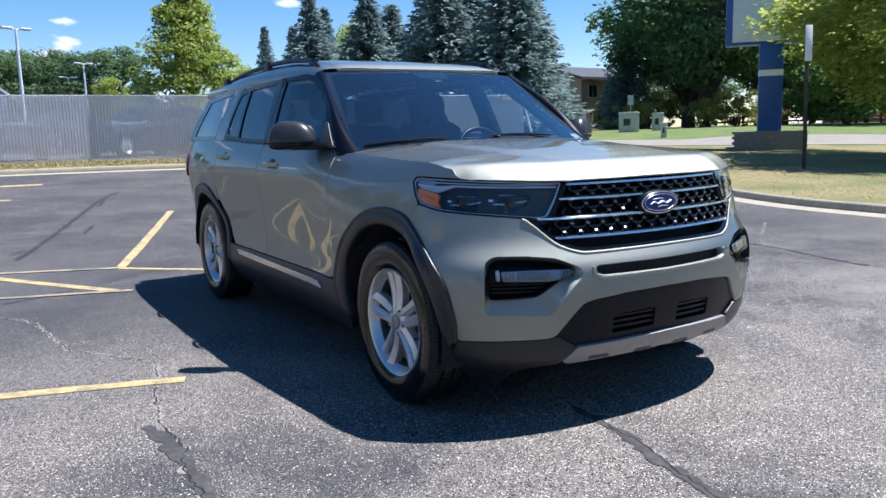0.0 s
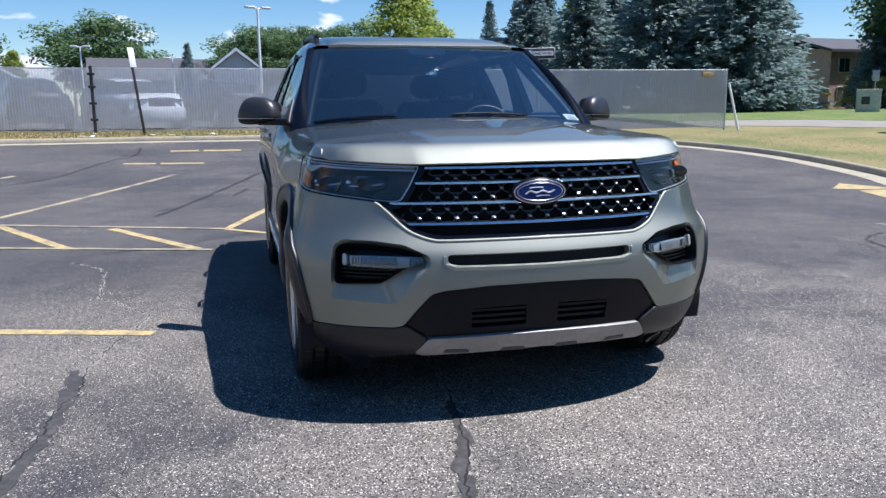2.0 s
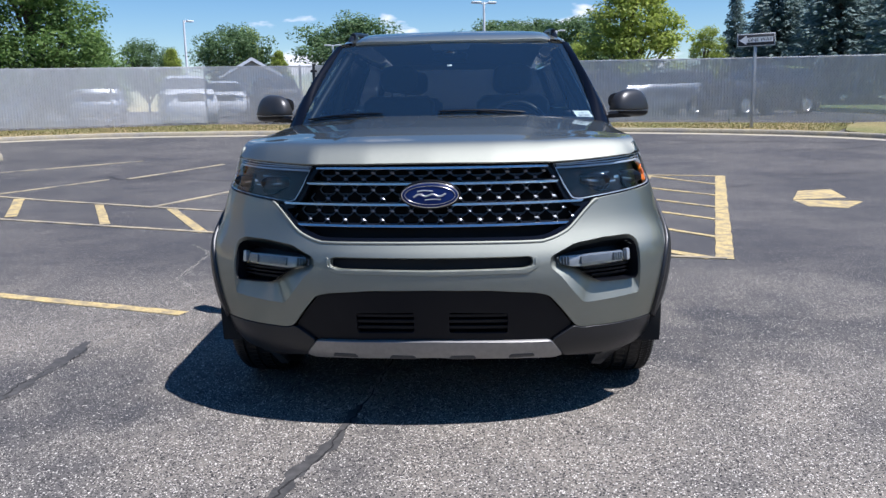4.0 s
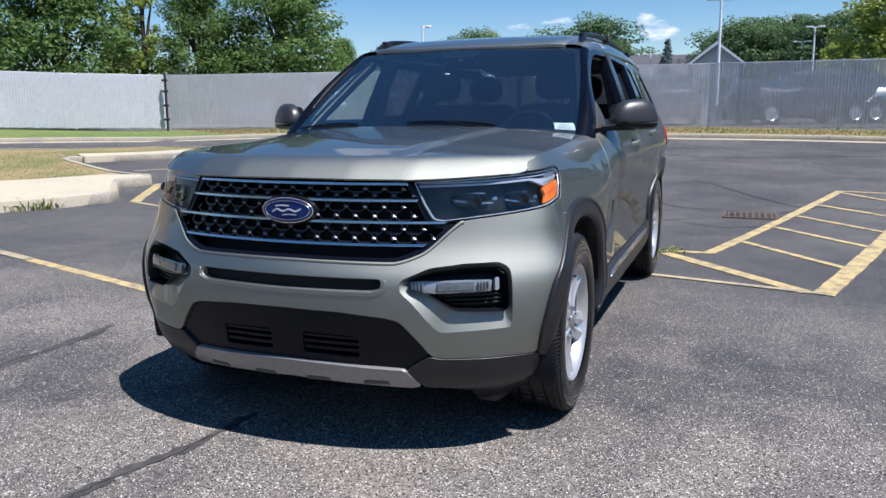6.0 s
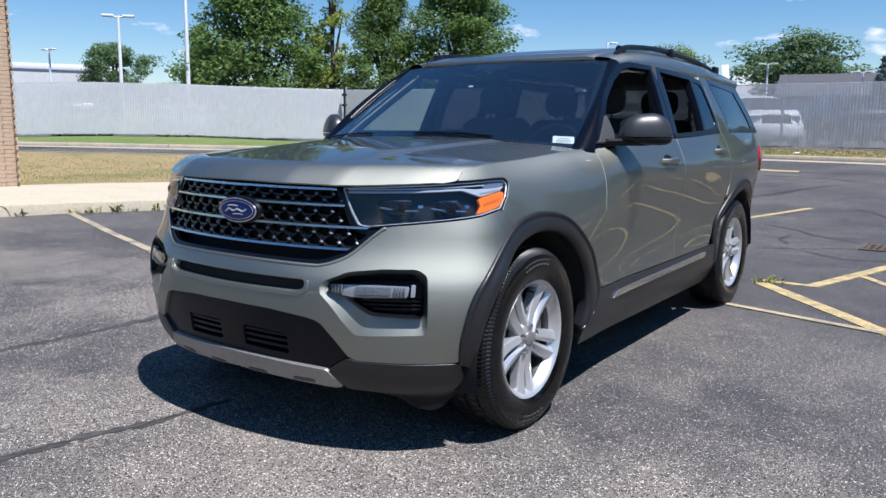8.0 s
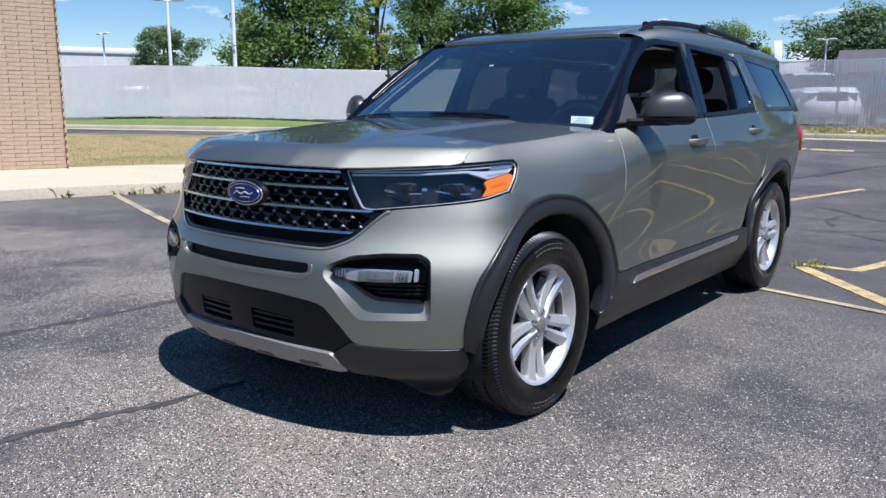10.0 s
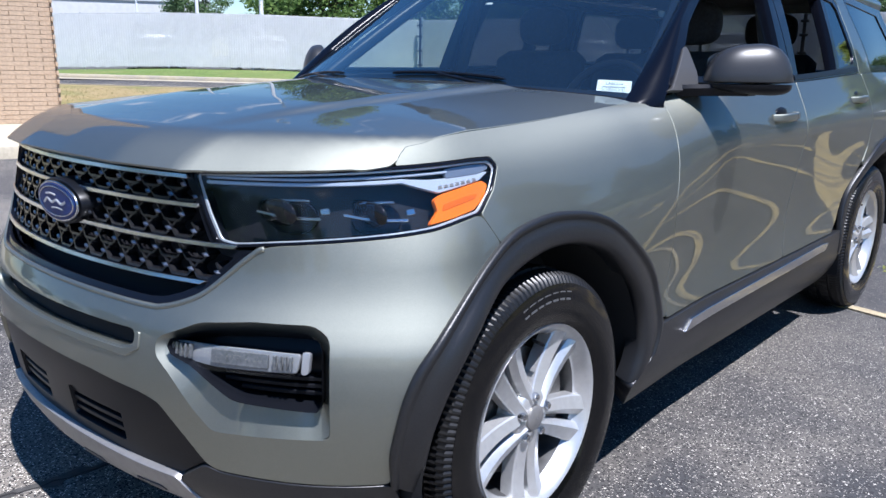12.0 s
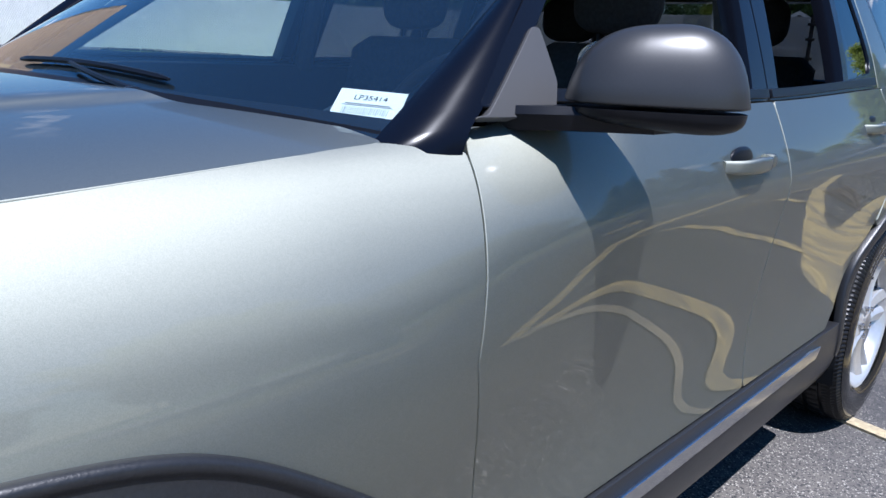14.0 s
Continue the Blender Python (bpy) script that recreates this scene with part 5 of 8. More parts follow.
# headlamps
for side in (False, True):
    lamp = panel("headlight", shell, HEADLIGHT, M["lamp_glass"], suv, "clear headlamp with dark housing and amber corner", off=-0.001, lip=0.004, r=0.012, mirror=side, step=0.03)
    panel("housing", shell, HEADLIGHT, M["housing"], lamp, "dark housing", off=-0.048, lip=-0.044, r=0.012, mirror=side)
    inner = [(0.506, 1.0405), (0.64, 1.0455), (0.778, 1.0515), (1.05, 1.0620), (1.28, 1.0668), (1.340, 1.0655), (1.3535, 1.049), (1.3215, 1.001), (1.2695, 0.9560), (1.212, 0.9500), (1.126, 0.9370), (0.924, 0.9210), (0.734, 0.9060), (0.624, 0.8955), (0.585, 0.901), (0.549, 0.954)]
    panel("lamp_rim", shell, HEADLIGHT, M["gloss"], lamp, holes=[inner], off=0.0005, lip=0.01, r=0.012, mirror=side)
    panel("chrome_line", shell, inner, M["badge_silver"], lamp, "bright line round the lamp", holes=[[(a + (0.007 if a < 1.0 else -0.005), b + (0.0035 if b < 0.97 else -0.0035)) for a, b in inner]], off=-0.006, lip=0.003, r=0.01, mirror=side)
    panel("daylight_strip", shell, [(0.530, 1.021), (0.80, 1.027), (1.06, 1.035), (1.12, 1.021), (1.165, 1.010), (1.30, 1.025), (1.335, 1.041), (1.25, 1.037), (1.14, 1.0365), (1.06, 1.041), (0.80, 1.032), (0.530, 1.026)], M["drl"], lamp, "clear daylight strip", off=-0.014, lip=0.01, r=0.004, mirror=side)
    panel("turn_signal", shell, [(1.122, 0.947), (1.152, 0.972), (1.146, 0.996), (1.172, 1.005), (1.310, 1.022), (1.325, 1.013), (1.305, 0.985), (1.264, 0.965), (1.20, 0.956)], M["amber"], lamp, "amber turn signal", off=-0.013, lip=0.012, r=0.006, mirror=side)
    panel("signal_core", shell, [(1.165, 0.972), (1.20, 0.978), (1.275, 0.988), (1.285, 0.996), (1.24, 0.994), (1.172, 0.984)], M["amber_core"], lamp, "darker amber reflector", off=-0.0115, lip=0.004, r=0.003, mirror=side)
    for u0 in (0.76, 0.985):
        pod = panel("projector", shell, oval(u0, 0.962, 0.066, 0.036, 24), M["gloss"], lamp, off=-0.034, lip=0.02, r=0, mirror=side)
        c = shell(u0, 0.966) * np.array([-1 if side else 1, 1, 1])
        inward = np.array([-c[0] * 0.35, 0.045, 0.0])
        inward *= 0.046 / np.linalg.norm(inward)
        build("projector_lens", *egg(*(c + inward), 0.066, 0.012, 0.029, 2.3, 24, 14), M["dome"], pod, "smoky glass dome")
        bar = [(u0 - 0.085, 0.968), (u0 - 0.03, 0.961), (u0 + 0.03, 0.958), (u0 + 0.080, 0.958)]
        panel("projector_bar", shell, [*bar, *[(a, b + 0.0035) for a, b in bar[::-1]]], M["chrome"], pod, off=-0.014, lip=0.004, r=0.0008, mirror=side)
        panel("projector_brow", shell, [(u0 - 0.040, 0.994), (u0 + 0.050, 0.996), (u0 + 0.046, 0.9985), (u0 - 0.030, 0.9975)], M["dim_chrome"], pod, off=-0.020, lip=0.006, r=0.0008, mirror=side)
        panel("projector_tab", shell, [(u0 + 0.082, 0.970), (u0 + 0.104, 0.972), (u0 + 0.101, 0.982), (u0 + 0.080, 0.979)], M["chrome"], pod, off=-0.016, lip=0.008, r=0.002, mirror=side)
    panel("corner_reflector", shell, [(1.195, 1.0375), (1.300, 1.0395), (1.336, 1.0475), (1.344, 1.0575), (1.290, 1.0620), (1.195, 1.0570)], M["corner"], lamp, "pale upper corner reflector", off=-0.013, lip=0.008, r=0.003, mirror=side)
    panel("light_guide", shell, [(0.530, 1.0325), (0.80, 1.0385), (1.06, 1.0475), (1.20, 1.0495), (1.20, 1.0525), (1.06, 1.0505), (0.80, 1.0415), (0.530, 1.0355)], M["drl"], lamp, "thin upper light guide", off=-0.012, lip=0.006, r=0.001, mirror=side)
    for k in range(7):
        u0 = 1.165 + 0.019 * k
        panel("lettering_bar", shell, [(u0, 1.0175 + 0.0012 * k), (u0 + 0.011, 1.0182 + 0.0012 * k), (u0 + 0.011, 1.0225 + 0.0012 * k), (u0, 1.0218 + 0.0012 * k)], M["satin_silver"], lamp, off=-0.0125, lip=0.001, r=0, mirror=side)

# hood, wings, doors, rear quarters
hood_half = [(0, -0.752), (0.25, -0.743), (0.47, -0.700), (0.55, -0.655), (0.62, -0.615), (0.70, -0.565), (0.74, -0.534), (0.80, -0.473), (0.8305, -0.424), (0.8345, -0.380), (0.8405, -0.325), (0.8425, -0.20), (0.8425, 0.0), (0.8425, 0.30), (0.840, 0.565), (0.76, 0.565), (0.55, 0.46), (0.28, 0.375), (0, 0.355)]
panel("hood", hood, both(hood_half), M["paint"], suv, "broad hood with a raised middle", step=0.03, lip=0.006, r=0.010)
seam = [(at_y(y), seam_v(y, 0.846)) for y in (-0.28, -0.20, 0.0, 0.2, 0.4, 0.56)]
wing = [(1.323, 0.880), (1.274, 0.951), (1.329, 0.998), (1.361, 1.050), (1.344, 1.0720), (1.28, 1.0735), (1.040, 1.0680), (1.060, 1.088), (1.085, 1.104), (at_y(-0.36), 1.1105), (at_y(-0.33), 1.1170), (at_y(-0.30), 1.1212), *seam, (at_y(0.62), 1.150), (at_y(0.677), 1.145), (at_y(0.643), 1.03),
        (at_y(0.615), 0.885), (at_y(0.650), 0.662), (at_y(0.652), 0.515), (at_y(0.62), 0.515), *[(at_y(y), v) for y, v in ARCH_OUT[::-1] if y > -0.16 and v > 0.53]]
rear_out = [(3.025 + y, v) for y, v in ARCH_OUT]
door_f = [(0.657, 0.505), (1.734, 0.505), (1.734, 1.214), (0.78, 1.204), (0.71, 1.19), (0.682, 1.145), (0.648, 1.03), (0.620, 0.885), (0.655, 0.662)]
door_r = [(1.743, 0.505), (2.40, 0.505), (2.47, 0.56), (2.53, 0.68), (2.64, 0.80), (2.705, 0.90), (2.715, 1.0), (2.665, 1.214), (1.743, 1.214)]
quarter = [(2.674, 1.214), (2.724, 1.0), (2.714, 0.895), (2.68, 0.82), *[q for q in rear_out if q[1] > 0.53 and q[0] > 2.70], (3.66, 0.52), (3.88, 0.52), (3.93, 1.214)]


def arch_trim(base, side):
    """Wheel arch moulding: a rolled bead along the paint, a groove, then a swelling face that turns in over the tyre."""
    def even(pts):
        q = np.array(pts, float)
        d = np.r_[0, np.cumsum(np.hypot(*np.diff(q, axis=0).T))] / np.sum(np.hypot(*np.diff(q, axis=0).T))
        t = np.linspace(0, 1, 84)
        return np.stack([np.interp(t, d, q[:, 0]), np.interp(t, d, q[:, 1])], -1)
    outer, inner, e, rows = even(ARCH_OUT), even(ARCH_IN), 2e-3, []
    for w, off in ((0.0, -0.010), (0.0, 0.004), (0.02, 0.009), (0.06, 0.0125), (0.12, 0.0135), (0.18, 0.0120), (0.22, 0.0075), (0.27, 0.0060), (0.40, 0.0095), (0.60, 0.0110), (0.78, 0.0095), (0.90, 0.0050), (0.97, -0.004), (1.0, -0.016), (1.0, -0.055)):
        q = outer * (1 - w) + inner * w
        u, v = np.array([at_y(base + y) for y in q[:, 0]]), q[:, 1]
        k = np.cross(shell(u + e, v) - shell(u - e, v), shell(u, v + e) - shell(u, v - e))
        k /= np.linalg.norm(k, axis=1)[:, None]
        k *= np.where(k[:, :1] < 0, -1, 1)
        p = (shell(u, v) + k * off) * np.array([-1 if side else 1, 1, 1])
        rows.append([tuple(r) for r in p])
    v, f = loft(rows, closed=False)
    build("wheel_arch_trim", v, f if side else [r[::-1] for r in f], M["cladding"], suv, "black wheel arch trim", angle=70)


def handle(parent, y, z, side):
    """Pull handle over a dark finger cup, with its lock cover."""
    x = float(shell(at_y(y), z)[0])
    m = Matrix.Diagonal((-1 if side else 1, 1, 1, 1))
    build("handle_cup", *moved(egg(x - 0.006, y - 0.012, z + 0.001, 0.009, 0.060, 0.031, 2.3), m), M["satin"], parent, "dark finger cup")
    rings = []
    for t in np.linspace(0, 1, 17):
        out = 0.034 * (1 - abs(2 * t - 1) ** 4) + 0.003
        h, w = 0.017 - 0.004 * abs(2 * t - 1), 0.0065 + 0.003 * math.sin(math.pi * t)
        yy = y - 0.108 + 0.216 * t
        ring = fillet([(-w, h), (w, h), (w, -h), (-w, -h)], 0.009, 4)
        rings.append([(x - 0.006 + out + a, yy, z + b - 0.004) for a, b in ring])
    build("handle", *outward(*moved(loft(rings), m)), M["paint"], parent, "body-coloured pull handle")
    build("lock", *outward(*moved(block(x - 0.004, y + 0.088, z - 0.018, x + 0.026, y + 0.122, z + 0.012, 0.008), m)), M["paint"], parent)


WIN_F = [(0.80, 1.236), (0.845, 1.300), (0.97, 1.410), (1.15, 1.520), (1.31, 1.592), (1.43, 1.612), (1.705, 1.614), (1.65, 1.236)]
WIN_R = [(1.805, 1.236), (1.855, 1.612), (2.40, 1.594), (2.325, 1.240)]
WIN_Q = [(2.37, 1.246), (2.445, 1.585), (2.575, 1.572), (2.61, 1.540), (2.625, 1.300), (2.60, 1.262)]
WIN_D = [(2.935, 1.245), (2.825, 1.590), (3.58, 1.560), (3.76, 1.250)]
for side in (False, True):
    panel("fender", shell, wing, M["paint"], suv, "painted front fender", mirror=side, step=0.028, lip=0.03, r=0.008)
    df = panel("front_door", shell, on_side(door_f), M["paint"], suv, "painted front door with its window down" if not side else "painted front door", mirror=side, step=0.03, lip=0.03, r=0.012)
    dr = panel("rear_door", shell, on_side(door_r), M["paint"], suv, "painted rear door with its window down" if not side else "painted rear door", mirror=side, step=0.03, lip=0.03, r=0.012)
    qp = panel("rear_quarter", shell, on_side(quarter), M["paint"], suv, mirror=side, step=0.035, lip=0.03, r=0.01)
    handle(df, 1.485, 1.098, side)
    handle(dr, 2.50, 1.135, side)
    frame_f = [(0.715, 1.2165), (0.80, 1.305), (0.94, 1.428), (1.13, 1.546), (1.30, 1.622), (1.43, 1.640), (1.748, 1.640), (1.735, 1.2165)]
    frame_r = [(1.743, 1.2165), (1.757, 1.640), (2.40, 1.622), (2.58, 1.603), (2.645, 1.565), (2.665, 1.30), (2.665, 1.2165)]
    panel("window_frame", green, frame_f, M["gloss"], df, "gloss black frame", holes=[WIN_F], mirror=side, lip=0.05, r=0.012)
    panel("window_frame", green, frame_r, M["gloss"], dr, "gloss black frame", holes=[WIN_R, WIN_Q], mirror=side, lip=0.05, r=0.012)
    panel("sill_trim", green, [(0.80, 1.222), (1.73, 1.222), (1.73, 1.240), (0.81, 1.240)], M["satin"], df, off=0.006, lip=0.03, r=0.004, mirror=side)
    panel("sill_trim", green, [(1.75, 1.222), (2.63, 1.226), (2.63, 1.246), (1.75, 1.240)], M["satin"], dr, off=0.006, lip=0.03, r=0.004, mirror=side)
    panel("corner_trim", green, [(0.700, 1.200), (0.722, 1.202), (0.800, 1.272), (0.868, 1.330), (0.884, 1.330), (0.884, 1.250), (0.868, 1.2175), (0.858, 1.200)], M["sail"], df, "grey mirror sail", off=0.007, lip=0.02, r=0.006, mirror=side)
    panel("quarter_glass", green, WIN_Q, M["privacy"], dr, "dark fixed quarter glass", off=-0.006, lip=0, r=0.012, mirror=side)
    if side:
        panel("window_glass", green, WIN_F, M["side_glass"], df, "raised side window", off=-0.008, lip=0, r=0.012, mirror=True)
        panel("window_glass", green, WIN_R, M["privacy"], dr, "raised dark side window", off=-0.008, lip=0, r=0.012, mirror=True)
    panel("rear_pillar", green, [(2.674, 1.2165), (2.674, 1.30), (2.655, 1.57), (2.60, 1.606), (2.62, 1.625), (2.785, 1.622), (2.905, 1.2165)], M["paint"], suv, "painted slanting rear pillar", mirror=side, lip=0.03, r=0.006)
    cp = panel("rear_side_frame", green, [(2.909, 1.2165), (2.789, 1.622), (3.75, 1.600), (3.95, 1.2165)], M["gloss"], suv, "gloss black rear window frame", holes=[WIN_D], mirror=side, lip=0.03, r=0.006)
    panel("rear_side_glass", green, WIN_D, M["privacy"], cp, "dark rear side glass", off=-0.005, lip=0, r=0.012, mirror=side)
    # cladding
    for base in (0.0, 3.025):
        arch_trim(base, side)
    rk = panel("rocker_panel", shell, on_side([(0.575, 0.425), (0.60, 0.498), (2.535, 0.498), (2.54, 0.40), (2.57, 0.29), (2.52, 0.235), (0.54, 0.235), (0.46, 0.30), (0.45, 0.34)]), M["cladding"], suv, "black sill trim", off=0.008, lip=0.05, r=0.012, mirror=side)
    panel("chrome_strip", shell, on_side([(0.775, 0.430), (0.83, 0.462), (2.22, 0.480), (2.31, 0.474), (2.272, 0.446)]), M["chrome"], rk, "bright strip along the sill", off=0.018, lip=0.014, r=0.006, mirror=side)
    # rear end
    rb = panel("rear_bumper", shell, [(at_y(3.66), 0.515), (at_y(3.66), 0.40), (at_y(3.70), 0.30), (U_END, 0.30), (U_END, 0.62), (at_y(3.88), 0.515)], M["cladding"], suv, off=0.004, lip=0.03, r=0.01, mirror=side, step=0.05)
    panel("tail_light", shell, [(at_y(3.62), 1.03), (at_y(3.72), 0.955), (U_END - 0.52, 0.955), (U_END - 0.48, 1.10), (at_y(3.72), 1.12), (at_y(3.64), 1.09)], M["red"], suv, "dark red wrap-round tail lamp", off=0.012, lip=0.03, r=0.02, mirror=side)
    panel("tailgate", shell, [(at_y(3.93), 0.53), (U_END, 0.62), (U_END, 1.214), (at_y(3.935), 1.214)], M["paint"], suv, off=-0.002, lip=0.02, r=0, mirror=side, step=0.05)
    # pillar beside the windshield
    s = np.linspace(-0.07, 1.0, 22)
    e1 = glass_front(0.868 - 0.060 * np.clip(1 - s, 0, 1) ** 1.6, s) + np.array([0, -0.003, 0.003])
    line = curve([(0.668, 1.158), (0.700, 1.200), (0.722, 1.2165), (0.80, 1.305), (0.94, 1.428), (1.13, 1.546), (1.30, 1.622)], 100)
    ll = np.r_[0, np.cumsum(np.hypot(*np.diff(line, axis=0).T))]
    tt = np.linspace(0, ll[-1], 22)
    e2 = green(np.interp(tt, ll, line[:, 0]), np.interp(tt, ll, line[:, 1]))
    rings = [e1 + (0, 0.004, -0.012)] + [e1 * (1 - w) + e2 * w + np.array([0.010, -0.008, 0.010]) * 4 * w * (1 - w) for w in (0.0, 0.12, 0.3, 0.5, 0.7, 0.88, 1.0)]
    rings = [np.vstack([r[:1] + (-0.012, 0.010, -0.085), r]) for r in rings]
    pv, pf = loft([[tuple(p) for p in r] for r in rings], closed=False)
    if side:
        pv, pf = [(-x, y, z) for x, y, z in pv], [q[::-1] for q in pf]
    build("windshield_pillar", pv, pf, M["pillar"], suv, "black windshield pillar", angle=60)
    # roof edge and rail
    ys = np.linspace(1.27, 3.86, 40)
    low = green(ys, 1.638 - 0.012 * smooth(2.4, 3.8, ys) - 0.02 * smooth(1.5, 1.27, ys))
    top = roof(np.full(40, 0.60), ys)
    rings = [low + (-0.020, 0, -0.050)] + [low * (1 - w) + top * w + np.array([0.022, 0, 0.012]) * 4 * w * (1 - w) for w in (0, 0.2, 0.4, 0.6, 0.8, 1.0)]
    pv, pf = loft([[tuple(p) for p in r] for r in rings], closed=False)
    if side:
        pv, pf = [(-x, y, z) for x, y, z in pv], [q[::-1] for q in pf]
    build("roof_side", pv, pf, M["paint"], suv, angle=60)
    rail_path = [(0.655, 1.40, 1.678), (0.652, 1.50, 1.722), (0.645, 1.68, 1.752), (0.640, 2.2, 1.776), (0.632, 2.9, 1.760), (0.622, 3.30, 1.725), (0.618, 3.44, 1.685)]
    rv, rf = tube(curve([(a, b, c - 0.006) for a, b, c in rail_path], 60), 0.016, 10)
    rv = [((-x if side else x), y, z) for x, y, z in rv]
    rail = build("roof_rail", rv, rf, M["satin"], suv, "black roof rail")
    for y0 in (1.52, 2.35, 3.36):
        zz = float(roof(np.array([0.62]), np.array([y0]))[0, 2])
        build("rail_foot", *block((-1 if side else 1) * 0.645 - 0.016, y0 - 0.05, zz - 0.03, (-1 if side else 1) * 0.645 + 0.016, y0 + 0.05, zz + 0.035, 0.012), M["satin"], rail)

panel("roof", roof, [(-0.60, 1.262), (-0.3, 1.215), (0, 1.205), (0.3, 1.215), (0.60, 1.262), (0.60, 3.86), (0, 3.95), (-0.60, 3.86)], M["paint"], suv, "smooth painted roof", step=0.06, lip=0.02, r=0.01)
panel("headliner", lambda a, b: roof(a, b) - np.array([0, 0, 0.045]), [(-0.64, 1.30), (0.64, 1.30), (0.64, 3.85), (-0.64, 3.85)], M["headliner"], suv, "pale cabin ceiling", lip=0, step=0.08)
tail = loft([[(x, 3.97 - 0.05 * (x / 0.8) ** 2, 1.2165) for x in np.linspace(-0.83, 0.83, 20)], [(x, 3.80 - 0.05 * (x / 0.7) ** 2, 1.60) for x in np.linspace(-0.68, 0.68, 20)]], closed=False)
build("rear_glass", *tail, M["privacy"], suv, "dark rear window")
spoiler = loft([[(x, y, z) for y, z in ((3.80, 1.66), (4.02, 1.625), (4.03, 1.61), (3.80, 1.60))] for x in np.linspace(-0.62, 0.62, 12)])
build("rear_spoiler", *outward(*spoiler), M["paint"], suv)

ws = panel("windshield", glass_front, [(-0.868, 0.0), (-0.4, -0.02), (0.4, -0.02), (0.868, 0.0), (0.868, 1.0), (-0.868, 1.0)], M["glass"], suv, "large raked windshield", off=0.0, lip=0.004, r=0.02, step=0.05)
panel("glass_border", glass_front, [(-0.866, 0.002), (0.866, 0.002), (0.866, 0.998), (-0.866, 0.998)], M["satin"], ws, "black printed border", holes=[[(-0.825, 0.07), (-0.4, 0.045), (0.4, 0.045), (0.825, 0.07), (0.830, 0.972), (0.16, 0.978), (0.13, 0.88), (-0.13, 0.88), (-0.16, 0.978), (-0.830, 0.972)]], off=-0.004, lip=0, r=0.02, step=0.05)
# cowl and wipers
xs = np.linspace(-0.84, 0.84, 40)
rear_y = np.interp(np.abs(xs), [0, 0.28, 0.55, 0.76, 0.84], [0.345, 0.365, 0.45, 0.555, 0.575])
front_edge = np.stack([xs, rear_y, hood(xs, rear_y)[:, 2] - 0.020], -1)
base_edge = glass_front(xs, np.full(40, 0.03))
cv, cf = loft([[tuple(p) for p in front_edge], [tuple(p) for p in front_edge * 0.5 + base_edge * 0.5 + np.array([0, 0, -0.015])], [tuple(p) for p in base_edge + np.array([0, 0, 0.003])]], closed=False)
build("cowl", cv, cf, M["satin"], suv, "black cowl panel")
for root, near_end, far_end in ((0.41, 0.43, -0.04), (-0.33, -0.34, -0.78)):
    mid = near_end * 0.45 + far_end * 0.55
    q = np.linspace(root, mid, 14)
    arm = glass_front(q, 0.012 + 0.050 * np.linspace(0, 1, 14) ** 1.2) + np.array([0, -0.008, 0.011])
    w = build("wiper", *tube(arm, [0.007 - 0.003 * k / 13 for k in range(14)], 8), M["satin"], suv, "black wiper arm")
    build("arm_pivot", *egg(*(glass_front(root, 0.005) + np.array([0, -0.012, 0.012])), 0.014, 0.014, 0.010), M["satin"], w)
    q2 = np.linspace(near_end, far_end, 20)
    build("wiper_blade", *tube(glass_front(q2, 0.073 - 0.012 * np.abs(np.linspace(-1, 1, 20)) ** 2) + np.array([0, -0.004, 0.007]), [0.003, *[0.006] * 18, 0.003], 6), M["satin"], w, "slim wiper blade")

# dark shell behind the skin, floor, wheel housings
lu, lv = np.linspace(-U_END + 0.01, U_END - 0.01, 150), np.linspace(0.26, 1.06, 14)
a, b = np.meshgrid(lu, lv, indexing="ij")
lp = shell(a.ravel(), b.ravel())
k = np.stack([lp[:, 0] * 0.94, 1.65 + (lp[:, 1] - 1.65) * 0.955, lp[:, 2]], -1)
arch = lambda p: (min(abs(p[1]), abs(p[1] - 3.025)) < 0.50 and p[2] < 0.86)
lf = []
for i in range(149):
    for j in range(13):
        q = (i * 14 + j, (i + 1) * 14 + j, (i + 1) * 14 + j + 1, i * 14 + j + 1)
        if not any(arch(lp[c]) for c in q):
            lf.append(q)
build("inner_shell", k, lf, M["dark"], suv)
build("underbody", *block(-0.70, -0.62, 0.24, 0.70, 3.9, 0.36, 0.03), M["dark"], suv)
build("cabin_floor", *block(-0.90, 0.56, 0.27, 0.90, 2.52, 0.40, 0.02), M["dark"], suv)
build("engine_bay", *block(-0.68, -0.40, 0.36, 0.68, 0.55, 1.00, 0.05), M["dark"], suv)
for y0 in (0.0, 3.025):
    for s in (-1, 1):
        arc = [[(s * x, y0 + 0.02 + 0.475 * math.cos(t), 0.375 + 0.475 * math.sin(t)) for t in np.linspace(0.02, math.pi + 0.25, 28)] for x in (0.955, 0.80, 0.62)]
        build("wheel_housing", *loft(arc, closed=False), M["dark"], suv)
        build("housing_wall", *block(s * 0.62 - 0.01, y0 - 0.48, 0.25, s * 0.62 + 0.01, y0 + 0.48, 0.85), M["dark"], suv)


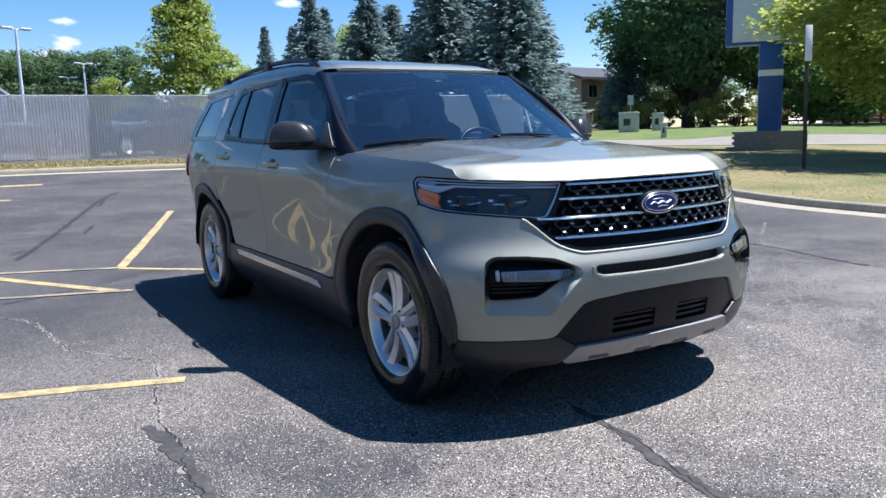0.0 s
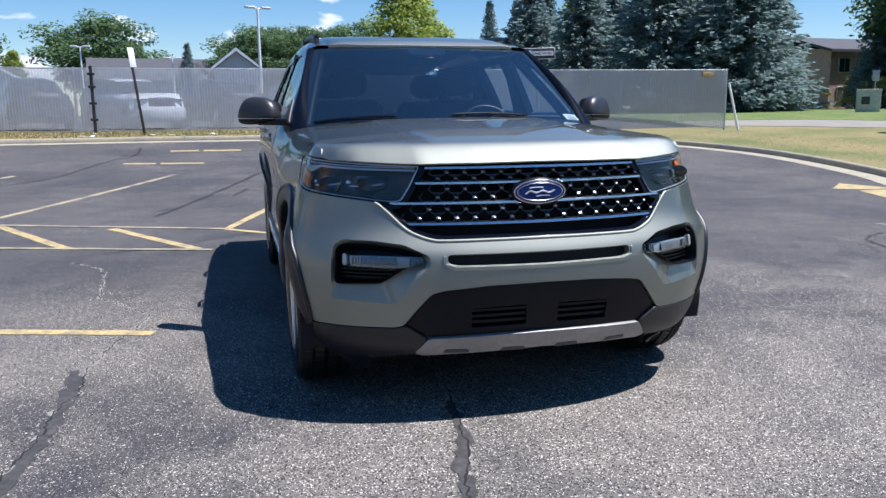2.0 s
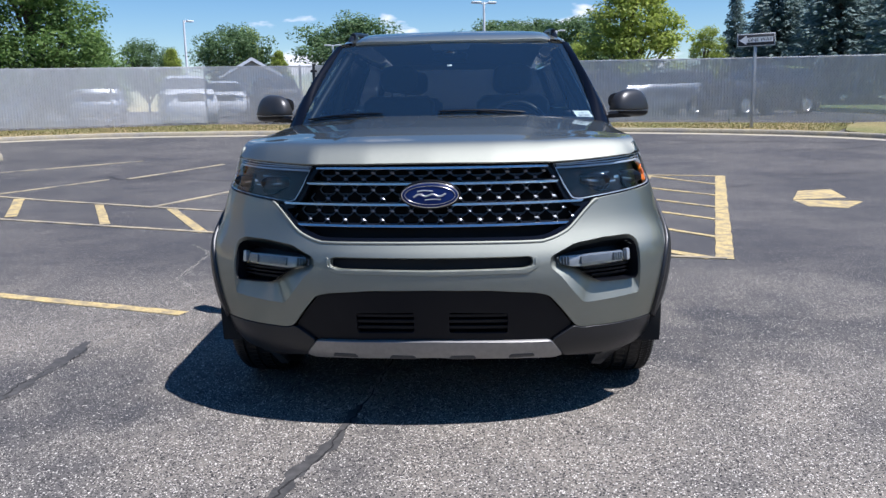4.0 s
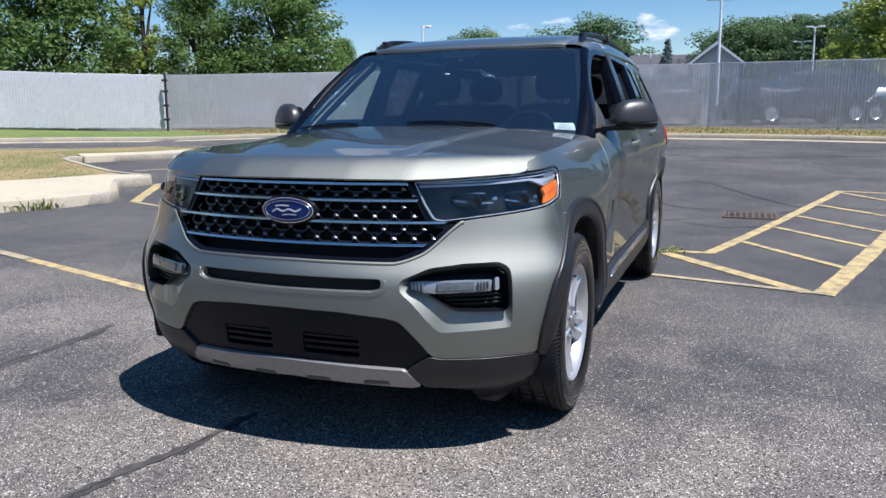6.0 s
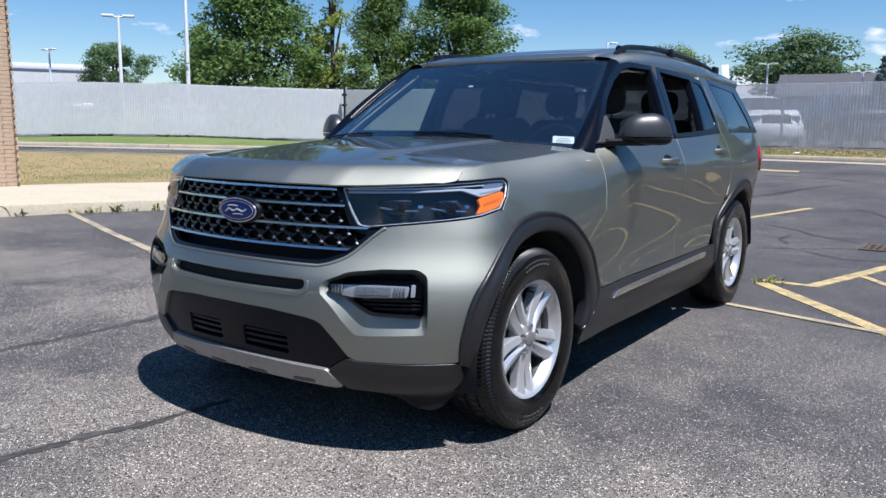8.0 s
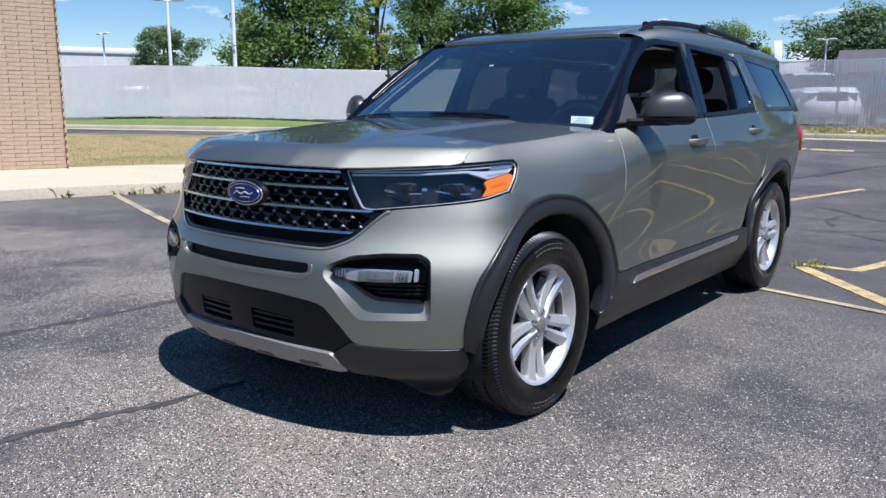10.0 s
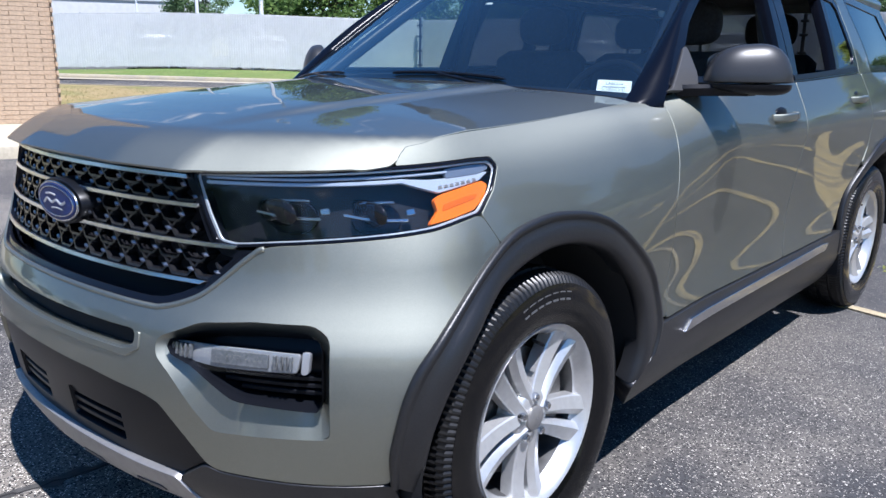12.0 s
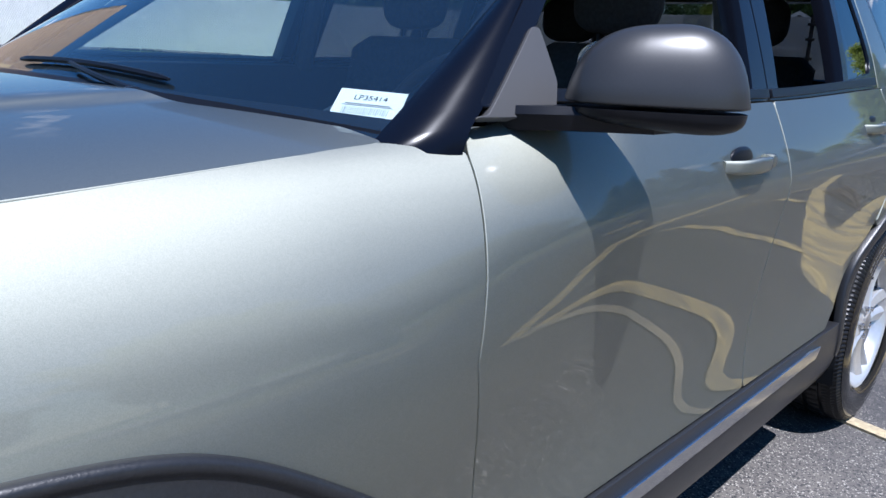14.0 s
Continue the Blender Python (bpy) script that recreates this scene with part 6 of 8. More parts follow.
# wheels
def tyre_mesh():
    prof = [(-0.098, 0.238), (-0.115, 0.262), (-0.127, 0.300), (-0.127, 0.335), (-0.120, 0.362), (-0.109, 0.379), (-0.092, 0.3875), (-0.062, 0.3905), (-0.060, 0.383), (-0.050, 0.383), (-0.048, 0.391), (-0.010, 0.392), (-0.008, 0.384),
            (0.008, 0.384), (0.010, 0.392), (0.048, 0.391), (0.050, 0.383), (0.060, 0.383), (0.062, 0.3905), (0.092, 0.3875), (0.109, 0.379), (0.120, 0.362), (0.127, 0.335), (0.1275, 0.318), (0.1255, 0.316), (0.127, 0.300), (0.115, 0.262), (0.104, 0.245), (0.098, 0.238)]
    n = 432
    rings = []
    for x, r in prof:
        ring = []
        for j in range(n):
            cut = 0.0
            if abs(x) > 0.061 and r > 0.36 and (j + int(abs(x) * 40)) % 3 == 0:
                cut = 0.006
            elif abs(x) < 0.05 and r > 0.39 and (j + int((x + 0.2) * 90)) % 6 == 0:
                cut = 0.005
            a = j * math.tau / n
            ring.append((x, (r - cut) * math.cos(a), (r - cut) * math.sin(a)))
        rings.append(ring)
    return loft(rings, True, False)


def arc_plate(r0, r1, a0, a1, x, n=8, lift=0.0016):
    """A flat raised mark on the sidewall."""
    xx = lambda r: x(r) + lift
    out = [[(xx(r), r * math.cos(t), r * math.sin(t)) for t in np.linspace(a0, a1, n)] for r in (r0, r1)]
    base = [[(xx(r) - 0.003, r * math.cos(t), r * math.sin(t)) for t in np.linspace(a0, a1, n)] for r in (r0, r1)]
    return loft([base[0], out[0], out[1], base[1]], closed=False)


TYRE = tyre_mesh()
side_x = lambda r: float(np.interp(r, [0.262, 0.300, 0.335, 0.362], [0.115, 0.127, 0.127, 0.120]))
rim_profile = [(0.066, 0.219), (0.075, 0.222), (0.088, 0.233), (0.098, 0.237), (0.104, 0.243), (0.110, 0.248), (0.112, 0.253), (0.108, 0.255), (0.100, 0.248)]


def spoke(angle, lean):
    """One of the ten spokes; lean sets it to one side of its pair."""
    rings = []
    for t, r in zip(np.linspace(0, 1, 8), np.linspace(0.035, 0.238, 8)):
        w = 0.019 + 0.011 * t
        off = lean * (0.021 + 0.020 * t)
        x = 0.090 - 0.014 * math.sin(math.pi * t * 0.9) + 0.010 * t
        ring = [(-0.045, -w), (-0.010, -w), (-0.006, -w * 0.88), (0.004, -w * 0.35 * lean), (-0.006, w * 0.88), (-0.010, w), (-0.045, w)]
        rings.append([(x + dx, r * math.cos(angle) - (o + off) * math.sin(angle), r * math.sin(angle) + (o + off) * math.cos(angle)) for dx, o in ring])
    return loft(rings)


def make_wheel(spin):
    w = new("wheel")
    w.empty_display_size = 0.1
    w.parent = suv
    tagged(w, "black tyre on a silver ten-spoke alloy wheel")
    build("tyre", *TYRE, M["rubber"], w, "black tyre with block tread", angle=24)
    build("sidewall", *lathe([(x + 0.0006, r) for x, r in ((0.104, 0.2455), (0.1155, 0.262), (0.1225, 0.281), (0.1275, 0.300), (0.1275, 0.3155), (0.1275, 0.335), (0.1205, 0.362))], 96), M["wet_rubber"], w, "shiny dressed sidewall")
    for centre, widths in ((math.pi / 2 + 0.05, (5, 7, 6, 7, 7, 6, 6)), (-math.pi / 2 - 0.1, (6, 6, 7, 5, 6, 6))):
        a = centre + 0.30
        for k in widths:
            build("sidewall_mark", *arc_plate(0.320, 0.343, a - k * 0.011, a, side_x), M["letters"], w)
            a -= k * 0.011 + 0.022
    rim = build("rim", *lathe(rim_profile, 72), M["alloy"], w, "silver alloy rim")
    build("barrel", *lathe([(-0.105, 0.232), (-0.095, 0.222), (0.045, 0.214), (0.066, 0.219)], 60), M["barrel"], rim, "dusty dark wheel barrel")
    build("valve", *tube([(0.070, 0.205 * math.cos(spin + 0.62), 0.205 * math.sin(spin + 0.62)), (0.105, 0.200 * math.cos(spin + 0.62), 0.200 * math.sin(spin + 0.62))], 0.0045, 6), M["satin"], rim)
    for k in range(5):
        base = spin + k * math.tau / 5
        for lean in (-1, 1):
            build("spoke", *spoke(base, lean), M["alloy"], w, angle=25)
    build("hub", *lathe([(0.03, 0.085), (0.060, 0.083), (0.080, 0.072), (0.086, 0.060), (0.088, 0.034), (0.088, 0.001)], 40), M["alloy"], w)
    build("centre_cap", *lathe([(0.085, 0.034), (0.096, 0.033), (0.099, 0.028), (0.100, 0.001)], 32), M["satin_silver"], w, "plain silver centre cap")
    for k in range(5):
        a = spin + (k + 0.5) * math.tau / 5
        nut = lathe([(0.060, 0.0115), (0.092, 0.0115), (0.099, 0.009), (0.100, 0.001)], 6)
        build("lug_nut", [(x, y + 0.057 * math.cos(a), z + 0.057 * math.sin(a)) for x, y, z in nut[0]], nut[1], M["chrome"], w)
    build("brake_disc", *lathe([(0.000, 0.060), (0.020, 0.062), (0.022, 0.170), (0.000, 0.172)], 48), M["steel"], w, "steel brake disc")
    # added black disc, painted shade deep behind the spokes
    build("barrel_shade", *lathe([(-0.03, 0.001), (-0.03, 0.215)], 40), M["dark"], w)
    cal = [[(x, r * math.cos(t), r * math.sin(t)) for t in np.linspace(-0.5, 0.5, 8)] for x, r in ((-0.02, 0.10), (0.045, 0.11), (0.045, 0.188), (-0.02, 0.195))]
    build("brake_caliper", *loft(cal, closed=False), M["steel"], w)
    return w


front_left = make_wheel(radians(52))
front_left.matrix_basis = pose(0.838, 0.0, 0.384, 0, 0, 0)
for x, y, flip, spin in ((0.838, 3.025, 0, 25), (-0.838, 0.0, 180, 100), (-0.838, 3.025, 180, 50)):
    w = copy_thing(front_left, pose(x, y, 0.384, spin if not flip else -spin, 0, flip))

# mirrors
for side in (False, True):
    s = -1 if side else 1
    flip = Matrix.Diagonal((s, 1, 1, 1))
    m = flip @ pose(1.034, 0.937, 1.232, 0, 0, 36)
    ev, ef = egg(0, 0, 0, 0.134, 0.082, 0.112, 2.9, 44, 26)
    ev = [(x * (1 - 0.16 * max(z, 0) / 0.112), (y if y < 0 else y * 0.45) * (1 - 0.25 * max(z, 0) / 0.112), z * (1.0 + 0.07 * x / 0.13) if z > 0 else z * 0.07) for x, y, z in ev]
    mirror = build("side_mirror", *moved((ev, ef), m), M["mirror"], suv, "charcoal grey side mirror housing", angle=50)
    lv, lf = egg(0, 0, -0.0085, 0.131, 0.080, 0.040, 2.9, 44, 20)
    lv = [(x, (y if y < 0 else y * 0.45), -0.010 + (0.0 if z > -0.0085 else (z + 0.0085) * (0.75 + 0.25 * x / 0.13))) for x, y, z in lv]
    build("mirror_lower_cap", *moved((lv, lf), m), M["satin"], mirror, "black lower cap", angle=50)
    gv = [(0.118 * math.copysign(abs(math.cos(t)) ** 0.7, math.cos(t)), 0.0385, 0.048 + 0.046 * math.copysign(abs(math.sin(t)) ** 0.7, math.sin(t))) for t in np.linspace(0, math.tau, 32, endpoint=False)]
    build("mirror_glass", *moved((gv, [tuple(range(32))]), m), M["chrome"], mirror)
    arm = [[(x, y + dy * w, z + dz) for dy, dz in ((-0.055, 0.004), (-0.048, 0.016), (0.048, 0.016), (0.055, 0.0), (0.044, -0.020), (-0.044, -0.020))] for x, y, z, w in ((0.862, 0.815, 1.203, 0.9), (0.90, 0.825, 1.203, 0.95), (0.95, 0.865, 1.205, 1.0), (1.00, 0.905, 1.206, 0.9), (1.05, 0.945, 1.206, 0.7))]
    build("mirror_arm", *moved(loft(arm), flip), M["satin"], mirror, "black mirror foot", angle=40)

# cabin
dash = loft([[(x, y + 0.06 * (x / 0.8) ** 2, z) for y, z in ((0.50, 1.05), (0.62, 1.145), (0.85, 1.155), (1.02, 1.12), (1.08, 1.04), (1.06, 0.80), (0.9, 0.6), (0.55, 0.6))] for x in np.linspace(-0.80, 0.80, 16)])
build("dashboard", *dash, M["trim"], suv, "black dashboard", angle=50)
binnacle = egg(0.40, 1.00, 1.135, 0.17, 0.10, 0.045)
build("instrument_hood", *binnacle, M["satin"], suv)
wheel_m = pose(0.40, 1.16, 1.115, 62, 0, 0)
ring = [wheel_m @ Vector((0.185 * math.cos(t), 0.185 * math.sin(t), 0)) for t in np.linspace(0, math.tau, 41)]
steer = build("steering_wheel", *tube(ring, 0.017, 10), M["satin"], suv, "black steering wheel")
build("wheel_centre", *moved(egg(0, 0, -0.02, 0.07, 0.06, 0.03), wheel_m), M["satin"], steer)
for t in (0.1, math.pi - 0.1, -math.pi / 2):
    build("wheel_arm", *tube([wheel_m @ Vector((0.05 * math.cos(t), 0.05 * math.sin(t), -0.015)), wheel_m @ Vector((0.18 * math.cos(t), 0.18 * math.sin(t), 0))], 0.016, 8), M["satin_silver"], steer)


def cabin_seat(x, y, w, name="seat"):
    st = new(name)
    st.parent = suv
    tagged(st, "dark cloth car seat")
    build("seat_cushion", *egg(x, y - 0.25, 0.74, w, 0.28, 0.10, 4), M["seat"], st)
    back = loft([[(x + px * w, y + dy + pz * 0.16, 0.74 + pz * 0.60) for px, dy in ((-1, 0.03), (-0.9, -0.06), (-0.5, -0.045), (0.5, -0.045), (0.9, -0.06), (1, 0.03), (0.85, 0.07), (-0.85, 0.07))] for pz in (0, 0.25, 0.5, 0.75, 0.92)]
                + [[(x + px * w * 0.8, y + dy * 0.5 + 0.16, 1.335) for px, dy in ((-1, 0.03), (-0.9, -0.06), (-0.5, -0.045), (0.5, -0.045), (0.9, -0.06), (1, 0.03), (0.85, 0.07), (-0.85, 0.07))]])
    build("backrest", *back, M["seat"], st, angle=60)
    build("headrest", *egg(x, y + 0.165, 1.455, 0.135, 0.055, 0.095, 3), M["seat"], st)
    for o in (-0.05, 0.05):
        build("headrest_post", *tube([(x + o, y + 0.16, 1.33), (x + o, y + 0.165, 1.40)], 0.007, 6), M["satin"], st)


for x in (-0.40, 0.40):
    cabin_seat(x, 1.72, 0.255)
    cabin_seat(x, 2.70, 0.25, "rear_seat")
build("console", *block(-0.13, 1.0, 0.5, 0.13, 1.9, 0.86, 0.04), M["trim"], suv)
for s in (-1, 1):
    build("door_lining", *block(s * 0.845 - 0.03, 0.80, 0.55, s * 0.845 + 0.03, 2.62, 1.218, 0.02), M["trim"], suv)
    build("inner_pillar", *tube([tuple(glass_front(s * 0.81, k) + np.array([0, 0.06, -0.045])) for k in (0.02, 0.35, 0.7, 0.97)], 0.030, 10), M["satin"], suv)
    build("inner_pillar", *tube([(s * 0.83, 1.735, 1.2), (s * 0.73, 1.76, 1.63)], 0.035, 8), M["trim"], suv)
cm = pose(0.0, 1.165, 1.560, 12, 0, 0)
build("rear_view_mirror", *moved(egg(0, 0, 0, 0.105, 0.018, 0.028, 4), cm), M["satin"], suv, "black rear-view mirror")
build("camera_cover", *moved(egg(0, -0.05, 0.030, 0.04, 0.045, 0.014, 3), cm), M["satin"], suv)
tag_at = glass_front(np.array([0.004]), np.array([0.645]))[0]
build("windshield_tag", *moved(block(-0.014, -0.002, -0.006, 0.014, 0.002, 0.006, 0.001), Matrix.Translation(tag_at + np.array([0, 0.006, -0.004])) @ pose(0, 0, 0, -55, 0, 0)), M["paper"], suv, "small white tag on the glass")

# stock label inside the windshield
ax = Vector((0.089, 0.045, -0.003)).normalized()
ay = Vector((-0.026, 0.050, 0.042))
ay = (ay - ax * ay.dot(ax)).normalized()
az = ax.cross(ay)
frame_m = Matrix((ax, ay, az)).transposed().to_4x4()
frame_m.translation = Vector((0.7490, 0.6160, 1.2060)) + ay * 0.009 - az * 0.004
label = thing("windshield_label", frame_m.translation, "white paper stock label inside the windshield corner", "label")
label.matrix_basis = frame_m
build("sheet_paper", *block(-0.052, -0.040, -0.0006, 0.052, 0.034, 0.0, 0.0), M["paper"], label, flat=True)
txt = bpy.data.curves.new("stock_number", "FONT")
txt.body, txt.size, txt.align_x = "LP35414", 0.0150, "CENTER"
txt.extrude = 0.0001
txt.materials.append(M["ink"])
tob = new("stock_number", txt)
tob.parent, tob.location = label, (0, 0.011, 0.0006)
for z, h, x0, x1 in ((0.002, 0.0011, -0.036, 0.034), (-0.0015, 0.0008, -0.040, 0.038), (-0.024, 0.0009, -0.038, 0.030), (-0.029, 0.0009, -0.030, 0.036), (-0.034, 0.0008, -0.036, 0.014)):
    build("print_bar", *block(x0, z - h, 0.0002, x1, z + h, 0.0005), M["print"], label, flat=True)
for k in range(22):
    x0 = -0.036 + 0.0033 * k
    build("code_bar", *block(x0, -0.0195, 0.0002, x0 + (0.0010, 0.0016, 0.0007)[k % 3], -0.0055, 0.0005), M["print"], label, flat=True)
build("serial_strip", *tube([(0.632, 0.545, 1.180), (0.712, 0.580, 1.178)], 0.0035, 4), M["paper"], suv, "narrow serial strip on the dashboard")

# --- surroundings ---
def spot(bearing, far, h=0.0):
    """A place by its bearing from the car park's middle, clockwise from +y, and its distance."""
    x, y = far * math.sin(radians(bearing)), -3 + far * math.cos(radians(bearing))
    return Vector((x, y, float(ground_z(x, y)) + h))


# fence: posts, top rail, woven slats
def fence_bay(a, b, tall, owner, seed, mat):
    a, b = Vector(a), Vector(b)
    d = b - a
    flat = Vector((d.x, d.y, 0))
    length = flat.length
    t = flat.normalized()
    n = Vector((-t.y, t.x, 0))
    if n.dot(Vector((0, 3, 0)) - a) > 0:
        n = -n
    rng = random.Random(seed)
    slats = []
    k = int(length / 0.078)
    for i in range(k):
        w, s0 = 0.0765, (i + 0.5) * length / k
        z0, z1 = rng.uniform(0.03, 0.06), tall - rng.uniform(0.015, 0.03)
        bow = rng.uniform(0.0, 0.004)
        c = a + d * (s0 / length) + n * bow
        up0, up1 = Vector((0, 0, z0)), Vector((0, 0, z1))
        q = [c - t * (w / 2), c + n * 0.004, c + t * (w / 2)]
        slats.append(([*[p + up0 for p in q], *[p + up1 for p in q]], [(0, 1, 4, 3), (1, 2, 5, 4)]))
    tagged(build("slat_panel", *join(*slats), M[mat], owner, flat=True), kind="stuff")
    wires = []
    pitch = 0.075
    for sgn in (-1, 1):
        for i in range(-int(tall / pitch) - 1, int(length / pitch) + int(tall / pitch) + 1):
            s0, s1 = i * pitch, i * pitch + sgn * tall * 0.62
            lo, hi = sorted((s0, s1))
            if hi < 0 or lo > length:
                continue
            f = lambda s: (s - s0) / (s1 - s0) * tall
            c0, c1 = min(max(s0, 0), length), min(max(s1, 0), length)
            p, q = a + d * (c0 / length) + Vector((0, 0, f(c0))), a + d * (c1 / length) + Vector((0, 0, f(c1)))
            up = t * 0.0046 + Vector((0, 0, 0.001))
            o = n * (-0.012 - 0.004 * sgn)
            wires.append(([p - up + o, q - up + o, q + up + o, p + up + o], [(0, 1, 2, 3)]))
    tagged(build("wire_mesh", *join(*wires), M["wire"], owner, flat=True), kind="stuff")
    return n


def fence_run(name, pts, label, tall=1.76, black=(), mat="slat"):
    owner = tagged(new(name), label, "fence")
    p = [np.array(q, float) for q in pts]
    done = 0
    for a, b in zip(p, p[1:]):
        k = max(1, round(np.linalg.norm(b - a) / 3.0))
        for i in range(k):
            q0, q1 = a + (b - a) * i / k, a + (b - a) * (i + 1) / k
            e0, e1 = Vector(drape(*q0, 0.16)), Vector(drape(*q1, 0.16))
            back = fence_bay(e0, e1, tall, owner, done, mat) * 0.06
            build("post", *tube([e0 + back - Vector((0, 0, 0.3)), e0 + back + Vector((0, 0, tall + 0.02))], 0.030, 8), M["galv"], owner)
            build("top_rail", *tube([e0 + back * 0.4 + Vector((0, 0, tall - 0.03)), e1 + back * 0.4 + Vector((0, 0, tall - 0.03))], 0.021, 6), M["galv"], owner)
            done += 1
    e = Vector(drape(*p[-1], 0.16))
    build("post", *tube([e - Vector((0, 0, 0.3)), e + Vector((0, 0, tall + 0.08))], 0.036, 8), M["galv"], owner)
    for x, y, w in black:
        g = Vector(drape(x, y, 0.1))
        bp = build("gate_post", *tube([g + Vector((0, -0.10, 0)), g + Vector((0, -0.10, tall + 0.10))], w, 10), M["black_metal"], owner, "black gate post")
        for z in (0.35, 0.8, 1.25, 1.6):
            build("hinge", *block(g.x - w - 0.05, g.y - 0.16, g.z + z, g.x + w + 0.05, g.y - 0.06, g.z + z + 0.07, 0.01), M["black_metal"], bp)
    return owner


fence_run("slatted_fence", FENCE[:5], "grey chain-link fence with privacy slats on the verge", black=((-5.0, 20.35, 0.045), (-16.1, 17.7, 0.036)), mat="slat_dark")
fence_run("slatted_fence", FENCE[4:], "pale chain-link fence with privacy slats along the lane")
corner = Vector(drape(13.0, 17.15, 0.16))
brace = thing("fence_brace", corner, "pale timber brace propped against the fence end", "brace")
build("prop", *tube([(0.15, -0.45, -0.02), (0.06, -0.02, 1.35)], 0.035, 6), M["siding"], brace)
tagp = thing("warning_plate", corner + Vector((-0.55, 0.16, 1.62)), "small yellow warning plate on the fence top", "sign")
build("plate", *block(-0.20, -0.05, -0.10, 0.20, -0.015, 0.06, 0.005), M["yellow"], tagp)


# signs on posts
def one_way(at):
    s = thing("one_way_sign", at, "black and white one way sign on a grey post", "sign")
    build("post", *block(-0.035, -0.03, -0.2, 0.035, 0.03, 2.35, 0.006), M["galv"], s)
    tilt = pose(0, -0.036, 2.20, 90, 0, -6) @ pose(0, 0, 0, 0, 0, 2)
    build("plate", *moved(block(-0.46, -0.155, -0.004, 0.46, 0.155, 0.004, 0.003), tilt), M["white"], s)
    build("black_field", *moved(block(-0.445, -0.14, 0.0045, 0.445, 0.14, 0.008, 0.001), tilt), M["ink"], s)
    arrow = [(-0.42, 0), (-0.24, 0.115), (-0.24, 0.062), (0.41, 0.062), (0.41, -0.062), (-0.24, -0.062), (-0.24, -0.115)]
    build("arrow", *moved(loft([[(x, y, z) for x, y in arrow] for z in (0.0085, 0.012)]), tilt), M["paper"], s, flat=True)
    c = bpy.data.curves.new("words", "FONT")
    c.body, c.size, c.align_x, c.align_y, c.extrude = "ONE WAY", 0.115, "CENTER", "CENTER", 0.0008
    c.materials.append(M["ink"])
    o = new("words", c)
    o.parent = s
    o.matrix_basis = tilt @ Matrix.Translation((0.09, 0, 0.0140)) @ Matrix.Diagonal((1.12, 1, 1, 1))


one_way(Vector(drape(7.1, 17.35, 0.15)))


def back_sign(at, lean, tall, w, h, turn, label):
    s = thing("post_sign", at, label, "sign")
    s.matrix_basis = Matrix.Translation(at) @ pose(0, 0, 0, 0, lean, 0)
    build("post", *block(-0.035, -0.03, -0.3, 0.035, 0.03, tall, 0.006), M["rust"], s)
    build("plate", *moved(block(-w / 2, -0.045, tall - h, w / 2, -0.035, tall + 0.06, 0.004), pose(0, 0, 0, 0, 0, turn)), M["white"], s, "blank white sign back")


back_sign(Vector(drape(-3.62, 19.4, 0.15)), -6, 2.25, 0.24, 0.46, 56, "leaning dark post with a blank white sign")
back_sign(Vector(drape(13.8, 7.75, 0.12)), -1, 3.12, 0.19, 0.72, -15, "tall dark post with a narrow white sign seen edge on")


# light poles
def light_pole(at, tall, double=False, turn=0, r=0.07):
    s = thing("light_pole", at, "white parking lot light pole with a flat head", "street lamp", "light poles")
    s.matrix_basis = Matrix.Translation(at) @ pose(0, 0, 0, 0, 0, turn)
    build("pole", *tube([(0, 0, -0.2), (0, 0, tall * 0.5), (0, 0, tall)], [r * 1.2, r, r * 0.75], 10), M["white"], s)
    for k in ((-1, 1) if double else (1,)):
        build("arm", *tube([(0, 0, tall - 0.08), (k * 0.25, 0, tall - 0.02)], 0.035, 8), M["white"], s)
        build("lamp_head", *block(min(k * 0.16, k * 0.62), -0.16, tall - 0.06, max(k * 0.16, k * 0.62), 0.16, tall + 0.03, 0.03), M["white"], s)
    return s


for x, y, tall, dbl, turn in ((0.1, 36.0, 5.4, True, 20), (4.8, 60.0, 5.0, True, 10), (5.3, 55.6, 5.6, True, 10), (-16.9, 41.3, 5.3, False, 60), (-5.3, 56.0, 4.2, True, 0),
                              (-45.9, 23.6, 4.8, True, 0), (-27.0, 16.2, 4.75, True, 52), (-22.3, 15.9, 7.4, False, 0), (-11.2, 55.7, 4.9, True, 0)):
    light_pole(Vector(drape(x, y)), tall, dbl, turn)


# trees
def leaves(centres, spread, count, size, rng, long=1.0):
    """Many small leaves on the outside of rounded clumps, facing outwards and up, as one mesh."""
    n = len(centres) * count
    u = rng.normal(0, 1, (n, 3))
    u /= np.linalg.norm(u, axis=1)[:, None]
    swell = np.repeat(rng.uniform(0.7, 1.35, len(centres)), count)[:, None]
    c = np.repeat(centres, count, 0) + u * spread * swell * rng.uniform(0.55, 1.12, (n, 1)) * np.array([1.35, 1.35, 1.0])
    face = u * 0.8 + np.array([0, 0, 0.45]) + rng.normal(0, 0.55, (n, 3))
    face /= np.linalg.norm(face, axis=1)[:, None]
    a = np.cross(face, rng.normal(0, 1, (n, 3)))
    a /= np.linalg.norm(a, axis=1)[:, None]
    b = np.cross(face, a)
    s = size * rng.uniform(0.6, 1.3, (n, 1))
    v = np.stack([c - a * s * long, c + b * s * 0.5, c + a * s * long, c - b * s * 0.5], 1).reshape(-1, 3)
    return v, (np.arange(n)[:, None] * 4 + np.arange(4)).tolist()


